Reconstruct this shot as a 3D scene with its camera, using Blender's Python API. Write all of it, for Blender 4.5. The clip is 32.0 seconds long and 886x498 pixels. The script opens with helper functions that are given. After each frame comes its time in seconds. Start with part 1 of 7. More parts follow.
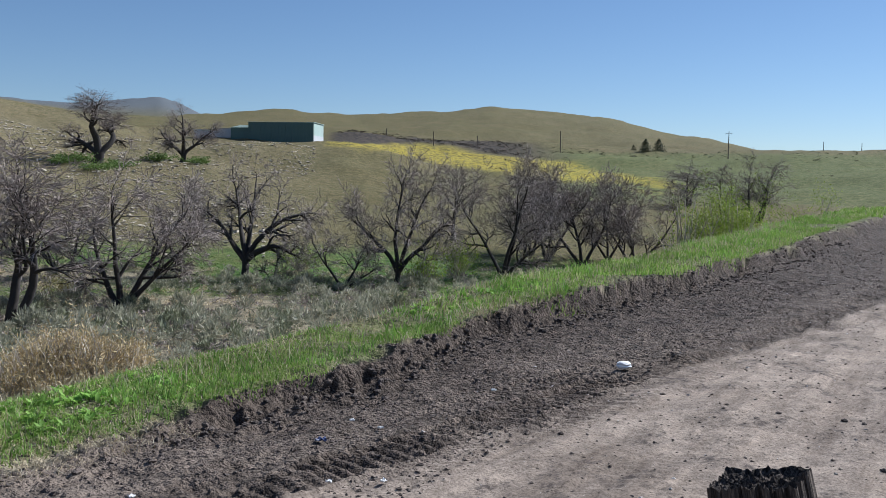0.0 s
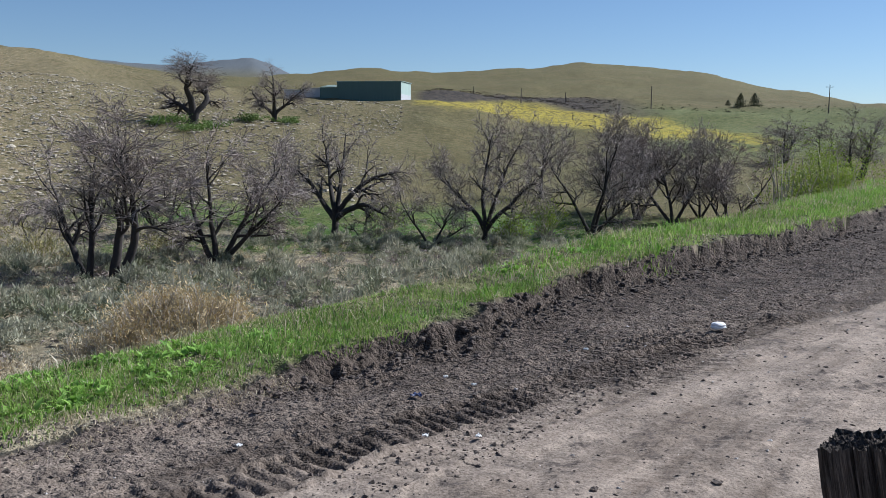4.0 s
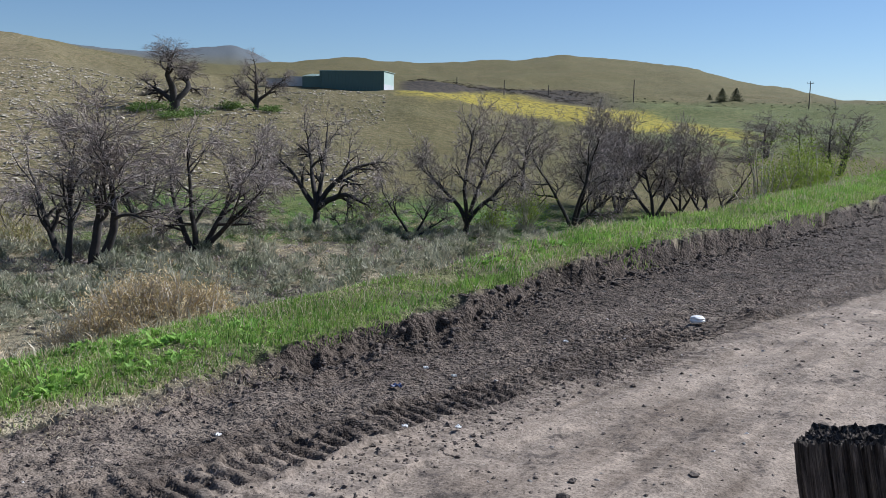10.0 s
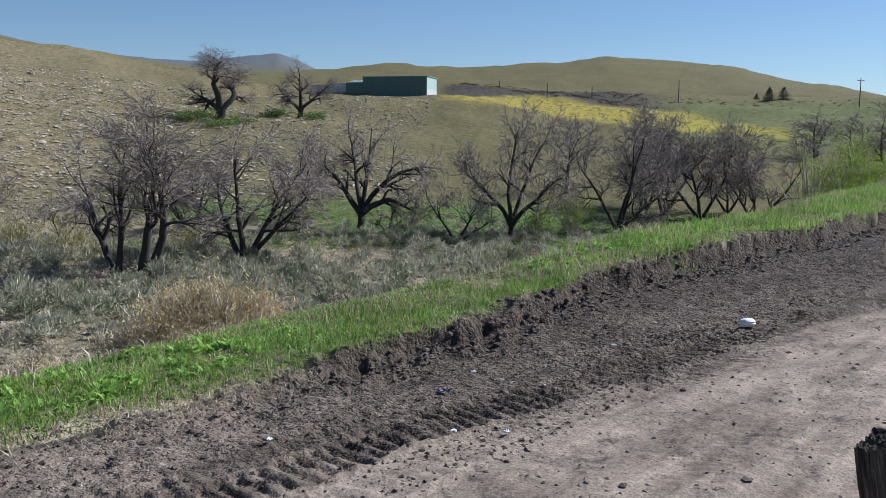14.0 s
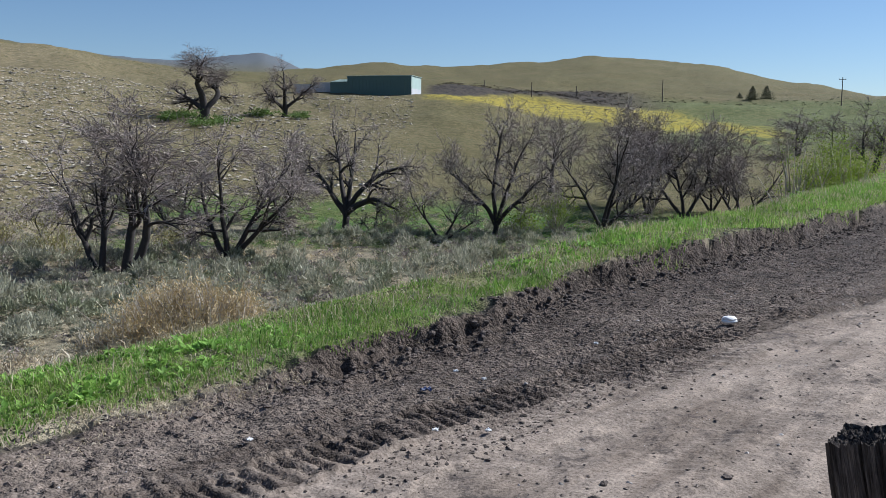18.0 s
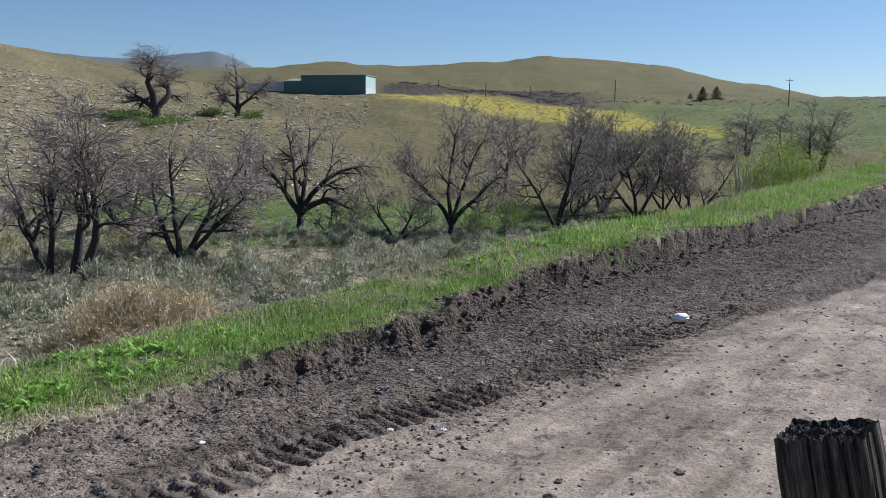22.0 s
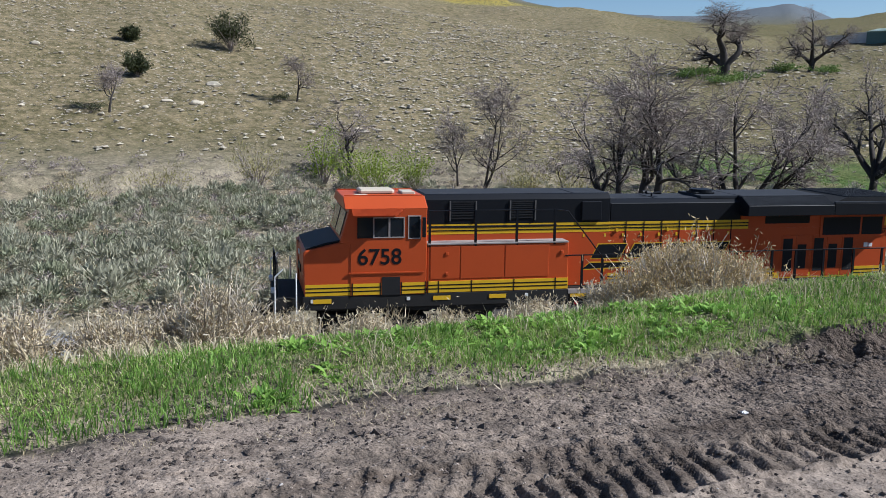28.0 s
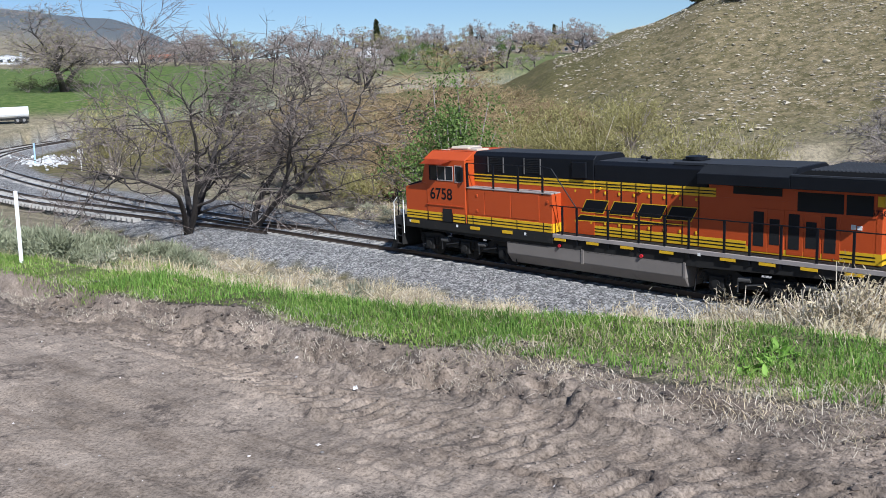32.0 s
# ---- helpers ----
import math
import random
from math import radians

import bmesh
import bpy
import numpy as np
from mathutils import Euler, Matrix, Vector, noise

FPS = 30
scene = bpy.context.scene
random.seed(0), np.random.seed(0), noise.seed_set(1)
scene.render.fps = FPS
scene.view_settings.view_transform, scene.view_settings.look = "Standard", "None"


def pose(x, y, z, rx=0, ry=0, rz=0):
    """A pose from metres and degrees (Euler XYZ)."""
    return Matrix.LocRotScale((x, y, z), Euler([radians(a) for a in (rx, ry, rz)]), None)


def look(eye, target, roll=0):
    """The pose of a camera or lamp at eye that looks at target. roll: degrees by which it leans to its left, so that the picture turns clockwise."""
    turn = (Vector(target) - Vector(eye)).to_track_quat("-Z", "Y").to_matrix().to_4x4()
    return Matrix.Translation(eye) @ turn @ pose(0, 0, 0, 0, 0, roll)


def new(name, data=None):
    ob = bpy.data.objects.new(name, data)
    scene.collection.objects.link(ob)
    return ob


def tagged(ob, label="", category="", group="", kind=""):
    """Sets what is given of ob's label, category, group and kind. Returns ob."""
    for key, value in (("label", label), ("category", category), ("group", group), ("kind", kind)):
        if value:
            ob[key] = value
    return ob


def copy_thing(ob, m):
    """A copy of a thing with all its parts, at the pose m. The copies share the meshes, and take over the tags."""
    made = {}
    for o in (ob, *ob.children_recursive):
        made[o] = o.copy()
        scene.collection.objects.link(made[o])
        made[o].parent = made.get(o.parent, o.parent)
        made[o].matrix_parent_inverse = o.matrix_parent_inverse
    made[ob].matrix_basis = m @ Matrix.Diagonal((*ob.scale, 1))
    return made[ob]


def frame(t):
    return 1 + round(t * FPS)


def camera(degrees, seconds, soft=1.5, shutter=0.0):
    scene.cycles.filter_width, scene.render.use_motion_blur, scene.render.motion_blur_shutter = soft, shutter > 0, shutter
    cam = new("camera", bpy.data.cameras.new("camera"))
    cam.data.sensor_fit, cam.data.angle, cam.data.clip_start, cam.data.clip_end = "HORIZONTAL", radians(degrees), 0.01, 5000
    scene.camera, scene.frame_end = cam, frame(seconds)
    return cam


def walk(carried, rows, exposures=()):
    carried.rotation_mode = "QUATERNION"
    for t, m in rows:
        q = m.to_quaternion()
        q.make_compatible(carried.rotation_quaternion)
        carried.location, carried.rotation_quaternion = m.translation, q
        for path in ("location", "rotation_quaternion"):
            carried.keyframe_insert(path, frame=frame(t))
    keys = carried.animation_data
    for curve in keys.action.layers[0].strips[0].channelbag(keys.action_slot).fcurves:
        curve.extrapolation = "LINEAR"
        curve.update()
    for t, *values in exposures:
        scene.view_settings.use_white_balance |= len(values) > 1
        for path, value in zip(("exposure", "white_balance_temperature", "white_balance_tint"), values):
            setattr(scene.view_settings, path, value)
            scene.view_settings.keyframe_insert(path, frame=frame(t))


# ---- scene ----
cam = camera(51.3, 32.0, soft=0.75)
PATH = [
    (0, 0.046, 0.043, 1.583, 86.20, -1.08, 0.07),
    (0.5, 0.035, 0.030, 1.587, 85.14, -1.02, 0.06),
    (1, 0.017, 0.028, 1.585, 83.32, -1.00, 0.57),
    (1.5, 0.005, 0.006, 1.592, 83.30, -0.92, 1.98),
    (2, 0.012, 0.016, 1.588, 83.24, -0.86, 3.32),
    (2.5, 0.011, 0.004, 1.592, 83.31, -0.91, 4.27),
    (3, 0.016, 0.003, 1.591, 83.45, -0.92, 4.84),
    (3.5, 0.004, -0.015, 1.595, 83.52, -0.90, 5.22),
    (4, 0.005, -0.009, 1.594, 83.54, -0.67, 5.45),
    (4.5, 0.003, -0.007, 1.593, 83.54, -0.71, 5.78),
    (6.5, 0.009, 0.005, 1.606, 83.67, 0.02, 5.92),
    (7, 0.029, 0.017, 1.604, 83.95, 0.12, 5.66),
    (7.5, 0.025, 0.014, 1.605, 84.12, -0.12, 5.42),
    (8, 0.019, 0.019, 1.603, 84.22, -0.31, 5.07),
    (8.5, 0.010, 0.005, 1.606, 84.25, -0.50, 4.57),
    (9, 0.002, -0.006, 1.596, 83.27, -1.00, 4.26),
    (9.5, 0.001, -0.006, 1.596, 82.94, -1.21, 4.32),
    (10, 0.003, -0.010, 1.596, 83.00, -1.43, 4.37),
    (10.5, 0.007, -0.002, 1.595, 83.02, -1.34, 4.47),
    (11, -0.002, -0.002, 1.595, 83.05, -1.11, 4.75),
    (11.5, -0.002, 0.002, 1.594, 83.05, -0.94, 5.21),
    (12, -0.003, -0.001, 1.594, 82.95, -0.80, 5.61),
    (12.5, 0.003, 0.002, 1.592, 82.95, -0.62, 6.03),
    (13, 0.004, -0.003, 1.595, 82.99, -0.62, 6.59),
    (13.5, -0.003, -0.020, 1.599, 83.12, -0.56, 6.99),
    (14, -0.011, -0.025, 1.601, 83.21, -0.56, 7.03),
    (14.5, -0.014, -0.021, 1.599, 83.41, -0.59, 7.10),
    (16.5, -0.011, -0.028, 1.600, 83.83, -0.72, 6.76),
    (17, -0.000, -0.010, 1.595, 83.63, -0.74, 6.58),
    (17.5, 0.002, -0.010, 1.596, 83.32, -0.64, 6.38),
    (18, 0.012, -0.008, 1.595, 83.18, -0.46, 6.10),
    (18.5, 0.013, -0.005, 1.594, 83.17, -0.41, 5.72),
    (19, 0.016, -0.001, 1.593, 83.15, -0.31, 5.22),
    (19.5, 0.021, 0.004, 1.591, 83.15, -0.15, 4.61),
    (20, 0.014, -0.012, 1.596, 83.20, -0.06, 4.04),
    (20.5, 0.011, -0.011, 1.596, 83.20, 0.03, 3.59),
    (21, 0.007, -0.012, 1.597, 83.18, -0.06, 3.38),
    (21.5, 0.007, -0.009, 1.595, 83.18, -0.39, 3.36),
    (22, 0.017, 0.004, 1.593, 83.18, -0.48, 3.31),
    (22.5, 0.016, -0.007, 1.596, 83.14, -0.39, 3.36),
    (23, 0.012, -0.014, 1.597, 83.11, -0.30, 3.41),
    (23.5, 0.013, -0.013, 1.597, 83.08, -0.07, 3.48),
    (24, 0.020, 0.000, 1.592, 83.05, -0.04, 3.48),
    (24.5, 0.020, -0.003, 1.594, 83.08, 0.12, 3.44),
    (26.5, -0.061, -0.116, 1.624, 82.65, 1.21, 9.82),
    (27, -0.082, -0.104, 1.638, 81.71, 1.66, 21.86),
    (27.5, -0.050, -0.005, 1.625, 81.02, -0.07, 29.49),
    (28, -0.000, 0.060, 1.616, 80.44, 0.02, 37.14),
    (28.5, 0.041, 0.049, 1.638, 80.13, 0.39, 45.70),
    (29, 0.009, 0.028, 1.637, 79.98, 0.48, 53.13),
    (29.5, -0.020, 0.012, 1.625, 79.77, 0.64, 60.46),
    (30, -0.079, 0.008, 1.607, 79.35, 1.07, 67.93),
    (30.5, -0.091, -0.012, 1.568, 79.60, 1.95, 77.11),
    (31, -0.023, -0.019, 1.580, 79.93, 2.36, 84.35),
    (31.5, -0.016, 0.014, 1.586, 79.98, 2.89, 92.21),
    (32, -0.015, 0.120, 1.592, 80.35, 2.79, 98.79),
]
walk(cam, [(t, pose(x, y, z, rx, ry, rz)) for t, x, y, z, rx, ry, rz in PATH], exposures=[(0, 0.40, 5650, 10), (24.5, 0.40, 5650, 10), (26.9, 0.31, 5650, 10), (28.2, 0.46, 5650, 10), (32, 0.46, 5650, 10)])

# ---- light ----
SUN_AZ, SUN_EL = 55.0, 40.0          # clockwise from +y, above the horizon
world = bpy.data.worlds.new("sky_world")
scene.world = world
world.use_nodes = True
wn = world.node_tree.nodes
sky = wn.new("ShaderNodeTexSky")
sky.sky_type = 'NISHITA'
sky.sun_disc = False
sky.sun_elevation = radians(SUN_EL)
sky.sun_rotation = radians(SUN_AZ)
sky.altitude = 1200
sky.air_density, sky.dust_density, sky.ozone_density = 1.0, 0.3, 3.0
wn["Background"].inputs["Strength"].default_value = 0.064
world.node_tree.links.new(sky.outputs[0], wn["Background"].inputs[0])
sun_data = bpy.data.lights.new("sun", "SUN")
sun_data.energy, sun_data.angle, sun_data.color = 4.9, radians(0.55), (1.0, 0.96, 0.89)
sun = new("sun", sun_data)
S_DIR = Vector((math.sin(radians(SUN_AZ)) * math.cos(radians(SUN_EL)), math.cos(radians(SUN_AZ)) * math.cos(radians(SUN_EL)), math.sin(radians(SUN_EL))))
sun.matrix_world = look((60, 40, 80), Vector((60, 40, 80)) - S_DIR)


# ---- materials ----
def nodes_of(name):
    m = bpy.data.materials.new(name)
    m.use_nodes = True
    nt = m.node_tree
    return m, nt.nodes, nt.links, nt.nodes["Principled BSDF"]


def noise_node(n, l, coord, scale, detail=4.0, rough=0.6):
    t = n.new("ShaderNodeTexNoise")
    t.inputs["Scale"].default_value = scale
    t.inputs["Detail"].default_value = detail
    t.inputs["Roughness"].default_value = rough
    if coord is not None:
        l.new(coord, t.inputs["Vector"])
    return t.outputs["Fac"]


def ramp(n, l, fac, stops):
    r = n.new("ShaderNodeValToRGB")
    while len(r.color_ramp.elements) < len(stops):
        r.color_ramp.elements.new(0.5)
    for e, (p, c) in zip(r.color_ramp.elements, stops):
        e.position, e.color = p, (*c, 1)
    l.new(fac, r.inputs[0])
    return r.outputs[0]


def mix(n, l, fac, a, b, how="MIX"):
    m = n.new("ShaderNodeMix")
    m.data_type, m.blend_type = "RGBA", how
    for s, v in ((m.inputs[0], fac), (m.inputs[6], a), (m.inputs[7], b)):
        if isinstance(v, (int, float)):
            s.default_value = v
        elif isinstance(v, tuple):
            s.default_value = (*v, 1)
        else:
            l.new(v, s)
    return m.outputs[2]


def calc(n, l, how, a, b, clamp=False):
    m = n.new("ShaderNodeMath")
    m.operation, m.use_clamp = how, clamp
    for s, v in zip(m.inputs, (a, b)):
        if isinstance(v, (int, float)):
            s.default_value = v
        else:
            l.new(v, s)
    return m.outputs[0]


def bump(n, l, height, strength, dist, target):
    b = n.new("ShaderNodeBump")
    b.inputs["Strength"].default_value = strength
    b.inputs["Distance"].default_value = dist
    l.new(height, b.inputs["Height"])
    l.new(b.outputs[0], target.inputs["Normal"])


def surface(name, colour, rough=0.7, metal=0.0, vary=0.25, scale=3.0, grain=0.15, gscale=40.0, relief=0.2, depth=0.01, island=0.0, dirt=None, dirt_at=0.6, spec=0.4):
    """A paint, metal, bark or leaf: colour with slow stains, fine grain and relief."""
    m, n, l, b = nodes_of(name)
    co = n.new("ShaderNodeTexCoord").outputs["Object"]
    slow = noise_node(n, l, co, scale, 5)
    fine = noise_node(n, l, co, gscale, 3)
    k = calc(n, l, "ADD", calc(n, l, "MULTIPLY", calc(n, l, "SUBTRACT", slow, 0.5), 2 * vary), calc(n, l, "MULTIPLY", calc(n, l, "SUBTRACT", fine, 0.5), 2 * grain))
    if island:
        g = n.new("ShaderNodeNewGeometry").outputs["Random Per Island"]
        k = calc(n, l, "ADD", k, calc(n, l, "MULTIPLY", calc(n, l, "SUBTRACT", g, 0.5), 2 * island))
    k = calc(n, l, "ADD", k, 1.0)
    v = n.new("ShaderNodeVectorMath")
    v.operation = "SCALE"
    v.inputs[0].default_value = colour
    l.new(k, v.inputs["Scale"])
    out = v.outputs[0]
    if dirt:
        mask = calc(n, l, "MULTIPLY", calc(n, l, "SUBTRACT", noise_node(n, l, co, scale * 0.8, 6, 0.7), dirt_at), 6.0, True)
        out = mix(n, l, mask, out, dirt)
    l.new(out, b.inputs["Base Color"])
    b.inputs["Roughness"].default_value, b.inputs["Metallic"].default_value = rough, metal
    b.inputs["Specular IOR Level"].default_value = spec
    if relief:
        bump(n, l, fine, relief, depth, b)
    return m


def leafy(name, dark, light, rough=0.6, through_=0.25, tip=None):
    """Leaves, grass or twigs: each piece has its own tone between two colours."""
    m, n, l, b = nodes_of(name)
    g = n.new("ShaderNodeNewGeometry")
    stops = [(0.0, dark), (0.75, light)] + ([(1.0, tip)] if tip else [])
    tone = ramp(n, l, g.outputs["Random Per Island"], stops)
    slow = noise_node(n, l, g.outputs["Position"], 0.9, 4)
    tone = mix(n, l, 0.6, tone, ramp(n, l, slow, [(0.3, (0.45, 0.45, 0.45)), (0.7, (1.25, 1.25, 1.25))]), "MULTIPLY")
    l.new(tone, b.inputs["Base Color"])
    b.inputs["Roughness"].default_value = rough
    b.inputs["Specular IOR Level"].default_value = 0.25
    if through_:
        t = n.new("ShaderNodeBsdfTranslucent")
        l.new(tone, t.inputs["Color"])
        s = n.new("ShaderNodeMixShader")
        s.inputs[0].default_value = through_
        l.new(b.outputs[0], s.inputs[1]), l.new(t.outputs[0], s.inputs[2])
        l.new(s.outputs[0], n["Material Output"].inputs[0])
    return m


# ---- the lie of the land ----
def lattice(ix, iy, seed):
    h = (ix.astype(np.int64) * 374761393 + iy.astype(np.int64) * 668265263 + seed * 1442695041) & 0x7FFFFFFF
    h = ((h ^ (h >> 13)) * 1274126177) & 0x7FFFFFFF
    return ((h ^ (h >> 16)) & 0xFFFF) / 32767.5 - 1.0


def rough(x, y, seed=0):
    """Smooth noise from -1 to 1 with cells of one metre."""
    ix, iy = np.floor(x), np.floor(y)
    fx, fy = x - ix, y - iy
    fx, fy = fx * fx * (3 - 2 * fx), fy * fy * (3 - 2 * fy)
    a, b, c, d = (lattice(ix + i, iy + j, seed) for i, j in ((0, 0), (1, 0), (0, 1), (1, 1)))
    return (a * (1 - fx) + b * fx) * (1 - fy) + (c * (1 - fx) + d * fx) * fy


def fbm(x, y, size, octaves=4, seed=0, gain=0.5):
    out, amp, k = 0.0, 1.0, 1.0 / size
    for o in range(octaves):
        out = out + amp * rough(x * k + 17.3 * o, y * k - 9.1 * o, seed + o)
        amp, k = amp * gain, k * 2.03
    return out


def step(a, b, x):
    t = np.clip((x - a) / (b - a), 0, 1)
    return t * t * (3 - 2 * t)


# The railway: its middle line, from far behind the train (s = -330) to far ahead of it.
RAIL_X, RAIL_Y, RAIL_H, RAIL_Z, GRADE = -25.741, 11.535, radians(-141.84), -5.543, 0.016
SPEED, SLOWING = 8.18, -0.054


def heading_at(s):
    """The line's heading (clockwise from +y) at s metres along it."""
    h = RAIL_H - 0.0019 * np.clip(s, -62, 22) + 0.0012 * np.clip(s + 62, -300, 0)
    h = h + 0.0028 * np.clip(s - 22, 0, 75) + 0.0125 * np.clip(s - 97, 0, 115)
    return h


RS = np.arange(-420.0, 330.0, 1.0)
_h = heading_at(RS + 0.5)
_x, _y = np.concatenate([[0], np.cumsum(np.sin(_h))])[:-1], np.concatenate([[0], np.cumsum(np.cos(_h))])[:-1]
_i0 = int(np.argmin(abs(RS)))
RX, RY = _x - _x[_i0] + RAIL_X, _y - _y[_i0] + RAIL_Y
RZ = RAIL_Z + GRADE * np.clip(RS, -200, 200)


def rail_at(s):
    return np.array([np.interp(s, RS, RX), np.interp(s, RS, RY), np.interp(s, RS, RZ)])


def rail_near(x, y):
    """Distance to the line (positive on its far side) and the height of the rail there."""
    best, where = np.full(x.shape, 1e9), np.zeros(x.shape)
    for i in range(0, len(RS) - 6, 6):
        ax, ay, dx, dy = RX[i], RY[i], RX[i + 6] - RX[i], RY[i + 6] - RY[i]
        t = np.clip(((x - ax) * dx + (y - ay) * dy) / (dx * dx + dy * dy), 0, 1)
        d = np.hypot(x - ax - t * dx, y - ay - t * dy)
        side = np.where((x - ax) * dy - (y - ay) * dx > 0, 1.0, -1.0)
        near = d < abs(best)
        best = np.where(near, d * side, best)
        where = np.where(near, RS[i] + 6 * t, where)
    return best, np.interp(where, RS, RZ), where


# Heights of the far land: by azimuth (degrees) and range (metres).
LAND_R = (30, 45, 60, 80, 100, 130, 160, 200, 260, 350, 500, 900, 1500, 2500, 4000)
LAND = {
    -180: (0, 0, 0, 0, 0, 1, 2, 3, 5, 9, 15, 30, 60, 120, 150),
    -140: (-5, -5, -5, -4.6, -4.4, -4, -3, -1, 3, 9, 16, 35, 90, 200, 220),
    -126: (-5, -5.2, -5.2, -5, -4.8, -4.2, -1.2, 4.5, 10, 16.5, 25, 40, 100, 262, 280),
    -118: (-5, -5.6, -5.6, -5.4, -5.2, -4.4, -1.4, 4, 9.5, 16, 24, 34, 60, 225, 240),
    -110: (-5.5, -6, -6, -6, -5.8, -4.8, -2.2, 2, 8, 15.5, 23, 30, 40, 60, 70),
    -102: (-5.5, -6, -6.2, -6.2, -6, -4.8, -2.4, 1.6, 7.5, 15, 22, 30, 40, 60, 120),
    -96: (-5.5, -6, -6.4, -6.4, -6, -4.4, -2, 1.6, 7, 15, 22, 30, 40, 70, 200),
    -91.5: (-5.5, -6, -6.6, -6.6, -5.6, -2.6, 4.5, 7, 7, 13, 20, 30, 40, 80, 235),
    -87: (-5.5, -6, -6.6, -6.6, -5.4, 0, 8.5, 12.5, 13, 13, 18, 28, 40, 80, 150),
    -82.6: (-5.5, -6, -6.6, -6.6, -5.2, 2, 12.5, 18.5, 20, 20, 20, 28, 40, 80, 120),
    -70: (-5.8, -6.2, -6.6, -6.8, -4.6, 4.6, 14, 24, 34, 40, 40, 40, 40, 60, 80),
    -55: (-6, -6.4, -6.8, -7.0, -4.6, 4.2, 13, 23, 33, 42, 44, 40, 40, 60, 80),
    -45: (-6.2, -6.6, -7.0, -7.2, -4.8, 2.6, 10, 19, 28, 38, 43, 40, 60, 90, 100),
    -35: (-6.2, -6.6, -7.0, -7.2, -5.6, 0, 6.5, 14, 22.5, 36, 40, 50, 150, 255, 250),
    -29: (-6.3, -6.7, -7.0, -7.2, -6, -1.6, 4.4, 11, 19.5, 32, 36, 60, 130, 200, 200),
    -22: (-6.4, -6.7, -7.0, -7.2, -6.4, -2.6, 3, 8, 15.5, 27, 30, 60, 100, 195, 190),
    -17: (-6.4, -6.7, -7.0, -7.2, -6.6, -3.4, 1.6, 6.6, 13.5, 19, 28, 62, 90, 222, 190),
    -10: (-6.4, -6.7, -7.0, -7.2, -6.8, -4, -0.4, 4.8, 14.3, 17, 22, 74, 70, 80, 80),
    -6: (-6.4, -6.7, -7.0, -7.2, -6.8, -4.4, -1.4, 4.2, 14.3, 21.8, 25, 70, 70, 80, 80),
    0: (-6.4, -6.7, -7.0, -7.2, -7, -5, -2.4, 2, 9, 20.8, 25, 76, 70, 80, 80),
    3: (-6.4, -6.7, -7.0, -7.2, -7, -5.2, -3, 1.2, 8, 19.2, 24, 81, 70, 80, 80),
    9.4: (-6.4, -6.7, -7.0, -7.2, -7, -5.4, -3.4, 0.4, 6.6, 17, 23.5, 73, 60, 60, 60),
    14: (-6.4, -6.7, -7.0, -7.0, -6.8, -5.2, -3.4, 0, 6, 16.5, 23, 56, 45, 45, 45),
    20: (-6.2, -6.6, -6.8, -6.6, -6.2, -4.8, -3, 0, 6, 16, 22.5, 36, 30, 30, 30),
    26: (-6, -6.4, -6.4, -6, -5.6, -4.4, -2.6, 0.4, 6, 16, 22.5, 24, 25, 25, 25),
    40: (-4, -4, -4, -4, -4, -3, -2, 0, 5, 12, 20, 24, 25, 25, 25),
    90: (0, 0, 0, 0, 0, 1, 2, 3, 5, 9, 15, 24, 30, 30, 30),
    180: (0, 0, 0, 0, 0, 1, 2, 3, 5, 9, 15, 30, 60, 120, 150),
}
LAND_A = np.array(sorted(LAND))
LAND_Z = np.array([LAND[a] for a in sorted(LAND)], float)
LAND_L = np.log(np.array(LAND_R, float))


def far_land(x, y):
    az, r = np.degrees(np.arctan2(x, y)), np.hypot(x, y)
    i = np.clip(np.searchsorted(LAND_A, az, "right") - 1, 0, len(LAND_A) - 2)
    f = np.clip((az - LAND_A[i]) / (LAND_A[i + 1] - LAND_A[i]), 0, 1)
    f = f * f * (3 - 2 * f) * 0.5 + f * 0.5
    q = np.log(np.clip(r, LAND_R[0], LAND_R[-1]))
    j = np.clip(np.searchsorted(LAND_L, q, "right") - 1, 0, len(LAND_L) - 2)
    g = np.clip((q - LAND_L[j]) / (LAND_L[j + 1] - LAND_L[j]), 0, 1)
    a = LAND_Z[i, j] * (1 - g) + LAND_Z[i, j + 1] * g
    b = LAND_Z[i + 1, j] * (1 - g) + LAND_Z[i + 1, j + 1] * g
    return a * (1 - f) + b * f


def along(x, y):
    """u along the dirt road, v across it towards the railway."""
    return 0.515 * x + 0.857 * y, -0.857 * x + 0.515 * y


def edge_v(u):
    """Where the bare earth of the road cut ends."""
    return np.interp(u, (-14, -6, -2.5, -1, 2, 4.7, 8.2, 12, 18.7, 40, 90), (4.65, 4.66, 4.62, 4.48, 4.58, 4.72, 4.50, 4.16, 3.80, 3.5, 3.3)) + 0.05 * np.sin(u * 1.7) + 0.05 * np.sin(u * 0.83 + 1)


def worn_v(u):
    """Where the pale worn way meets the churned earth."""
    return np.interp(u, (-12, -6, -3, 0, 2.7, 4.2, 5.3, 7.4, 10.2, 14, 40), (3.4, 3.35, 3.12, 3.0, 3.04, 3.0, 2.83, 2.44, 1.98, 1.5, 1.0))


def crest_z(u):
    return -0.16 * step(0, -12, u) - 0.06 + 0.42 * step(3, 12, u) + 0.5 * step(12, 40, u)


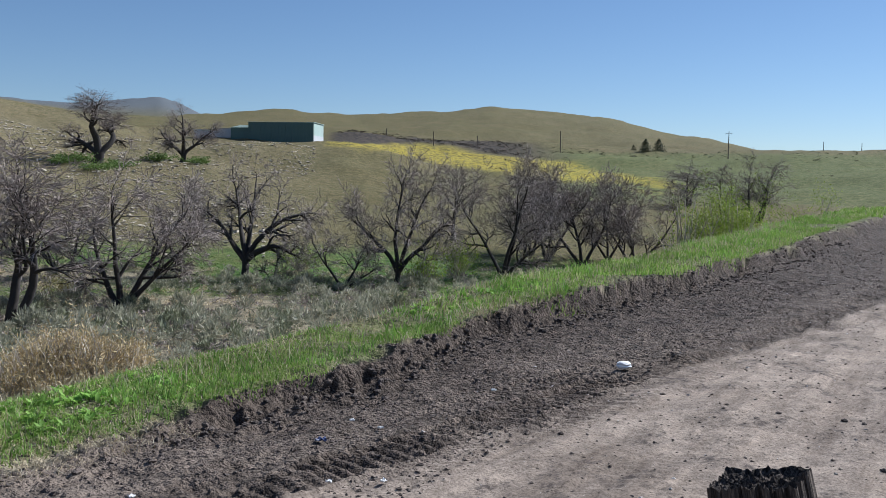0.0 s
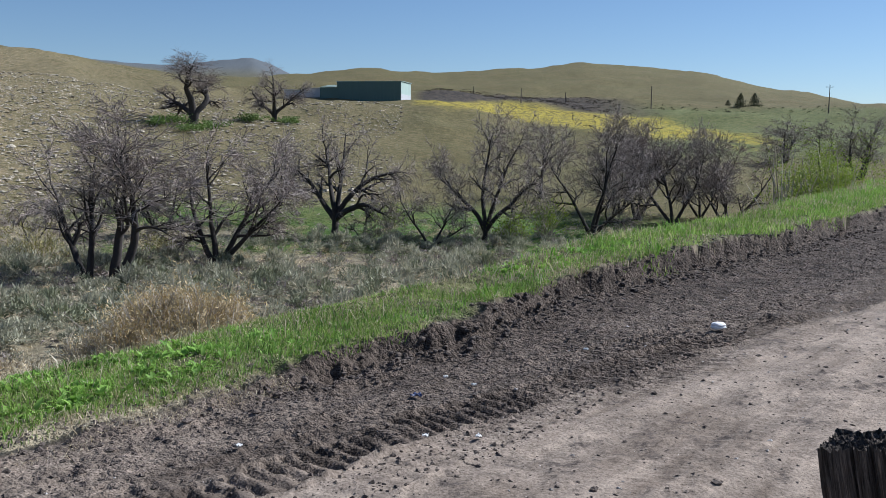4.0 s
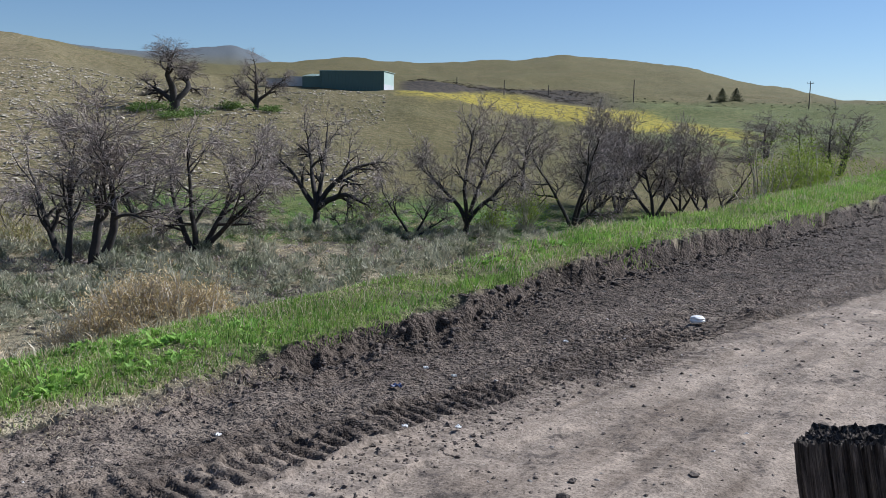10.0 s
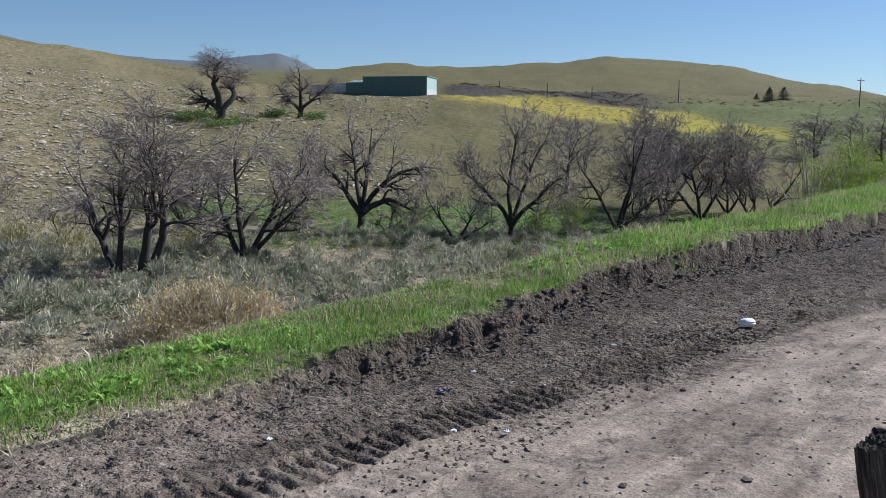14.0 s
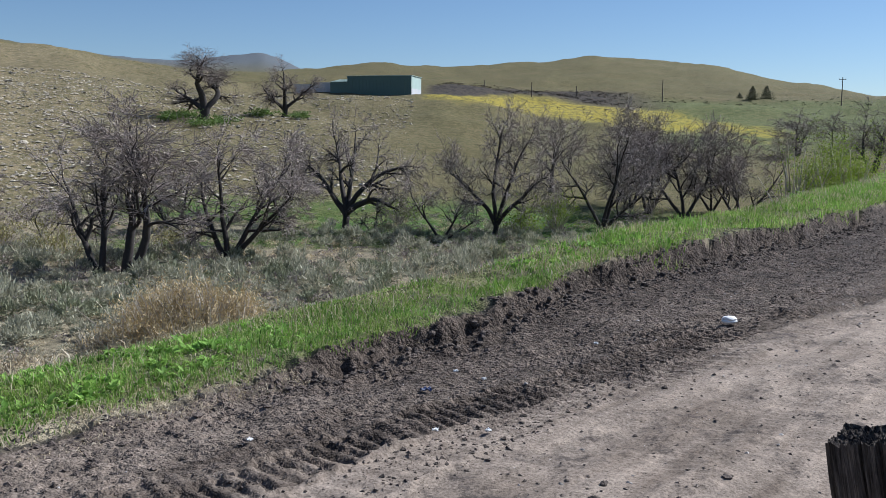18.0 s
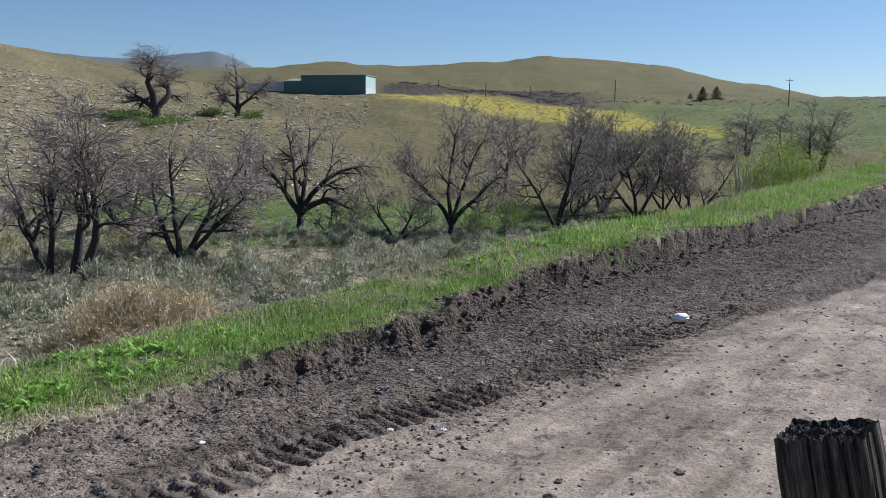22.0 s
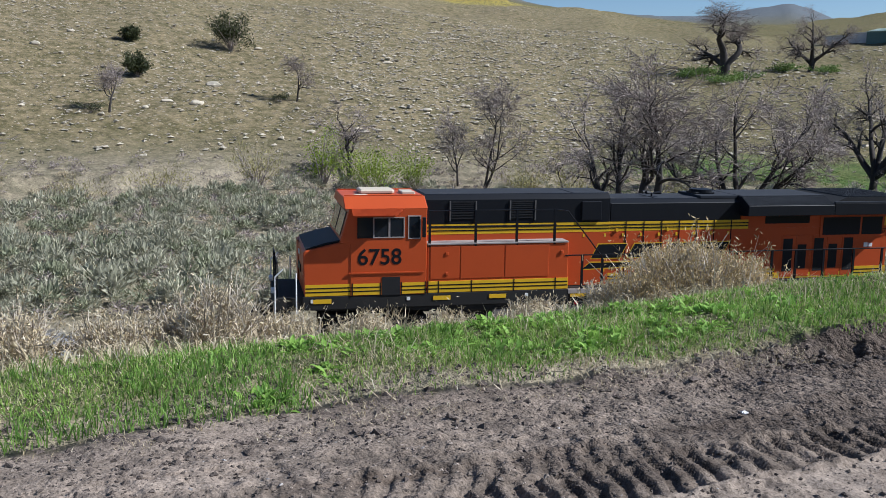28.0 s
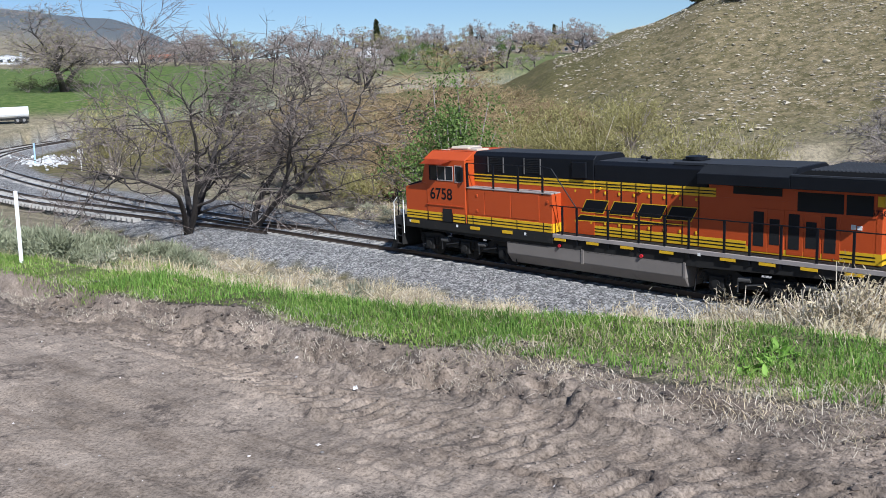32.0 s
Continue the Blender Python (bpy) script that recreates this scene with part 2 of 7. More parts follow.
def lug_tracks(u, v):
    """Tyre marks pressed into the dirt: slanted lugs in bands along the road."""
    z = np.zeros_like(u)
    wv = worn_v(u)
    bands = ((wv + 0.15, 0.18, 0.115, -0.15, 0.055, -9, 26), (wv + 0.52, 0.17, 0.125, -0.45, 0.032, -10, 4.0), (wv + 0.88, 0.16, 0.125, 0.2, 0.030, -6, 3.0), (wv - 0.24, 0.16, 0.14, 0.25, 0.016, -7, 14), (wv + 0.56, 0.17, 0.16, -0.1, 0.034, 5.2, 15), (wv - 1.2, 0.17, 0.10, 0.5, 0.008, 3, 14))
    for k, (c, half, pitch, lean, deep, lo, hi) in enumerate(bands):
        c = c + 0.03 * np.sin(u * 0.9 + k)
        w = (v - c) / half
        reach = step(lo - 2, lo + 2, u) * step(hi + 2, hi - 2, u)
        inside = step(1.08, 0.95, abs(w)) * reach
        worn = 0.5 + 0.5 * step(-0.5, 0.25, fbm(u, v, 0.9, 2, 40 + k))
        lug = np.sin(2 * np.pi * (u + lean * (v - c) + 0.12 * abs(v - c) + 0.02 * fbm(u, v, 0.3, 2, 43)) / pitch)
        z = z + inside * worn * deep * (0.5 + 0.5 * step(5, 8, u)) * (np.clip(lug * 2.6 + 0.2 + 0.7 * fbm(u, v, 0.09, 2, 44), -1, 1) * 0.5 - 0.5)
        z = z + (0.012 + 0.35 * deep) * np.exp(-((abs(w) - 1.15) / 0.12) ** 2) * worn * reach * (0.6 + 0.8 * fbm(u, v, 0.12, 2, 47 + k))
    return z


def road_height(u, v, r, ev, cz, lip):
    """Height of the dirt road and of the cut bank up to its lip."""
    road = 0.03 * fbm(u, v, 2.5, 3, 1) + 0.012 * fbm(u, v, 0.4, 3, 5)
    # shallow ruts along the worn way
    road = road - 0.03 * np.exp(-((v - 0.9 - 0.1 * np.sin(u * 0.3)) / 0.22) ** 2) - 0.025 * np.exp(-((v + 0.7) / 0.25) ** 2)
    cut = step(ev - 1.7, ev - 0.1, v)
    loose = step(0.04, 0.4, cut)
    zr = road * (1 - cut) + cut * (cz - lip)
    crumbly = 0.35 + 0.65 * step(1.5, 5.5, u)
    face = step(ev - 0.55, ev - 0.1, v)
    zr = zr + loose * step(0.35, 0.6, v - worn_v(u)) * (0.020 * fbm(u, v, 0.6, 3, 9) + crumbly * (0.5 + 0.9 * face) * (0.045 * np.maximum(fbm(u, v, 0.13, 3, 21, 0.7) - 0.15, 0) - 0.03 * np.maximum(fbm(u, v, 0.22, 3, 25, 0.7) - 0.2, 0)))
    zr = zr + (0.004 * fbm(u, v, 0.07, 2, 23) + 0.008 * np.maximum(fbm(u, v, 0.10, 2, 24) - 0.1, 0)) * (r < 16) * step(-0.5, 0.2, v - worn_v(u))
    zr = zr + (0.003 * fbm(u, v, 0.2, 3, 26) + 0.012 * fbm(u * 0.12, v, 0.22, 3, 27) + 0.012 * np.maximum(fbm(u, v, 0.11, 3, 28, 0.7) - 0.45, 0)) * (r < 16)
    zr = zr + step(-0.5, -3, u) * step(ev - 1.0, ev - 0.55, v) * (0.08 * fbm(u, v, 0.36, 3, 29, 0.65) + 0.07 * np.maximum(fbm(u, v, 0.16, 3, 31, 0.7) - 0.1, 0))
    zr = zr + lug_tracks(u, v) * (r < 40) * (1 - 0.6 * step(0.6, 0.9, cut))
    return zr


def land(x, y):
    """Height of the ground, and masks of its materials, painted shade and haze."""
    u, v = along(x, y)
    d, rz, s = rail_near(x, y)
    r = np.hypot(x, y)
    ev, cz = edge_v(u), crest_z(u)
    lip = 0.02 + 0.12 * step(3.9, 4.9, u) + 0.13 * step(5, 12, u) + 0.15 * step(-2, -5, u)
    near = (v < ev + 0.6) & (r < 200)
    zr = np.zeros_like(u)
    zr[near] = road_height(u[near], v[near], r[near], ev[near], cz[near], lip[near])
    ragged = ev + 0.09 * fbm(u, v, 1.3, 2, 12) + (0.3 + 0.7 * step(2, 5, u)) * (0.06 * fbm(u, v, 0.3, 3, 14, 0.7))
    soft = 0.35 * step(4, 2, u) * step(-4.5, -2, u)
    top = step(ragged - 0.12 - soft, ragged + 0.035 + 0.05 * soft, v)
    z = zr * (1 - top) + top * (cz + 0.05 * fbm(u, v, 0.9, 3, 15) + 0.03 * step(2, 5, u) * step(ev + 0.35, ev, v) * fbm(u, v, 0.13, 3, 16, 0.65))
    # slope from the crest to the railway
    brow = 6.0 - 0.4 * step(5, 9, u) - 0.6 * step(-2, -5, u)
    a, b = np.clip(v - brow, 0, None), np.clip(-d - 4.6, 0, None)
    k = a / np.maximum(a + b, 0.01)
    k = k ** (1 - 0.14 * step(5, 9, u) - 0.12 * step(-2, -5, u))
    bed = rz - 0.75
    slope = cz * (1 - k ** 1.08) + bed * k ** 1.08 + 0.22 * fbm(u, v, 5, 3, 30) * 4 * k * (1 - k)
    z = np.where(v > brow, slope, z)
    far = far_land(x, y)
    rugged = fbm(x, y, 22, 4, 50) * np.clip((r - 90) / 120, 0, 1.3) + 0.22 * fbm(x, y, 6, 3, 60)
    k = step(4.6, 16, d)
    z = np.where(d > 4.6, bed * (1 - k) + (far + rugged * k) * k, z)
    # right of the crest and far out the near side runs into the far land
    out = step(90, 160, r) * (d <= 4.6)
    z = z * (1 - out) + out * (far + rugged * 0.5)
    # ballast bed
    q = abs(d)
    bal = step(4.4, 1.75, q)
    inbed = q < 4.6
    z = np.where(inbed, bed + (rz - 0.19 - bed) * np.clip((4.4 - q) / 2.5, 0, 1) + 0.03 * fbm(x, y, 0.35, 2, 70) * (q < 4.4), z)
    # a low ridge of spare ballast beyond the line
    heap = step(-6, 6, s) * step(75, 45, s) * (0.75 + 0.25 * fbm(x, y, 3.0, 2, 71))
    z = z + 0.5 * heap * np.exp(-((d - 5.4) / 1.1) ** 2)
    # creek bank at the foot of the rocky hill
    az = np.degrees(np.arctan2(x, y))
    side = step(-96, -84, az) * step(-30, -42, az)
    rb = 93 + 5 * fbm(az * 0.2, az * 0 + 3.0, 1.0, 3, 80)
    z = z - side * (1.1 + 0.6 * fbm(x, y, 12, 2, 82)) * step(rb - 14, rb - 8, r) * step(rb + 1.0, rb - 0.6, r)
    masks = {}
    masks["road"] = 1 - step(0.02, 0.12, v - ragged)
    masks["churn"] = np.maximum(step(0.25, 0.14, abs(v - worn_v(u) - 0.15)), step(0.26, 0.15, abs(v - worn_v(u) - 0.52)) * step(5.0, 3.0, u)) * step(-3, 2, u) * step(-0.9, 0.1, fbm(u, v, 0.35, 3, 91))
    # band below the lip: moist soil plus its crumbs' own shade, as one dark tone
    masks["damp_shade"] = step(ev - 0.75 - 1.2 * step(6, 13, u), ev - 0.2 - 1.0 * step(6, 13, u), v + 0.18 * fbm(u, v, 0.5, 3, 92)) * step(3.8, 5.2, u) * masks["road"]
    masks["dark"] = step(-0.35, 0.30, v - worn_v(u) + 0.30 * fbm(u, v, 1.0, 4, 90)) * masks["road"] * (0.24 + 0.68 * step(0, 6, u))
    masks["gravel"] = step(4.7, 3.7, q - 2.6 * heap * (d > 0) + 0.5 * fbm(x, y, 0.8, 2, 95))
    masks["grass"] = step(ev + 0.35 * step(4, 2, u) * step(-4.5, -2, u), ev + 0.15 + 0.6 * step(4, 2, u) * step(-4.5, -2, u), v + 0.15 * fbm(u, v, 0.7, 3, 98)) * step(9.4, 7.4, v + 0.9 * fbm(u, v, 1.2, 3, 97)) * (1 - masks["road"])
    masks["bare"] = 0.75 * side * step(rb - 12, rb - 8, r) * step(rb + 1.5, rb + 0.2, r) * step(-0.4, 0.3, fbm(x, y, 8, 3, 81))
    masks["stony"] = step(96, 115, r) * step(-94, -80, az) * (0.45 + 0.55 * step(-20, -34, az)) * step(-4, -12, az) * step(420, 300, r)
    lush = step(70, 80, r) * step(118, 98, r) * step(-32, -20, az) * step(14, 2, az) * (d > 6) * step(-0.8, 0.0, fbm(x, y, 14, 3, 99))
    far_green = step(172, 186, r) * step(380, 330, r) * step(-106, -112, az) * 0.8 + 0.55 * step(230, 270, r) * step(380, 340, r) * step(-88, -92, az) * step(-112, -100, az)
    far_green = far_green + 0.4 * step(185, 205, r) * step(345, 330, r) * step(4, 9, az) * step(32, 28, az)
    masks["lush"] = np.clip(lush + far_green, 0, 1)
    fy = r * np.cos(np.radians(az))
    bloom_lo = np.interp(az, [-7, -5, -1.5, 2, 5.4, 8.7, 12, 14], [240, 236, 250, 238, 220, 217, 208, 209])
    bloom_hi = np.interp(az, [-7, -5, -1.5, 5.4, 8.7, 12, 14], [252, 259, 298, 292, 268, 233, 226])
    bloom = step(bloom_lo - 6, bloom_lo + 5, r) * step(bloom_hi + 10, bloom_hi - 5, r) * step(-7.6, -6.8, az) * step(15.5, 13.5, az)
    masks["flower"] = np.clip(bloom * step(-0.5, 0.15, fbm(x, y * 2.2, 30, 4, 120) + 0.2) + 0.8 * step(300, 330, r) * step(500, 420, r) * step(-30, -34, az) * step(-46, -38, az), 0, 1) * (d > 20)
    masks["scrub"] = (d > 4.6) * step(110, 92, r) + (d < -4.3) * (1 - masks["road"]) * (1 - masks["grass"])
    masks["scrub"] = np.clip(masks["scrub"] - masks["lush"], 0, 1)
    masks["heath"] = step(bloom_hi + 4, bloom_hi + 9, r) * step(bloom_hi + 62, bloom_hi + 48, r) * step(-7.5, -6.5, az) * step(9, 3, az) * (r < 345)
    # distance haze: far mountains take a blue-grey tone by range
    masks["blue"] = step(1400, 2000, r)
    return z, masks


def ground_at(x, y):
    z, _ = land(np.array([float(x)]), np.array([float(y)]))
    return float(z[0])


def polar(az, r):
    a = radians(az)
    return r * math.sin(a), r * math.cos(a)


# ---- ground sheet ----
def ground_material():
    m, n, l, b = nodes_of("ground")
    pos = n.new("ShaderNodeNewGeometry").outputs["Position"]

    def mask(name):
        a = n.new("ShaderNodeAttribute")
        a.attribute_name = name
        return a.outputs["Fac"]

    big, mid, fine, grit = noise_node(n, l, pos, 0.06, 5), noise_node(n, l, pos, 0.7, 6, 0.7), noise_node(n, l, pos, 9, 5, 0.7), noise_node(n, l, pos, 60, 3, 0.7)
    # dry spring hillside: short green over tan earth
    hill = mix(n, l, ramp(n, l, mid, [(0.38, (0, 0, 0)), (0.62, (1, 1, 1))]), (0.105, 0.092, 0.037), (0.19, 0.15, 0.072))
    hill = mix(n, l, ramp(n, l, big, [(0.35, (0, 0, 0)), (0.65, (1, 1, 1))]), hill, mix(n, l, 0.4, hill, (0.085, 0.088, 0.03)))
    col = hill
    # small stones lying close on the hillside, each cell one stone
    cell = n.new("ShaderNodeTexVoronoi")
    cell.inputs["Scale"].default_value = 1.9
    l.new(pos, cell.inputs["Vector"])
    tint = n.new("ShaderNodeSeparateColor")
    l.new(cell.outputs["Color"], tint.inputs[0])
    size = calc(n, l, "MULTIPLY", tint.outputs[0], 0.48)
    pebble = calc(n, l, "LESS_THAN", cell.outputs["Distance"], calc(n, l, "MULTIPLY", size, ramp(n, l, big, [(0.35, (0.55, 0.55, 0.55)), (0.6, (1.1, 1.1, 1.1))])))
    stony = mix(n, l, ramp(n, l, mid, [(0.40, (0, 0, 0)), (0.62, (1, 1, 1))]), (0.118, 0.102, 0.048), (0.285, 0.225, 0.13))
    stony = mix(n, l, calc(n, l, "MULTIPLY", pebble, 0.75), stony, mix(n, l, tint.outputs[1], (0.22, 0.18, 0.12), (0.50, 0.43, 0.33)))
    col = mix(n, l, mask("stony"), col, stony)
    col = mix(n, l, mask("scrub"), col, mix(n, l, ramp(n, l, mid, [(0.4, (0, 0, 0)), (0.6, (1, 1, 1))]), (0.19, 0.165, 0.108), (0.32, 0.268, 0.18)))
    col = mix(n, l, mask("lush"), col, mix(n, l, ramp(n, l, mid, [(0.40, (0, 0, 0)), (0.60, (1, 1, 1))]), (0.055, 0.118, 0.022), (0.135, 0.185, 0.05)))
    speck = calc(n, l, "MULTIPLY", mask("flower"), ramp(n, l, mid, [(0.42, (0.1, 0.1, 0.1)), (0.54, (0.95, 0.95, 0.95))]))
    col = mix(n, l, speck, col, mix(n, l, fine, (0.28, 0.24, 0.055), (0.52, 0.40, 0.035)))
    col = mix(n, l, mask("heath"), col, mix(n, l, ramp(n, l, mid, [(0.42, (0, 0, 0)), (0.55, (1, 1, 1))]), (0.028, 0.024, 0.020), (0.085, 0.068, 0.052)))
    col = mix(n, l, mask("bare"), col, mix(n, l, mid, (0.24, 0.20, 0.14), (0.42, 0.36, 0.26)))
    col = mix(n, l, mask("grass"), col, mix(n, l, mid, (0.07, 0.11, 0.028), (0.22, 0.19, 0.10)))
    # haze over the far mountains, laid on as a blue-grey base colour
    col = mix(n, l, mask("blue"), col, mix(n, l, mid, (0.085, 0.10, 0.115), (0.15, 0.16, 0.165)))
    dirt = mix(n, l, ramp(n, l, mid, [(0.35, (0, 0, 0)), (0.65, (1, 1, 1))]), (0.212, 0.168, 0.132), (0.357, 0.288, 0.230))
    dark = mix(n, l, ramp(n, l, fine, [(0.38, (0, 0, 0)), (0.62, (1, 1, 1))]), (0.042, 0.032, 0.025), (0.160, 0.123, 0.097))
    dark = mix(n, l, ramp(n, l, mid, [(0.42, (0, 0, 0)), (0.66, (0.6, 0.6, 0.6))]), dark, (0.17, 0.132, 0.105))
    # wheel-worn lengthwise streaks and damp patches
    axis = n.new("ShaderNodeSeparateXYZ")
    l.new(pos, axis.inputs[0])
    ax, ay = axis.outputs[0], axis.outputs[1]
    lay = n.new("ShaderNodeCombineXYZ")
    l.new(calc(n, l, "MULTIPLY", calc(n, l, "ADD", calc(n, l, "MULTIPLY", ax, 0.515), calc(n, l, "MULTIPLY", ay, 0.857)), 0.28), lay.inputs[0])
    l.new(calc(n, l, "MULTIPLY", calc(n, l, "ADD", calc(n, l, "MULTIPLY", ax, -0.857), calc(n, l, "MULTIPLY", ay, 0.515)), 3.2), lay.inputs[1])
    streak = noise_node(n, l, lay.outputs[0], 1.2, 5, 0.6)
    dirt = mix(n, l, 0.45, dirt, ramp(n, l, streak, [(0.36, (0.5, 0.47, 0.45)), (0.50, (1.0, 1.0, 1.0)), (0.7, (1.2, 1.18, 1.15))]), "MULTIPLY")
    scrape = n.new("ShaderNodeMapping")
    scrape.inputs["Scale"].default_value = (2.2, 1.3, 1.0)
    l.new(lay.outputs[0], scrape.inputs["Vector"])
    dirt = mix(n, l, 0.5, dirt, ramp(n, l, noise_node(n, l, scrape.outputs[0], 1.6, 6, 0.7), [(0.36, (0.5, 0.46, 0.43)), (0.50, (1.0, 1.0, 1.0)), (0.66, (1.25, 1.24, 1.22))]), "MULTIPLY")
    spill = calc(n, l, "MULTIPLY", ramp(n, l, noise_node(n, l, pos, 1.7, 6, 0.8), [(0.52, (0, 0, 0)), (0.60, (1, 1, 1))]), ramp(n, l, fine, [(0.42, (0, 0, 0)), (0.56, (1, 1, 1))]))
    dirt = mix(n, l, calc(n, l, "MULTIPLY", spill, 0.85), dirt, (0.075, 0.060, 0.052))
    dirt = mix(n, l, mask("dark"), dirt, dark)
    # dark earth of the tracks; below the lip it also carries painted shade
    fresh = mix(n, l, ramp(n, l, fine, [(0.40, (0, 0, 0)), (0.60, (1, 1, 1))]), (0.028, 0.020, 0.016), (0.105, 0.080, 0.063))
    dirt = mix(n, l, calc(n, l, "MULTIPLY", calc(n, l, "MAXIMUM", mask("churn"), mask("damp_shade")), 0.65), dirt, fresh)
    dirt = mix(n, l, 0.65, dirt, ramp(n, l, grit, [(0.34, (0.32, 0.30, 0.28)), (0.48, (0.95, 0.95, 0.95)), (0.68, (1.45, 1.45, 1.45))]), "MULTIPLY")
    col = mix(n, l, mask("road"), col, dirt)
    stone = n.new("ShaderNodeTexVoronoi")
    stone.inputs["Scale"].default_value = 14.0
    l.new(pos, stone.inputs["Vector"])
    sep = n.new("ShaderNodeSeparateColor")
    l.new(stone.outputs["Color"], sep.inputs[0])
    gravel = ramp(n, l, sep.outputs[0], [(0.0, (0.10, 0.097, 0.094)), (0.6, (0.26, 0.25, 0.24)), (1.0, (0.48, 0.46, 0.44))])
    col = mix(n, l, mask("gravel"), col, gravel)
    blot = noise_node(n, l, pos, 2.6, 5, 0.75)
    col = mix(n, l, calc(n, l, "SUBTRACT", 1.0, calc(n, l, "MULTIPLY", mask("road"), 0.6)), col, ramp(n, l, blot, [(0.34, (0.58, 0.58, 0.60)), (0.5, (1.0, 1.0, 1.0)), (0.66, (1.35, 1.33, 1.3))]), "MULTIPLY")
    col = mix(n, l, 0.5, col, ramp(n, l, fine, [(0.25, (0.55, 0.55, 0.55)), (0.75, (1.35, 1.35, 1.35))]), "MULTIPLY")
    l.new(col, b.inputs["Base Color"])
    b.inputs["Roughness"].default_value = 0.95
    b.inputs["Specular IOR Level"].default_value = 0.15
    h = calc(n, l, "ADD", calc(n, l, "MULTIPLY", fine, 0.6), calc(n, l, "MULTIPLY", grit, 0.30))
    h = calc(n, l, "ADD", h, calc(n, l, "MULTIPLY", calc(n, l, "MULTIPLY", stone.outputs["Distance"], -1.6), mask("gravel")))
    crumb = n.new("ShaderNodeTexVoronoi")
    crumb.inputs["Scale"].default_value = 26.0
    l.new(pos, crumb.inputs["Vector"])
    crumb2 = n.new("ShaderNodeTexVoronoi")
    crumb2.inputs["Scale"].default_value = 75.0
    l.new(pos, crumb2.inputs["Vector"])
    clod = calc(n, l, "ADD", calc(n, l, "MULTIPLY", crumb.outputs["Distance"], -0.7), calc(n, l, "MULTIPLY", crumb2.outputs["Distance"], -0.3))
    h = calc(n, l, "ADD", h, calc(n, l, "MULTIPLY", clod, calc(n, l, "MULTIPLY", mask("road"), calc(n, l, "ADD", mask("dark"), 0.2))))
    h = calc(n, l, "ADD", h, calc(n, l, "MULTIPLY", calc(n, l, "MULTIPLY", blot, 5.0), calc(n, l, "SUBTRACT", 1.0, calc(n, l, "MAXIMUM", mask("road"), mask("gravel")))))
    h = calc(n, l, "ADD", h, calc(n, l, "MULTIPLY", calc(n, l, "MULTIPLY", pebble, 2.5), mask("stony")))
    packed = calc(n, l, "MULTIPLY", mask("road"), calc(n, l, "SUBTRACT", 1.0, mask("dark"), True))
    h = calc(n, l, "MULTIPLY", h, calc(n, l, "SUBTRACT", 1.0, calc(n, l, "MULTIPLY", packed, 0.6)))
    bump(n, l, h, 0.85, 0.045, b)
    return m


MAT_GROUND = ground_material()


def rings(r0, r1):
    out = [r0]
    while out[-1] < r1:
        q = out[-1]
        out.append(min(r1, q * (1.06 if q < 2.8 else 1.0046 if q < 9 else 1.011 if q < 16 else 1.02 if q < 120 else 1.028 if q < 600 else 1.05)))
    return np.array(out)


NEAR = 16.0                     # the sheet is finer within this range


def sheet():
    """One sheet of ground to the horizon, split where road, ballast and open land meet."""
    behind = (np.arange(-180, -132, 4.0), np.arange(32, 180, 4.0))
    fine = np.concatenate([behind[0], np.arange(-132, 31.9, 0.15), behind[1]])
    wide = np.concatenate([behind[0], np.arange(-132, 31.9, 0.30), behind[1]])
    co, quads, base = [], [], 0
    for az, r in ((fine, rings(0.6, NEAR)), (wide, rings(NEAR, 4200.0))):
        A, Rr = np.meshgrid(np.radians(az), r, indexing="ij")
        xy = np.stack([Rr * np.sin(A), Rr * np.cos(A)], -1)
        if len(az) == len(fine) and r[-1] == NEAR:
            n0 = len(behind[0])
            n1 = len(az) - len(behind[1])
            odd = np.arange(n0 + 1, n1 - 1, 2)
            xy[odd, -1] = (xy[odd - 1, -1] + xy[odd + 1, -1]) / 2
        idx = np.arange(A.size).reshape(A.shape) + base
        nxt = np.roll(idx, -1, 0)
        if base == 0:
            hub = np.stack([idx[:, 0], nxt[:, 0]], -1)
        quads.append(np.stack([idx[:, :-1], idx[:, 1:], nxt[:, 1:], nxt[:, :-1]], -1).reshape(-1, 4))
        co.append(xy.reshape(-1, 2))
        base += A.size
    co = np.vstack(co)
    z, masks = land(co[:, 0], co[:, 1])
    co = np.vstack([np.column_stack([co, z]), [[0, 0, 0]]])
    inner = len(fine) * len(rings(0.6, NEAR))
    grid = np.arange(inner).reshape(len(fine), -1)[:, -1]
    odd = np.arange(len(behind[0]) + 1, len(fine) - len(behind[1]) - 1, 2)
    co[grid[odd], 2] = (co[grid[odd - 1], 2] + co[grid[odd + 1], 2]) / 2
    quads = np.vstack(quads)
    on_road = masks["road"][quads].mean(1) > 0.5
    on_bed = masks["gravel"][quads].mean(1) > 0.5
    mid = np.full((len(hub), 2), len(co) - 1)
    out = []
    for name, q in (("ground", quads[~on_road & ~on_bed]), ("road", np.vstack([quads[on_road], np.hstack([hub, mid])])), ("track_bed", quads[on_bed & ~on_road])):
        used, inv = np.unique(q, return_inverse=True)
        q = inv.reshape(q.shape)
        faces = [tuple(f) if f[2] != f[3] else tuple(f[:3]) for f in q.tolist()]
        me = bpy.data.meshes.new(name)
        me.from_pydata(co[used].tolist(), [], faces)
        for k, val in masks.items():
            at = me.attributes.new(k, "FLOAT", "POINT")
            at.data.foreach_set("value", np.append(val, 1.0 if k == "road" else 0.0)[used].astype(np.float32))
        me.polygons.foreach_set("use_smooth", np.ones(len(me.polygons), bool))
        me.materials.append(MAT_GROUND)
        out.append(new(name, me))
    return out


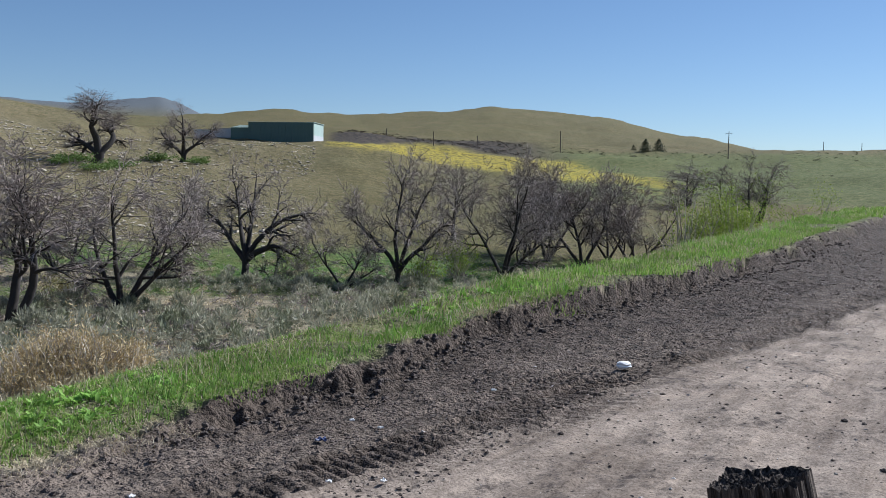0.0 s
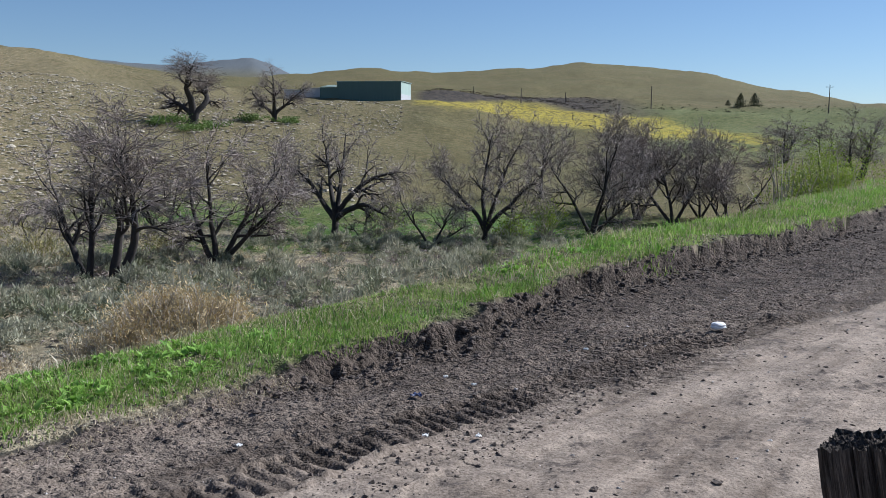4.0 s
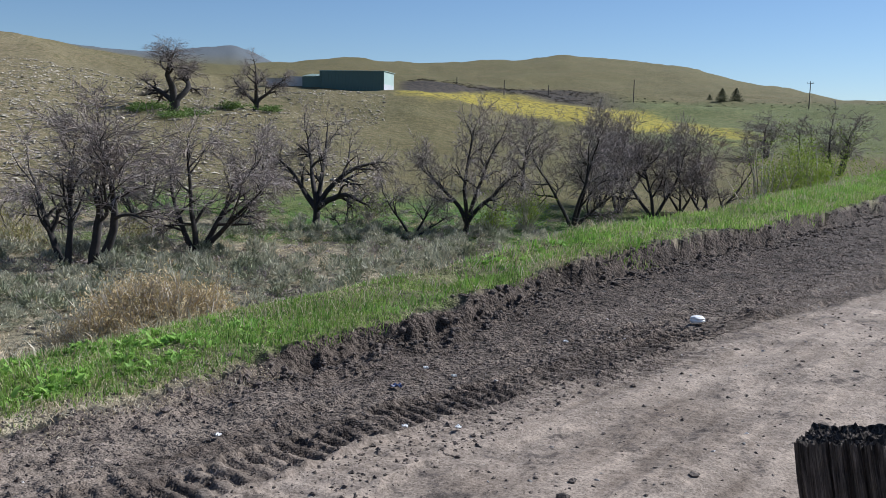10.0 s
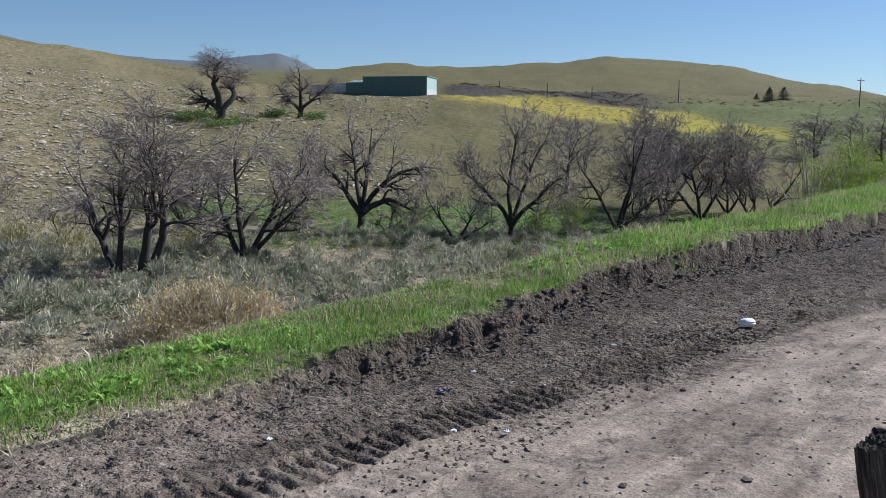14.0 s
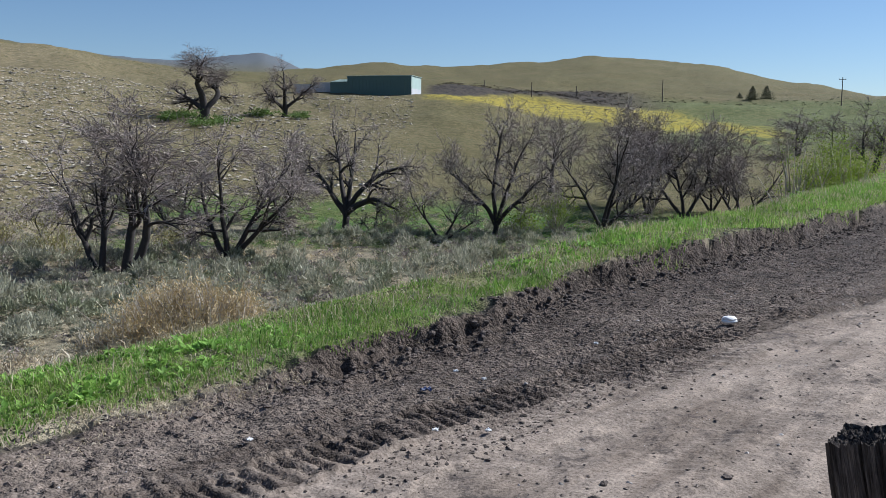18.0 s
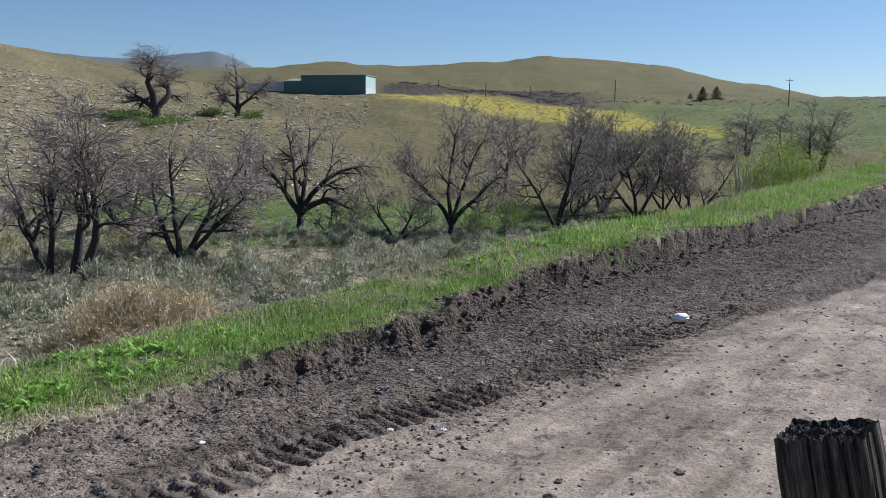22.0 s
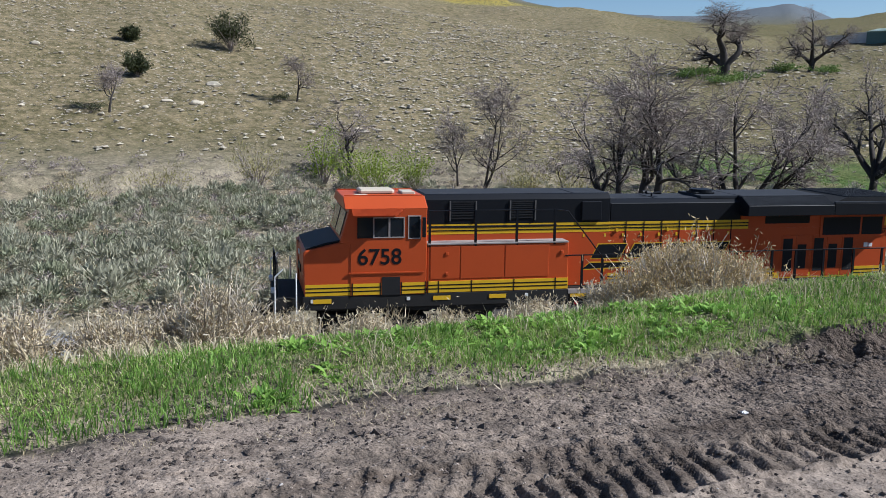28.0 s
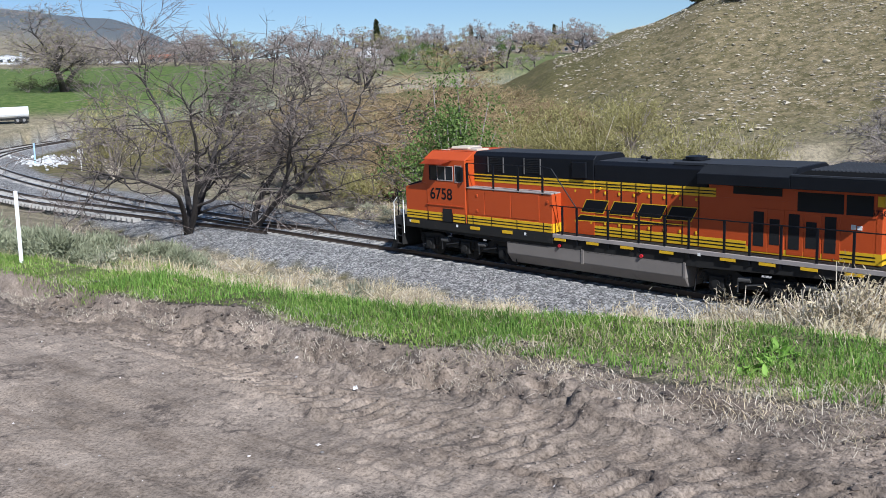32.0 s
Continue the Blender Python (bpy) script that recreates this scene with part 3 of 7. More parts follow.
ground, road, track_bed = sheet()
tagged(ground, "dry spring hills with short grass and bare earth", "ground", kind="structure")
tagged(road, "rutted brown dirt road with tyre tracks", "dirt road", kind="structure")
tagged(track_bed, "bed of crushed grey stone under the rails", "ballast", kind="structure")


# ---- mesh helpers ----
def mesh_of(name, verts, faces, material, smooth=False):
    me = bpy.data.meshes.new(name)
    me.from_pydata(verts if isinstance(verts, list) else verts.tolist(), [], faces if isinstance(faces, list) else faces.tolist())
    if smooth:
        me.polygons.foreach_set("use_smooth", np.ones(len(me.polygons), bool))
    me.materials.append(material)
    return me


def part(name, bm, material, parent=None, label="", smooth=False):
    """Links a bmesh or a mesh as one object under a thing or a part."""
    if isinstance(bm, bmesh.types.BMesh):
        me = bpy.data.meshes.new(name)
        bm.to_mesh(me)
        bm.free()
        me.materials.append(material)
        if smooth:
            me.polygons.foreach_set("use_smooth", np.ones(len(me.polygons), bool))
    else:
        me = bm
    ob = new(name, me)
    ob.parent = parent
    return tagged(ob, label)


def thing(name, label, category, m=None, group="", kind=""):
    ob = new(name)
    if m is not None:
        ob.matrix_world = m
    return tagged(ob, label, category, group, kind)


def block(bm, x0, x1, y0, y1, z0, z1, bevel=0.0, turn=None):
    r = bmesh.ops.create_cube(bm, size=1.0)["verts"]
    bmesh.ops.scale(bm, vec=(abs(x1 - x0), abs(y1 - y0), abs(z1 - z0)), verts=r)
    bmesh.ops.translate(bm, vec=((x0 + x1) / 2, (y0 + y1) / 2, (z0 + z1) / 2), verts=r)
    if turn is not None:
        bmesh.ops.transform(bm, matrix=turn, verts=r)
    if bevel:
        e = list({e for v in r for e in v.link_edges})
        bmesh.ops.bevel(bm, geom=e, offset=bevel, segments=1, affect="EDGES", profile=0.5)


def boxes(*sizes, bevel=0.0):
    bm = bmesh.new()
    for s in sizes:
        block(bm, *s, bevel=bevel)
    return bm


def each(name, sizes, material, parent, label="", bevel=0.0):
    """One object for every box."""
    return [part(name, boxes(s, bevel=bevel), material, parent, label) for s in sizes]


def each_bar(name, lines, r, material, parent, label="", sides=6):
    return [part(name, bars([q], r, sides), material, parent, label) for q in lines]


def bar(bm, a, b, r, sides=6, r2=None):
    """A round bar from a to b."""
    a, b = Vector(a), Vector(b)
    d = b - a
    v = bmesh.ops.create_cone(bm, cap_ends=True, segments=sides, radius1=r, radius2=r if r2 is None else r2, depth=d.length)["verts"]
    bmesh.ops.transform(bm, matrix=Matrix.Translation((a + b) / 2) @ d.to_track_quat("Z", "Y").to_matrix().to_4x4(), verts=v)


def bars(lines, r, sides=6):
    bm = bmesh.new()
    for a, b in lines:
        bar(bm, a, b, r, sides)
    return bm


def prism(outline, y0, y1, bevel=0.0):
    """An outline of (x, z) drawn out from y0 to y1."""
    bm = bmesh.new()
    a = [bm.verts.new((x, y0, z)) for x, z in outline]
    b = [bm.verts.new((x, y1, z)) for x, z in outline]
    n = len(a)
    bm.faces.new(a), bm.faces.new(b[::-1])
    for i in range(n):
        bm.faces.new((a[i], b[i], b[(i + 1) % n], a[(i + 1) % n]))
    bmesh.ops.recalc_face_normals(bm, faces=bm.faces)
    if bevel:
        bmesh.ops.bevel(bm, geom=list(bm.edges), offset=bevel, segments=1, affect="EDGES", profile=0.5)
    return bm


def section(outline, x0, x1, bevel=0.0):
    """A cross-section of (y, z) drawn out from x0 to x1."""
    bm = bmesh.new()
    a = [bm.verts.new((x0, y, z)) for y, z in outline]
    b = [bm.verts.new((x1, y, z)) for y, z in outline]
    n = len(a)
    bm.faces.new(a), bm.faces.new(b[::-1])
    for i in range(n):
        bm.faces.new((a[i], b[i], b[(i + 1) % n], a[(i + 1) % n]))
    bmesh.ops.recalc_face_normals(bm, faces=bm.faces)
    if bevel:
        bmesh.ops.bevel(bm, geom=list(bm.edges), offset=bevel, segments=1, affect="EDGES", profile=0.5)
    return bm


def lettering(name, text, size, material, parent, m, label=""):
    """Flat letters, slightly proud, in the built-in font."""
    cu = bpy.data.curves.new(name, "FONT")
    cu.body, cu.size, cu.extrude = text, size, 0.006
    cu.align_x, cu.align_y = "CENTER", "CENTER"
    cu.offset = size * 0.012
    ob = bpy.data.objects.new(name, cu)
    scene.collection.objects.link(ob)
    me = bpy.data.meshes.new_from_object(ob.evaluated_get(bpy.context.evaluated_depsgraph_get()))
    bpy.data.objects.remove(ob)
    me.materials.clear()
    me.materials.append(material)
    out = part(name, me, material, parent, label)
    out.matrix_local = m
    return out


# ---- railway track ----
STEEL = surface("rail_steel", (0.10, 0.075, 0.06), rough=0.55, metal=0.6, vary=0.3, scale=1.5, relief=0.1)
RAILTOP = surface("polished_rail", (0.42, 0.41, 0.40), rough=0.3, metal=1.0, vary=0.15, relief=0.05)
CONCRETE = surface("sleeper_concrete", (0.36, 0.34, 0.31), rough=0.9, vary=0.3, scale=2.0, relief=0.3)


def swept(profile, s0, s1, offset, step_m=2.0):
    """A profile of (across, up) swept along the line."""
    ss = np.arange(s0, s1 + 0.01, step_m)
    h = heading_at(ss)
    x, y, z = np.interp(ss, RS, RX), np.interp(ss, RS, RY), np.interp(ss, RS, RZ)
    nx, ny = np.cos(h), -np.sin(h)
    offset = offset(ss)
    v, f, n = [], [], len(profile)
    for i in range(len(ss)):
        for a, b in profile:
            v.append((x[i] + nx[i] * (offset[i] + a), y[i] + ny[i] * (offset[i] + a), z[i] + b))
    for i in range(len(ss) - 1):
        for j in range(n):
            k = (j + 1) % n
            f.append((i * n + j, i * n + k, (i + 1) * n + k, (i + 1) * n + j))
    return v, f


RAIL_FOOT = [(-0.075, -0.18), (0.075, -0.18), (0.075, -0.165), (0.012, -0.14), (0.012, -0.045), (0.036, -0.03), (0.036, -0.006), (-0.036, -0.006), (-0.036, -0.03), (-0.012, -0.045), (-0.012, -0.14), (-0.075, -0.165)]
RAIL_HEAD = [(-0.034, -0.007), (0.034, -0.007), (0.030, 0.0), (-0.030, 0.0)]


def railway(name, label, s0, s1, middle, ties, tie_objects):
    track = thing(name, label, "railway track", kind="structure")
    for side in (-0.7525, 0.7525):
        v, f = swept(RAIL_FOOT, s0, s1, lambda q: middle(q) + side)
        rail = part("rail", mesh_of("rail", v, f, STEEL), STEEL, track)
        v, f = swept(RAIL_HEAD, s0, s1, lambda q: middle(q) + side)
        part("rail_head", mesh_of("rail_head", v, f, RAILTOP), RAILTOP, rail, "worn shiny running surface")
    bm = boxes((-0.13, 0.13, -1.28, 1.28, -0.40, -0.175), bevel=0.015)
    tie = bpy.data.meshes.new("sleeper")
    bm.to_mesh(tie)
    bm.free()
    tie.materials.append(CONCRETE)
    tv = np.array([v.co for v in tie.vertices])
    tf = [tuple(p.vertices) for p in tie.polygons]
    rest_v, rest_f = [], []
    for s in np.arange(ties[0], ties[1], 0.61):
        p, h = rail_at(s), float(heading_at(s))
        q = Vector((p[0] + math.cos(h) * middle(s), p[1] - math.sin(h) * middle(s), p[2]))
        m = Matrix.Translation(q) @ Matrix.Rotation(math.pi / 2 - h + random.uniform(-0.01, 0.01), 4, "Z")
        if tie_objects[0] <= s < tie_objects[1]:
            ob = part("sleeper", tie, CONCRETE, track)
            ob.matrix_local = m
        else:
            mm = np.array(m)
            base = len(rest_v)
            rest_v.extend((tv @ mm[:3, :3].T + mm[:3, 3]).tolist())
            rest_f.extend(tuple(i + base for i in f) for f in tf)
    if rest_v:
        tagged(part("sleepers", mesh_of("sleepers", rest_v, rest_f, CONCRETE), CONCRETE, track), kind="stuff")
    return track


railway("railway_track", "main line of steel rails on pale sleepers in ballast", -260, 300, lambda q: 0.0 * q, (-120, 250), (-12, 110))
railway("siding_track", "second line of rails joining the main line", 34, 190, lambda q: -4.4 * step(24, 74, q) - 0.012, (46, 150), (46, 90))


# ---- locomotive ----
ORANGE = surface("orange_paint", (0.47, 0.070, 0.013), rough=0.42, vary=0.10, scale=0.9, grain=0.05, gscale=25, relief=0.03, dirt=(0.30, 0.06, 0.02), dirt_at=0.66)
BLACK = surface("black_paint", (0.007, 0.008, 0.011), rough=0.5, spec=0.2, vary=0.3, scale=1.0, grain=0.1, relief=0.03, dirt=(0.022, 0.021, 0.020), dirt_at=0.6)
YELLOW = surface("yellow_paint", (0.72, 0.43, 0.012), rough=0.45, vary=0.10, scale=1.2, grain=0.06, relief=0.03, dirt=(0.45, 0.25, 0.03), dirt_at=0.66)
UNDER = surface("sooty_frame", (0.014, 0.013, 0.012), rough=0.8, vary=0.4, scale=2.0, grain=0.2, relief=0.2, dirt=(0.05, 0.040, 0.033), dirt_at=0.6)
TANK = surface("dusty_tank", (0.20, 0.175, 0.155), rough=0.75, vary=0.2, scale=1.2, grain=0.1, relief=0.06, dirt=(0.11, 0.095, 0.085), dirt_at=0.58)
ROOFGREY = surface("faded_black_roof", (0.036, 0.039, 0.046), rough=0.9, spec=0.12, vary=0.25, scale=0.8, grain=0.1, relief=0.05, dirt=(0.09, 0.085, 0.08), dirt_at=0.6)
CREAM = surface("cream_plastic", (0.55, 0.47, 0.36), rough=0.6, vary=0.15, relief=0.05)
WHITE = surface("white_paint", (0.75, 0.74, 0.72), rough=0.5, vary=0.12, scale=6, relief=0.05)
GLASSY = surface("dark_glass", (0.012, 0.016, 0.022), rough=0.06, vary=0.1, grain=0.02, relief=0.0, spec=0.3)
WINDSHIELD = surface("tinted_windshield", (0.012, 0.018, 0.03), rough=0.06, vary=0.1, grain=0.02, relief=0.0, spec=0.22)
RED = surface("red_plastic", (0.5, 0.02, 0.03), rough=0.4, vary=0.05, relief=0.0)
WALKWAY = surface("worn_walkway", (0.33, 0.29, 0.27), rough=0.8, vary=0.25, scale=2, relief=0.1)
GRILLE = surface("black_mesh", (0.010, 0.010, 0.011), rough=0.8, vary=0.2, relief=0.3, gscale=120)
SHINY = surface("worn_steel", (0.35, 0.33, 0.31), rough=0.4, metal=0.9, vary=0.2, relief=0.05)


BRAKE = surface("brake_grey", (0.10, 0.095, 0.09), rough=0.6, vary=0.3)


def stripes(bm, x0, x1, y0, y1, z0, z1, n=3):
    """Thin black bars that part a yellow band."""
    for i in range(1, n):
        z = z0 + (z1 - z0) * i / n
        block(bm, x0, x1, y0, y1, z - 0.017, z + 0.017)


def wheelset():
    bm = bmesh.new()
    for y in (-0.72, 0.72):
        bar(bm, (0, y - 0.065, 0), (0, y + 0.065, 0), 0.53, 28)
        bar(bm, (0, y * 0.95 - 0.02, 0), (0, y * 0.95 + 0.02, 0), 0.565, 28)
        bar(bm, (0, y + 0.05, 0), (0, y + 0.10, 0), 0.17, 12)
        for k in range(6):
            a = k * math.pi / 3
            bar(bm, (0.34 * math.cos(a), y + 0.055, 0.34 * math.sin(a)), (0.34 * math.cos(a), y + 0.085, 0.34 * math.sin(a)), 0.05, 6)
    bar(bm, (0, -0.7, 0), (0, 0.7, 0), 0.1, 10)
    return bm


def truck(loco, centre, wheel_mesh):
    """A three-axle truck: side frames, wheels, springs, brake gear."""
    for y in (-1.08, 1.08):
        s = 1 if y > 0 else -1
        bm = prism([(-2.75, 0.62), (-2.6, 0.95), (-1.5, 1.02), (-1.2, 0.88), (1.2, 0.88), (1.5, 1.02), (2.6, 0.95), (2.75, 0.62), (2.3, 0.58), (2.1, 0.46), (-2.1, 0.46), (-2.3, 0.58)], y - 0.07, y + 0.07, 0.015)
        bmesh.ops.translate(bm, vec=(centre, 0, 0), verts=bm.verts)
        frame_ = part("truck_frame", bm, UNDER, loco)
        for k in (-2.07, 0, 2.07):
            bm = bmesh.new()
            x = centre + k
            block(bm, x - 0.26, x + 0.26, y - 0.1, y + s * 0.16, 0.30, 0.78, 0.03)
            bar(bm, (x, y, 0.53), (x, y + s * 0.22, 0.53), 0.14, 12)
            part("axle_box", bm, UNDER, frame_)
            for dx in (-0.42, 0.42):
                bm = bmesh.new()
                bar(bm, (x + dx, y + s * 0.06, 0.50), (x + dx, y + s * 0.06, 0.86), 0.06, 8)
                for q in range(4):
                    bar(bm, (x + dx, y + s * 0.06, 0.52 + q * 0.09), (x + dx, y + s * 0.06, 0.56 + q * 0.09), 0.095, 10)
                part("coil_spring", bm, UNDER, frame_)
        for k in (-1.05, 1.05):
            bm = bmesh.new()
            bar(bm, (centre + k - 0.18, y + s * 0.18, 0.80), (centre + k + 0.22, y + s * 0.18, 0.78), 0.085, 10)
            part("brake_cylinder", bm, BRAKE, frame_, "dusty grey brake cylinder")
            part("brake_rod", bars([((centre + k + 0.3, y + s * 0.1, 0.78), (centre + k + 0.3, y + s * 0.1, 0.35))], 0.03), BRAKE, frame_)
            part("brake_lever", bars([((centre + k - 0.7, y + s * 0.16, 0.72), (centre + k, y + s * 0.16, 0.60))], 0.025), BRAKE, frame_)
    for k in (-2.07, 0, 2.07):
        w = part("wheelset", wheel_mesh, UNDER, loco)
        w.location = (centre + k, 0, 0.533)


def locomotive(numbered=True):
    """Origin: front coupler face, on the rail; x ahead, y to the left."""
    loco = thing("locomotive", "orange and black diesel freight locomotive with yellow stripes on the rails", "locomotive")
    if not numbered:
        tagged(loco, "second orange and black diesel locomotive coupled behind")
    # frame and running gear
    bm = prism([(-0.55, 1.22), (-0.55, 1.58), (-21.75, 1.58), (-21.75, 1.22), (-15.3, 1.02), (-7.0, 1.02)], -1.42, 1.42, 0.02)
    part("frame", bm, UNDER, loco)
    each("deck_edge", [(-21.8, -9.32, 1.40, 1.50, 1.46, 1.595), (-21.8, -9.32, -1.50, -1.40, 1.46, 1.595)], WALKWAY, loco, "pale worn walkway edge", bevel=0.006)
    each("cab_sill", [(-9.32, -1.35, 1.38, 1.49, 1.22, 1.60), (-9.32, -1.35, -1.49, -1.38, 1.22, 1.60)], UNDER, loco, bevel=0.01)
    wheels = bpy.data.meshes.new("wheelset")
    bm = wheelset()
    bm.to_mesh(wheels)
    bm.free()
    wheels.materials.append(UNDER)
    for c in (-4.55, -17.85):
        truck(loco, c, wheels)
    # fuel tank
    bm = section([(-1.42, 0.62), (-1.42, 1.12), (1.42, 1.12), (1.42, 0.62), (1.12, 0.24), (-1.12, 0.24)], -14.75, -7.0, 0.03)
    tank = part("fuel_tank", bm, TANK, loco, "dusty grey fuel tank")
    each("tank_strap", [(-10.66, -10.56, -1.44, 1.44, 0.60, 1.13), (-14.78, -14.7, -1.44, 1.44, 0.6, 1.13)], TANK, tank)
    for x in (-9.6, -13.1):
        bm = bmesh.new()
        bar(bm, (x, 1.40, 1.17), (x, 1.49, 1.17), 0.06, 10)
        part("fuel_cap", bm, RED, tank, "red fuel filler cap")
    # air reservoirs and pipes seen below the deck
    each_bar("air_tank", [((-7.1, 1.1, 1.0), (-6.9, 1.1, 1.0)), ((-21.2, 1.05, 0.95), (-20.3, 1.05, 0.95))], 0.17, UNDER, loco, "", 12)
    each_bar("sand_hose", [((-1.9, 1.2, 1.1), (-2.1, 1.2, 0.25)), ((-7.2, 1.2, 1.0), (-7.35, 1.25, 0.2)), ((-15.1, 1.2, 1.0), (-15.0, 1.25, 0.2)), ((-20.6, 1.2, 1.1), (-20.5, 1.2, 0.25))], 0.022, UNDER, loco)
    # nose
    nose = [(-1.40, 1.60), (-1.36, 2.86), (-1.43, 2.93), (-2.30, 3.13), (-2.72, 3.20), (-2.72, 1.60)]
    part("nose", prism(nose, -1.48, 1.48, 0.03), ORANGE, loco)
    part("nose_top", prism([(-1.45, 2.945), (-2.62, 3.205), (-2.62, 3.26), (-2.0, 3.14), (-1.45, 2.985)], -1.40, 1.40, 0.008), BLACK, loco, "black anti-glare panel")
    part("nose_stripe", boxes((-2.72, -1.42, 1.476, 1.486, 1.62, 1.95)), YELLOW, loco)
    bm = bmesh.new()
    stripes(bm, -2.72, -1.42, 1.484, 1.491, 1.62, 1.95)
    part("nose_stripe_line", bm, BLACK, loco)
    each("nose_headlight", [(-1.37, -1.335, -0.16, -0.02, 2.62, 2.76), (-1.37, -1.335, 0.02, 0.16, 2.62, 2.76)], WHITE, loco, "pair of clear headlights", bevel=0.01)
    part("nose_door", boxes((-1.375, -1.345, -1.15, -0.55, 1.72, 2.95), bevel=0.008), ORANGE, loco)
    part("nose_badge", boxes((-1.375, -1.350, -0.42, 0.42, 2.14, 2.36)), BLACK, loco, "black wing badge")
    # cab
    cab = part("cab", prism([(-2.70, 1.60), (-2.70, 3.10), (-2.40, 3.16), (-2.68, 4.16), (-4.93, 4.16), (-4.93, 1.60)], -1.5, 1.5, 0.02), ORANGE, loco)
    roof = section([(-1.52, 4.15), (-0.98, 4.56), (0.98, 4.56), (1.52, 4.15)], -4.95, -2.55, 0.02)
    part("cab_roof", roof, ORANGE, loco)
    for s in (1, -1):
        bm = bmesh.new()
        v = [bm.verts.new(p) for p in ((-2.74, s * 1.50, 4.17), (-4.28, s * 1.50, 4.17), (-4.0, s * 1.90, 3.97), (-2.74, s * 1.90, 3.97))]
        bm.faces.new(v)
        bmesh.ops.solidify(bm, geom=list(bm.faces), thickness=0.02)
        part("window_visor", bm, ORANGE, cab, "orange sun visor")
        for k, (a, b) in enumerate(((-2.93, -3.33), (-3.39, -3.80), (-3.85, -4.24), (-4.40, -4.72))):
            top = 3.84 if k < 3 else 3.88
            w = part("cab_window", boxes((b, a, s * 1.495, s * 1.507, 3.30 if k < 3 else 3.26, top)), GLASSY, cab)
            z0 = 3.30 if k < 3 else 3.26
            each("window_frame", [(b - 0.03, b, s * 1.50, s * 1.52, z0 - 0.03, top + 0.03), (a, a + 0.03, s * 1.50, s * 1.52, z0 - 0.03, top + 0.03), (b, a, s * 1.50, s * 1.52, z0 - 0.03, z0), (b, a, s * 1.50, s * 1.52, top, top + 0.03)], WALKWAY if k else BLACK, w)
        part("cab_ledge", boxes((-4.85, -2.65, s * 1.49, s * 1.53, 2.24, 2.275)), ORANGE, cab)
        part("cab_grille", boxes((-4.15, -3.62, s * 1.495, s * 1.512, 1.60, 2.13)), GRILLE, cab)
        each("cab_stripe", [(-3.60, -2.74, s * 1.50, s * 1.508, 1.62, 1.95), (-4.92, -4.17, s * 1.50, s * 1.508, 1.62, 1.95)], YELLOW, cab)
        for x0, x1 in ((-3.60, -2.74), (-4.92, -4.17)):
            bm = bmesh.new()
            stripes(bm, x0, x1, s * 1.505, s * 1.513, 1.62, 1.95)
            for x in (x0 + 0.02, x1 - 0.02):
                block(bm, x - 0.015, x + 0.015, s * 1.504, s * 1.516, 1.6, 1.97)
            part("cab_stripe_line", bm, BLACK, cab, "thin black lines")
        part("mirror", boxes((-4.88, -4.78, s * 1.53, s * 1.60, 3.28, 3.86), bevel=0.01), BLACK, cab)
    # windshield, number boards and marker lights on the cab's face
    slope = math.atan2(0.28, 1.0)
    for y in (-0.66, 0.66):
        bm = boxes((-0.012, 0.012, y - 0.56, y + 0.56, -0.36, 0.36), bevel=0.005)
        w = part("windshield", bm, WINDSHIELD, cab)
        w.matrix_local = Matrix.Translation((-2.53, 0, 3.66)) @ Matrix.Rotation(-slope, 4, "Y")
    each("number_board", [(-2.66, -2.60, 0.42, 1.12, 4.14, 4.36), (-2.66, -2.60, -1.12, -0.42, 4.14, 4.36)], BLACK, cab, bevel=0.008)
    # air conditioner, antennas
    ac = part("air_conditioner", boxes((-4.15, -3.1, -0.42, 0.42, 4.55, 4.74), bevel=0.06), CREAM, loco, "cream rooftop air conditioner")
    part("ac_grille", boxes((-4.17, -4.13, -0.3, 0.3, 4.60, 4.70)), WALKWAY, ac)
    each("antenna_box", [(-4.75, -4.35, -0.15, 0.55, 4.55, 4.66), (-3.3, -2.9, 0.6, 0.75, 4.54, 4.60)], CREAM, loco, bevel=0.02)
    each_bar("cab_roof_rib", [((-4.9, -0.9, 4.58), (-2.6, -0.9, 4.58)), ((-4.9, 0.9, 4.58), (-2.6, 0.9, 4.58))], 0.02, ORANGE, loco)
    # equipment box beside the auxiliary cab, with the platform on it
    for s in (1, -1):
        bx = part("equipment_box", boxes((-9.30, -4.95, s * 0.90, s * 1.46, 1.60, 3.03), bevel=0.02), ORANGE, loco)
        for a, b in ((-5.05, -5.92), (-5.96, -7.28), (-7.32, -8.68)):
            part("box_panel", boxes((b, a, s * 1.455, s * 1.475, 2.02, 2.98), bevel=0.006), ORANGE, bx)
        part("box_stripe", boxes((-9.28, -4.97, s * 1.455, s * 1.482, 1.62, 1.95), (-9.315, -9.295, s * 0.9, s * 1.46, 1.62, 1.95)), YELLOW, bx)
        bm = bmesh.new()
        stripes(bm, -9.28, -4.97, s * 1.48, s * 1.488, 1.62, 1.95)
        for x in (-4.98, -5.3, -6.3, -7.6, -8.9):
            block(bm, x - 0.015, x + 0.015, s * 1.48, s * 1.49, 1.6, 1.97)
        part("box_stripe_line", bm, BLACK, bx)
        each("hinge", [(x - 0.03, x + 0.05, s * 1.46, s * 1.50, z, z + 0.1) for x, z in ((-5.55, 2.72), (-5.55, 2.12), (-9.1, 2.7))], ORANGE, bx, bevel=0.008)
        part("platform", boxes((-9.28, -4.95, s * 0.9, s * 1.49, 3.03, 3.075), bevel=0.006), WALKWAY, bx, "pale walkway plate")
        posts = []
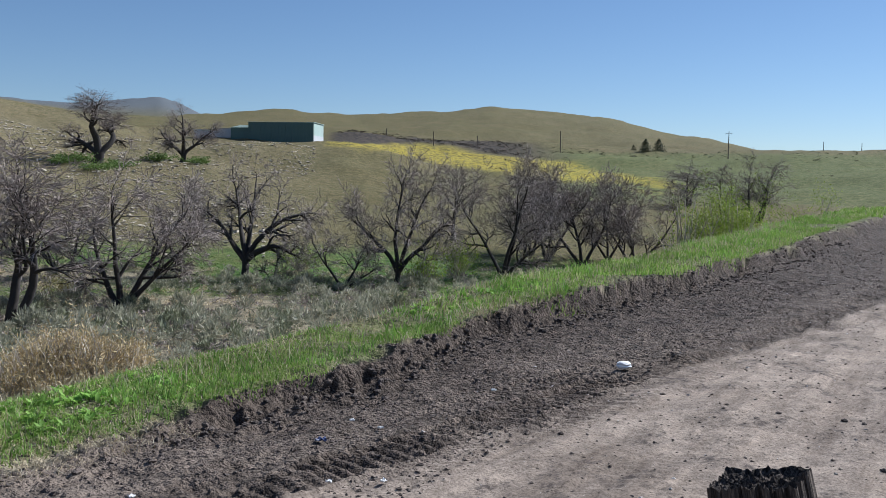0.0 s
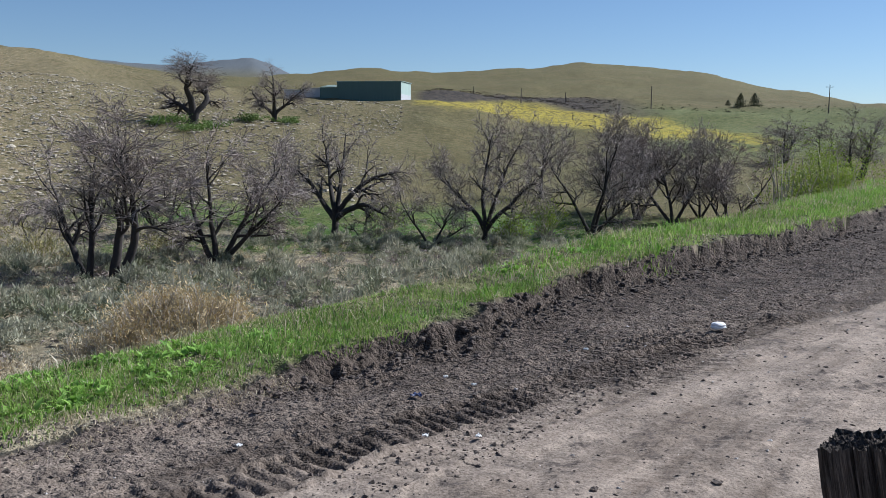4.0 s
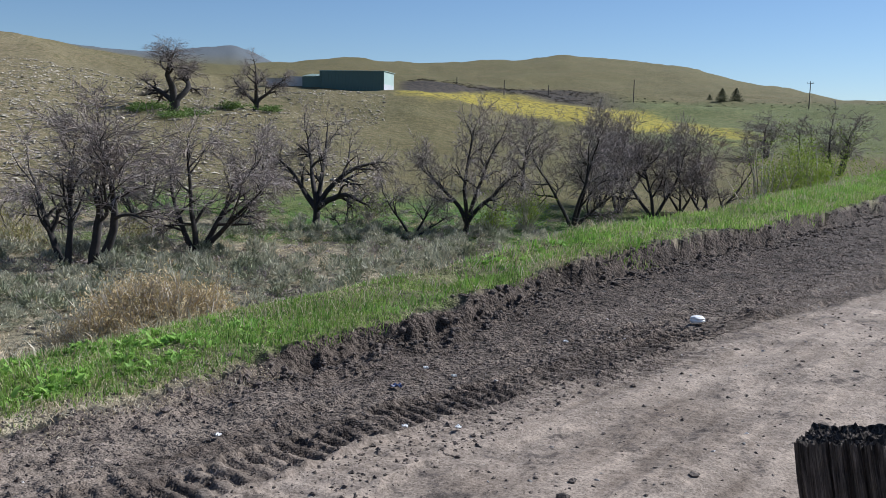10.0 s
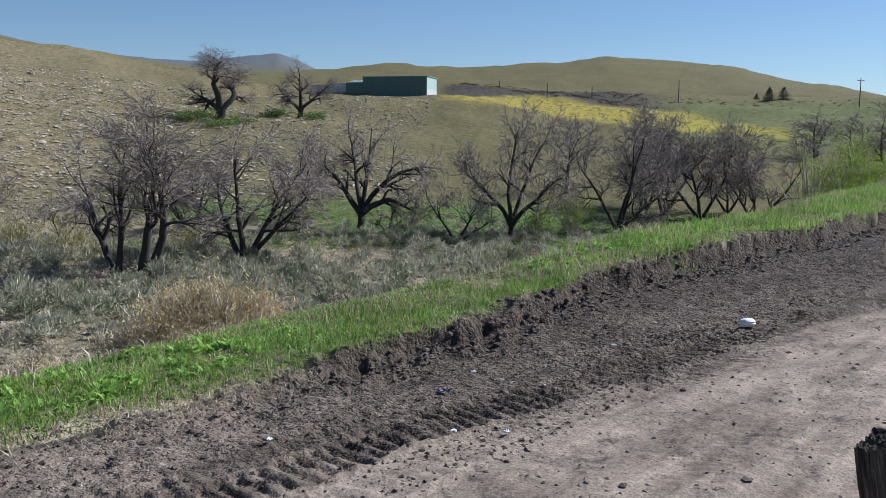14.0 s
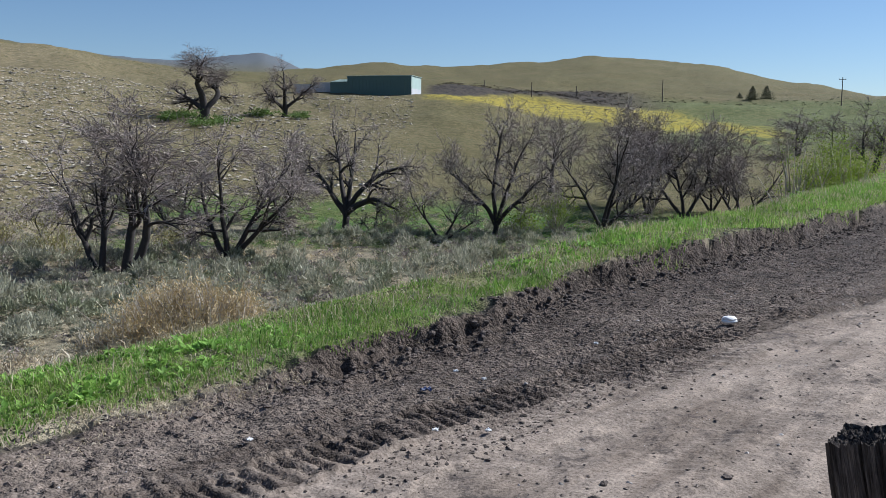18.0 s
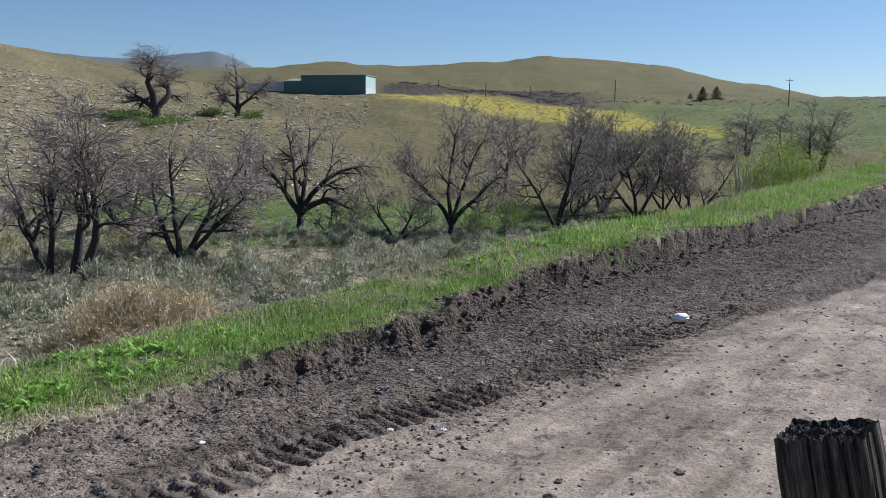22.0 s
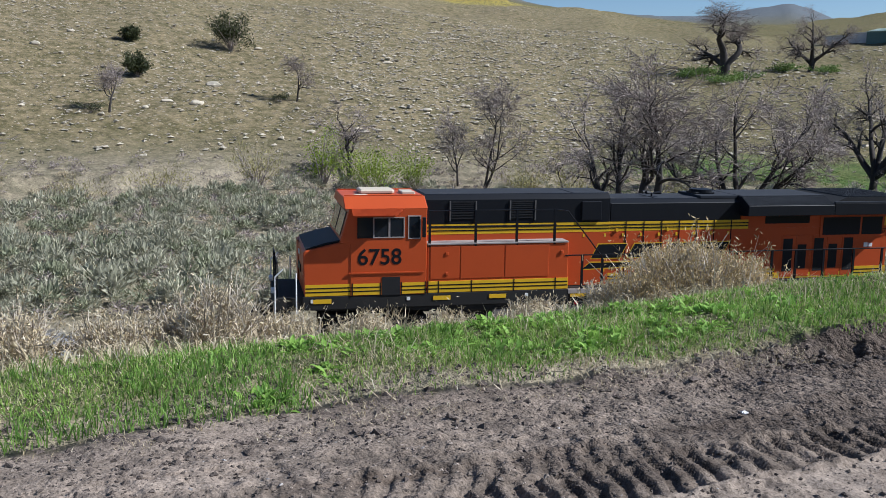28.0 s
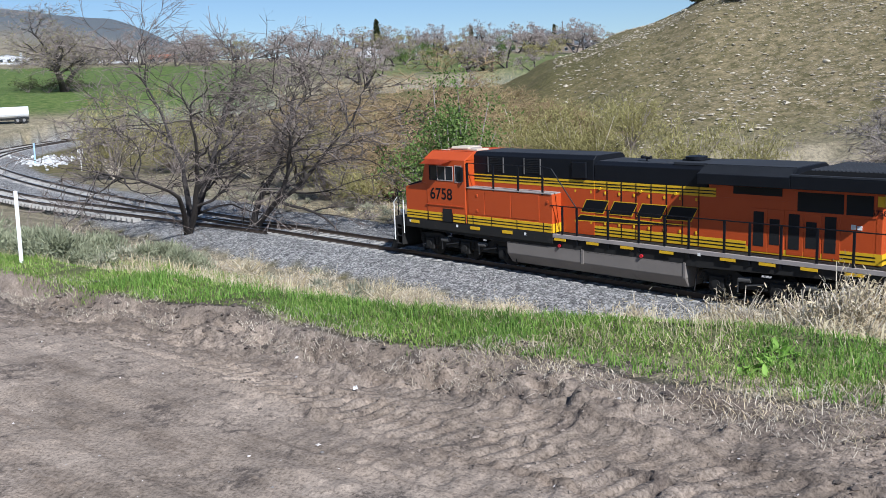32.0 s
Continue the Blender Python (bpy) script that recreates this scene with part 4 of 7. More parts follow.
        for x in (-5.02, -6.40, -7.66, -8.84):
            posts.append((x - 0.035, x + 0.035, s * 1.42, s * 1.47, 2.98, 4.06))
        for p in posts:
            part("platform_post", boxes(p), BLACK, loco)
        each_bar("platform_rail", [((-4.98, s * 1.445, z), (-8.9, s * 1.445, z)) for z in (3.56, 4.05)], 0.022, BLACK, loco)
        part("step_rail", bars([((-8.9, s * 1.445, 4.05), (-9.25, s * 1.44, 3.98)), ((-9.25, s * 1.44, 3.98), (-10.35, s * 1.42, 2.62))], 0.022), BLACK, loco)
        # hood doors of the auxiliary section
        for a in (-5.75, -7.6):
            part("louvre", boxes((a - 0.76, a + 0.01, s * 0.94, s * 0.962, 3.70, 4.32), *[(a - 0.75, a, s * 0.945, s * 0.985, z, z + 0.035) for z in np.arange(3.72, 4.28, 0.08)]), GRILLE, loco)
        each("louvre_frame", [(x - 0.02, x + 0.02, s * 0.95, s * 1.0, 3.66, 4.34) for x in (-5.73, -6.52, -7.58, -8.37)], BRAKE, loco)
    # auxiliary hood: black above, stripe, orange below
    aux = part("auxiliary_hood", section([(-0.95, 1.6), (-0.95, 3.26), (0.95, 3.26), (0.95, 1.6)], -10.8, -4.93), ORANGE, loco)
    part("auxiliary_top", section([(-0.96, 3.56), (-0.96, 4.40), (-0.80, 4.58), (0.80, 4.58), (0.96, 4.40), (0.96, 3.56)], -10.8, -4.94, 0.015), BLACK, loco)
    each("auxiliary_roof", [(-9.6, -5.0, -0.76, 0.76, 4.575, 4.60), (-10.78, -9.64, -0.76, 0.76, 4.575, 4.60)], ROOFGREY, loco, "sun-faded roof sheets", bevel=0.01)
    part("auxiliary_stripe", boxes((-10.8, -4.94, -0.955, 0.955, 3.26, 3.56)), YELLOW, loco)
    part("side_box", boxes((-10.5, -9.85, 0.94, 1.02, 3.62, 4.28), bevel=0.02), BLACK, loco)
    # engine hood
    part("engine_hood", section([(-0.93, 1.6), (-0.93, 3.28), (0.93, 3.28), (0.93, 1.6)], -20.55, -10.8), ORANGE, loco)
    part("radiator_cab", section([(-0.92, 3.2), (-0.92, 3.74), (0.92, 3.74), (0.92, 3.2)], -20.55, -15.3), ORANGE, loco)
    part("engine_top", section([(-0.94, 3.56), (-0.94, 4.18), (-0.74, 4.33), (0.74, 4.33), (0.94, 4.18), (0.94, 3.56)], -15.25, -10.82, 0.015), BLACK, loco)
    each("engine_roof", [(-12.35, -10.85, -0.7, 0.7, 4.325, 4.35), (-13.85, -12.4, -0.7, 0.7, 4.325, 4.35), (-15.2, -13.9, -0.78, 0.78, 4.325, 4.44)], ROOFGREY, loco, "sun-faded roof sheets", bevel=0.01)
    part("engine_stripe", boxes((-15.55, -10.8, -0.935, 0.935, 3.27, 3.56)), YELLOW, loco)
    for s in (1, -1):
        bm = bmesh.new()
        stripes(bm, -15.55, -10.8, s * 0.935, s * 0.945, 3.27, 3.56)
        stripes(bm, -10.8, -4.94, s * 0.955, s * 0.965, 3.27, 3.56)
        part("stripe_line", bm, BLACK, loco)
        each("low_stripe", [(-16.6, -9.35, s * 0.93, s * 0.938, 1.62, 1.95), (-19.3, -16.6, s * 0.93, s * 0.938, 1.62, 1.80), (-20.55, -19.35, s * 0.93, s * 0.938, 1.62, 1.95)], YELLOW, loco)
        for x0, x1 in ((-16.6, -9.35), (-20.55, -19.35)):
            bm = bmesh.new()
            stripes(bm, x0, x1, s * 0.936, s * 0.944, 1.62, 1.95)
            part("low_stripe_line", bm, BLACK, loco)
        # engine doors: raised panels with seams, hinges and latches
        xs = [-9.45, -10.05, -10.75, -11.35, -11.95, -12.55, -13.15, -13.75, -14.35, -14.95]
        for a, b in zip(xs, xs[1:]):
            d = part("engine_door", boxes((b + 0.02, a - 0.02, s * 0.92, s * 0.932, 1.98, 3.24), bevel=0.004), ORANGE, loco)
            part("door_seam", boxes((b - 0.014, b + 0.014, s * 0.925, s * 0.947, 1.62, 3.56)), BLACK, d)
            each("latch", [(b + 0.06, b + 0.12, s * 0.93, s * 0.955, 2.0, 2.1), (b + 0.06, b + 0.12, s * 0.93, s * 0.955, 3.1, 3.2)], YELLOW, d)
        for x in (-11.05, -12.75, -14.1):
            bm = bmesh.new()
            bar(bm, (x, s * 0.93, 3.30), (x, s * 0.98, 3.30), 0.055, 10)
            part("lifting_eye", bm, YELLOW, loco)
        # tall screened doors at the back
        for k, a in enumerate((-16.85, -17.38, -17.98, -18.52, -19.08)):
            lo, hi, w = (1.84, 2.92, 0.34) if k in (0, 2, 4) else (1.92, 2.72, 0.32)
            d = part("screen_door", boxes((a - 0.46, a + 0.06, s * 0.925, s * 0.945, 1.66, 3.02), bevel=0.006), ORANGE, loco)
            part("screen", boxes((a - w, a, s * 0.942, s * 0.952, lo, hi)), GRILLE, d)
        part("upper_screen", boxes((-17.75, -16.15, s * 0.928, s * 0.942, 3.42, 3.66)), GRILLE, loco)
        each("radiator_screen", [(-19.62, -18.25, s * 0.95, s * 0.97, 3.02, 3.60), (-20.45, -19.70, s * 0.95, s * 0.97, 3.02, 3.60)], GRILLE, loco)
        part("radiator_panel", boxes((-20.55, -18.15, s * 0.92, s * 0.955, 2.96, 3.72), bevel=0.006), ORANGE, loco)
        each("data_plate", [(-19.98, -19.84, s * 0.93, s * 0.95, 2.60, 2.74), (-20.15, -20.02, s * 0.93, s * 0.95, 2.60, 2.72)], WHITE, loco)
        # walkway railing
        for x in (-9.75, -10.4, -11.75, -13.0, -14.0, -14.9, -16.15, -17.0, -18.0, -19.1, -20.15, -21.3):
            part("handrail_post", boxes((x - 0.035, x + 0.035, s * 1.43, s * 1.48, 1.30, 2.64)), BLACK, loco)
        part("handrail", bars([((-9.2, s * 1.455, 2.63), (-21.3, s * 1.455, 2.63))], 0.02), BLACK, loco)
        for x in (-1.9, -5.4, -7.1, -9.65, -11.1, -12.55, -14.1, -16.3, -17.6, -18.9, -20.2):
            part("reflector", boxes((x - 0.26, x + 0.26, s * 1.485, s * 1.506, 1.36 if x < -9.4 else 1.40, 1.45 if x < -9.4 else 1.52)), YELLOW, loco)
        each("white_marker", [(x - 0.05, x + 0.05, s * 1.485, s * 1.505, 1.42, 1.52) for x in (-1.62, -4.4, -8.0, -15.3)], WHITE, loco)
        # painted wing badge: slanted black blocks with yellow rims over a long wedge
        for k, x in enumerate((-10.75, -11.95, -13.1, -14.25)):
            for name, g, mat_, y in (("badge_rim", 0.028, YELLOW, 0.9465), ("badge_block", 0.0, BLACK, 0.9505)):
                o = [(x + 0.52 + g, 2.43 - g), (x - 0.42 - g, 2.43 - g), (x - 0.66 - g, 2.86 + g), (x + 0.28 + g, 2.86 + g)] if s > 0 else [(x + 0.28 + g, 2.43 - g), (x - 0.66 - g, 2.43 - g), (x - 0.42 - g, 2.86 + g), (x + 0.52 + g, 2.86 + g)]
                part(name, prism(o, s * y, s * (y + 0.004)), mat_, loco)
        for name, g, mat_, y in (("badge_rim", 0.035, YELLOW, 0.9465), ("badge_wedge", 0.0, BLACK, 0.9505)):
            part(name, prism([(-9.95 + g, 2.10 - g), (-10.2, 2.29 + g), (-14.6 - 3 * g, 2.25 + g), (-12.6 - g, 2.17 - g)], s * y, s * (y + 0.004)), mat_, loco)
    # radiator wings
    wing = section([(-0.95, 3.70), (-1.50, 3.74), (-1.50, 4.10), (-0.98, 4.42), (0.98, 4.42), (1.50, 4.10), (1.50, 3.74), (0.95, 3.70)], -18.25, -15.2, 0.015)
    w = part("wing_hood", wing, BLACK, loco)
    for s in (1, -1):
        bm = bmesh.new()
        v = [bm.verts.new(p) for p in ((-15.22, s * 1.49, 4.115), (-18.2, s * 1.49, 4.115), (-18.2, s * 1.0, 4.425), (-15.22, s * 1.0, 4.425))]
        bm.faces.new(v)
        bmesh.ops.solidify(bm, geom=list(bm.faces), thickness=0.012)
        part("wing_sheet", bm, ROOFGREY, w, "sun-faded sloping sheet")
    part("wing_top", boxes((-18.2, -15.22, -0.97, 0.97, 4.42, 4.445), bevel=0.008), ROOFGREY, w)
    rad = part("radiator_hood", section([(-0.95, 3.70), (-1.50, 3.74), (-1.50, 4.16), (1.50, 4.16), (1.50, 3.74), (0.95, 3.70)], -21.25, -18.25, 0.015), BLACK, loco)
    each("radiator_rim", [(-21.25, -18.25, 1.42, 1.5, 4.16, 4.24), (-21.25, -18.25, -1.5, -1.42, 4.16, 4.24)], ROOFGREY, rad, bevel=0.008)
    part("radiator_core", prism([(-18.3, 4.17), (-18.75, 4.40), (-21.0, 4.40), (-21.2, 4.17)], -1.36, 1.36), GRILLE, rad)
    for x in np.arange(-18.8, -21.0, -0.125):
        part("radiator_slat", boxes((x - 0.02, x + 0.02, -1.34, 1.34, 4.39, 4.44)), ROOFGREY, rad)
    # exhaust, horn, ladder irons
    bm = bmesh.new()
    block(bm, -14.65, -13.95, -0.32, 0.32, 4.43, 4.52, 0.02)
    bar(bm, (-14.3, 0, 4.5), (-14.3, 0, 4.62), 0.36, 18)
    part("exhaust_stack", bm, BLACK, loco)
    bm = bmesh.new()
    bar(bm, (-12.5, 0.2, 4.35), (-12.5, 0.2, 4.5), 0.03)
    for dx, y in ((0.28, 0.1), (0.20, 0.22), (-0.25, 0.32)):
        bar(bm, (-12.5, y, 4.50), (-12.5 + dx, y, 4.52), 0.03, 8, 0.075)
    part("air_horn", bm, BLACK, loco)
    # rear end
    part("rear_hood", boxes((-20.72, -20.5, -0.93, 0.93, 1.6, 3.72), bevel=0.02), ORANGE, loco)
    each("rear_stripe", [(-20.735, -20.5, -0.94, 0.94, 1.62, 1.95), (-20.735, -20.5, -0.94, 0.94, 3.3, 3.6)], YELLOW, loco)
    for x0, x1 in ((-0.55, -0.62), (-21.75, -21.68)):
        s = 1 if x0 > -5 else -1
        # pilot, steps, coupler, grab irons
        part("pilot", prism([(x0, 0.25), (x0, 1.25), (x0 - s * 0.12, 1.25), (x0 - s * 0.10, 0.25)], -1.4, 1.4, 0.01), UNDER, loco)
        part("coupler", boxes((x0, x0 + s * 0.55, -0.16, 0.16, 0.72, 1.0), (x0 + s * 0.4, x0 + s * 0.62, -0.24, 0.2, 0.7, 1.02), bevel=0.03), UNDER, loco)
        part("coupler_pocket", boxes((x0, x0 + s * 0.08, -0.45, 0.45, 0.6, 1.2)), UNDER, loco)
        for y in (1.2, -1.2):
            part("step", boxes(*[(x0 - s * 0.02, x0 - s * 0.45, y - 0.26, y + 0.26, z, z + 0.035) for z in (0.38, 0.72, 1.06)], (x0 - s * 0.44, x0 - s * 0.47, y - 0.26, y + 0.26, 0.36, 1.25)), UNDER, loco)
            e = 1 if y > 0 else -1
            part("grab_iron", bars([((x0 - s * 0.02, e * 1.47, 0.55), (x0 - s * 0.02, e * 1.47, 2.2)), ((x0 - s * 0.02, e * 1.47, 2.2), (x0 - s * 0.25, e * 1.47, 2.42))], 0.022), WHITE, loco, "white grab iron")
            part("grab_iron", bars([((x0 - s * 0.62, e * 1.47, 0.9), (x0 - s * 0.62, e * 1.47, 2.3))], 0.022), WHITE, loco, "white grab iron")
            bm = bmesh.new()
            bar(bm, (x0 - s * 0.05, e * 0.95, 1.72), (x0 + s * 0.06, e * 0.95, 1.72), 0.09, 12)
            part("ditch_light", bm, WHITE, loco)
        for e in (1, -1):
            part("end_rail", bars([((x0 - s * 0.1, e * 1.3, 1.6), (x0 - s * 0.1, e * 1.3, 2.6)), ((x0 - s * 0.1, e * 1.3, 2.6), (x0 - s * 0.1, e * 0.35, 2.6)), ((x0 - s * 0.1, e * 0.35, 1.6), (x0 - s * 0.1, e * 0.35, 2.6))], 0.02), BLACK, loco)
        each_bar("brake_hose", [((x0 + s * 0.05, 0.6, 0.8), (x0 + s * 0.2, 0.62, 0.45)), ((x0 + s * 0.05, -0.6, 0.8), (x0 + s * 0.2, -0.62, 0.45)), ((x0 + s * 0.05, 0.5, 0.8), (x0 + s * 0.22, 0.5, 0.5))], 0.03, UNDER, loco)
    part("snow_plow", prism([(-0.1, 0.12), (-0.5, 0.95), (-0.56, 0.95), (-0.5, 0.12)], -1.35, 1.35, 0.01), UNDER, loco)
    if numbered:
        left = Matrix.Rotation(math.pi, 4, "Z") @ Matrix.Rotation(math.pi / 2, 4, "X")
        lettering("road_number", "6758", 0.65, BLACK, loco, Matrix.Translation((-3.55, 1.503, 2.70)) @ left)
        right = Matrix.Rotation(math.pi / 2, 4, "X")
        lettering("road_number", "6758", 0.65, BLACK, loco, Matrix.Translation((-3.55, -1.503, 2.70)) @ right)
        front = Matrix.Rotation(math.pi / 2, 4, "Z") @ Matrix.Rotation(math.pi / 2, 4, "X")
        for y in (-0.77, 0.77):
            lettering("board_number", "6758", 0.22, WHITE, loco, Matrix.Translation((-2.597, y, 4.25)) @ front)
        lettering("rear_number", "6758", 0.22, BLACK, loco, Matrix.Translation((-20.62, 0.960, 3.12)) @ left)
    else:
        for s in (1, -1):
            each("number_bar", [(x - 0.12, x + 0.12, s * 1.50, s * 1.506, 2.50, 2.90) for x in (-3.0, -3.37, -3.74, -4.11)], BLACK, loco)
            each("number_bar", [(-2.6, -2.596, s * 0.77 + y - 0.05, s * 0.77 + y + 0.05, 4.18, 4.32) for y in (-0.24, -0.08, 0.08, 0.24)], WHITE, loco)
    # the roofline stands a little lower than the cab's full gauge
    for ob in loco.children_recursive:
        if ob.type == "MESH" and ob.matrix_basis.is_identity:
            for q in ob.data.vertices:
                if q.co.z > 3.95:
                    q.co.z = 3.95 + (q.co.z - 3.95) * 0.77
    return loco


lead_loco = locomotive(True)
second_loco = locomotive(False)
third_loco = copy_thing(second_loco, Matrix.Identity(4))
tagged(third_loco, "third orange and black diesel locomotive of the train")
for ob in (lead_loco, second_loco, third_loco):
    tagged(ob, group="locomotives of the train")


# ---- stones, clods, post, litter ----
def stone_shape(seed, sub=1, rugged=0.25, flat=0.7):
    bm = bmesh.new()
    bmesh.ops.create_icosphere(bm, subdivisions=sub, radius=0.5)
    rng = np.random.default_rng(seed)
    v = np.array([q.co for q in bm.verts])
    f = np.array([[q.index for q in p.verts] for p in bm.faces])
    bm.free()
    v = v * (1 + rng.normal(0, rugged * 0.5, (len(v), 1))) * np.array([1, rng.uniform(0.6, 0.95), flat * rng.uniform(0.7, 1.1)])
    return v, f


bm = bmesh.new()
bmesh.ops.create_icosphere(bm, subdivisions=1, radius=0.5)
ICO = np.array([q.co for q in bm.verts]), [[q.index for q in p.verts] for p in bm.faces]
bm.free()


def crumb_shape(seed):
    """A rough eight-sided crumb."""
    rng = np.random.default_rng(seed)
    v = np.array([(1, 0, 0), (0, 1, 0), (-1, 0, 0), (0, -1, 0), (0, 0, 1), (0, 0, -1)]) * 0.5
    f = [(0, 1, 4), (1, 2, 4), (2, 3, 4), (3, 0, 4), (1, 0, 5), (2, 1, 5), (3, 2, 5), (0, 3, 5)]
    return (v + rng.normal(0, 0.10, v.shape)) * np.array([1.1, rng.uniform(0.65, 1.0), rng.uniform(0.40, 0.7)]), np.array(f)


STONE = surface("pale_stone", (0.42, 0.365, 0.28), rough=0.95, vary=0.25, scale=1.5, grain=0.2, gscale=20, relief=0.4, island=0.3)
PEBBLE = surface("road_stone", (0.40, 0.36, 0.33), rough=0.9, vary=0.2, scale=8, relief=0.3, gscale=60, island=0.55)
CLOD = surface("dark_clod", (0.115, 0.090, 0.074), rough=1.0, vary=0.3, scale=6, grain=0.25, gscale=70, relief=0.8, depth=0.02, island=0.35)
CLOD_DRY = surface("dry_clod", (0.22, 0.178, 0.145), rough=1.0, vary=0.3, scale=6, grain=0.25, gscale=70, relief=0.8, depth=0.02, island=0.5)
FOAM = surface("white_foam", (0.80, 0.78, 0.75), rough=0.6, vary=0.06, scale=5, relief=0.1)


def strewn(name, label, category, shapes, spots, material):
    """Many alike plants or stones joined into one object. spots: x, y, z, size, turn, squash."""
    vs, fs, base = [], [], 0
    rng = np.random.default_rng(len(spots))
    pick = rng.integers(0, len(shapes), len(spots))
    for i, (x, y, z, s, t, q) in enumerate(spots):
        v, f = shapes[pick[i]]
        c, n = math.cos(t), math.sin(t)
        vs.append(np.stack([(v[:, 0] * c - v[:, 1] * n) * s + x, (v[:, 0] * n + v[:, 1] * c) * s + y, v[:, 2] * s * q + z], 1))
        fs.append(f + base)
        base += len(v)
    return tagged(new(name, mesh_of(name, np.vstack(vs), np.vstack(fs), material)), label, category, kind="stuff")


def bank_spots(rng, n, u0, u1, v0, v1, size, power=3.0, lip=False):
    u = rng.uniform(u0, u1, n)
    v = edge_v(u) + rng.normal(-0.17, 0.12, n) if lip else rng.uniform(v0, v1, n)
    x, y = 0.515 * u - 0.857 * v, 0.857 * u + 0.515 * v
    z, _ = land(x, y)
    s = size[0] + (size[1] - size[0]) * rng.uniform(0, 1, n) ** power
    return np.stack([x, y, z + s * 0.02, s, rng.uniform(0, 6.3, n), np.ones(n)], 1)


rng = np.random.default_rng(77)
rocks = [stone_shape(s) for s in range(600, 608)]
lumps = [stone_shape(s, 2, 0.5, 0.7) for s in range(620, 626)]
crumbs = [crumb_shape(s) for s in range(650, 660)]
strewn("clods", "crumbled dark clods along the lip of the road cut", "earth clods", rocks, bank_spots(rng, 2600, 3.9, 26, 0, 0, (0.015, 0.075), 2.4, True), CLOD)
strewn("clods", "small dark crumbs of earth on the cut bank", "earth clods", crumbs, bank_spots(rng, 26000, -1, 17, 2.5, 4.6, (0.007, 0.040), 3.5), CLOD)
strewn("clods", "crumbs of dry earth on the low bank", "earth clods", crumbs, bank_spots(rng, 7000, -9, 2, 2.9, 4.6, (0.007, 0.036), 3.5), CLOD_DRY)
strewn("clods", "crumbs of dark earth further up the cut bank", "earth clods", crumbs, bank_spots(rng, 4000, 15, 30, 1.2, 4.0, (0.015, 0.06), 3.0), CLOD)
strewn("clods", "crumbs of dry earth on the dirt road", "earth clods", crumbs, bank_spots(rng, 5000, -10, 22, -1.6, 3.0, (0.006, 0.030), 3.5), CLOD_DRY)
strewn("clods", "dark crumbs dropped on the worn way", "earth clods", crumbs, bank_spots(rng, 6000, -2, 14, -1.4, 3.0, (0.007, 0.034), 3.5), CLOD)
strewn("clods", "crumbs of earth among the straw at the road edge", "earth clods", crumbs, bank_spots(rng, 2600, -9, 4.5, 4.1, 5.0, (0.012, 0.07), 2.5), CLOD)
strewn("gravel_stones", "small pale stones on the dirt road", "stones", crumbs, bank_spots(rng, 2200, -12, 24, -1.6, 4.3, (0.008, 0.036), 4.0), PEBBLE)
strewn("gravel_stones", "a few dark stones on the dirt road", "stones", rocks, bank_spots(rng, 40, 1, 9, -0.5, 2.4, (0.03, 0.075), 2.0), CLOD)


def hill_spots(rng, n, az0, az1, r0, r1, size, power, lo=-2.0):
    az, r = np.radians(rng.uniform(az0, az1, n)), np.sqrt(rng.uniform(r0 ** 2, r1 ** 2, n))
    x, y = r * np.sin(az), r * np.cos(az)
    keep = fbm(x, y, 26, 3, 140) + rng.uniform(-0.7, 0.7, n) > lo
    x, y = x[keep], y[keep]
    z, _ = land(x, y)
    s = size[0] + (size[1] - size[0]) * rng.uniform(0, 1, len(x)) ** power
    return np.stack([x, y, z + s * 0.12, s, rng.uniform(0, 6.3, len(x)), rng.uniform(0.6, 1.0, len(x))], 1)


strewn("hill_stones", "pale stones strewn over the dry hillside", "stones", crumbs, hill_spots(rng, 21000, -92, -26, 99, 215, (0.16, 0.8), 3.2, -0.6), STONE)
strewn("hill_stones", "pale stones on the hillside above the oaks", "stones", crumbs, hill_spots(rng, 11000, -44, -8, 102, 240, (0.25, 1.05), 3.2, -0.5), STONE)
for k, (az, r, s) in enumerate(((-50.9, 126, 2.4), (-51.9, 117, 1.7), (-38.1, 122, 1.6), (-68.4, 124, 2.4), (-63.3, 137, 2.6), (-62.7, 136, 1.8), (-48.2, 150, 1.4), (-58.6, 150, 1.3), (-53.6, 118, 1.5), (-54.8, 115, 1.2), (-60.5, 142, 1.5), (-45.2, 108, 1.3), (-42.5, 131, 1.2), (-40.5, 150, 1.8), (-72.0, 142, 1.6), (-34.0, 128, 1.5), (-30.4, 140, 1.4), (-76.5, 128, 1.4), (-66.0, 128, 1.3), (-23.5, 165, 2.0))):
    v, f = stone_shape(640 + k, 2, 0.16, 0.5)
    x, y = polar(az, r)
    ob = new("boulder", mesh_of("boulder", v * s, f, STONE))
    ob.matrix_world = Matrix.Translation((x, y, ground_at(x, y) + 0.05)) @ Matrix.Rotation(k * 1.3, 4, "Z")
    tagged(ob, "large pale flat boulder on the stony hillside", "boulder", "hillside boulders")


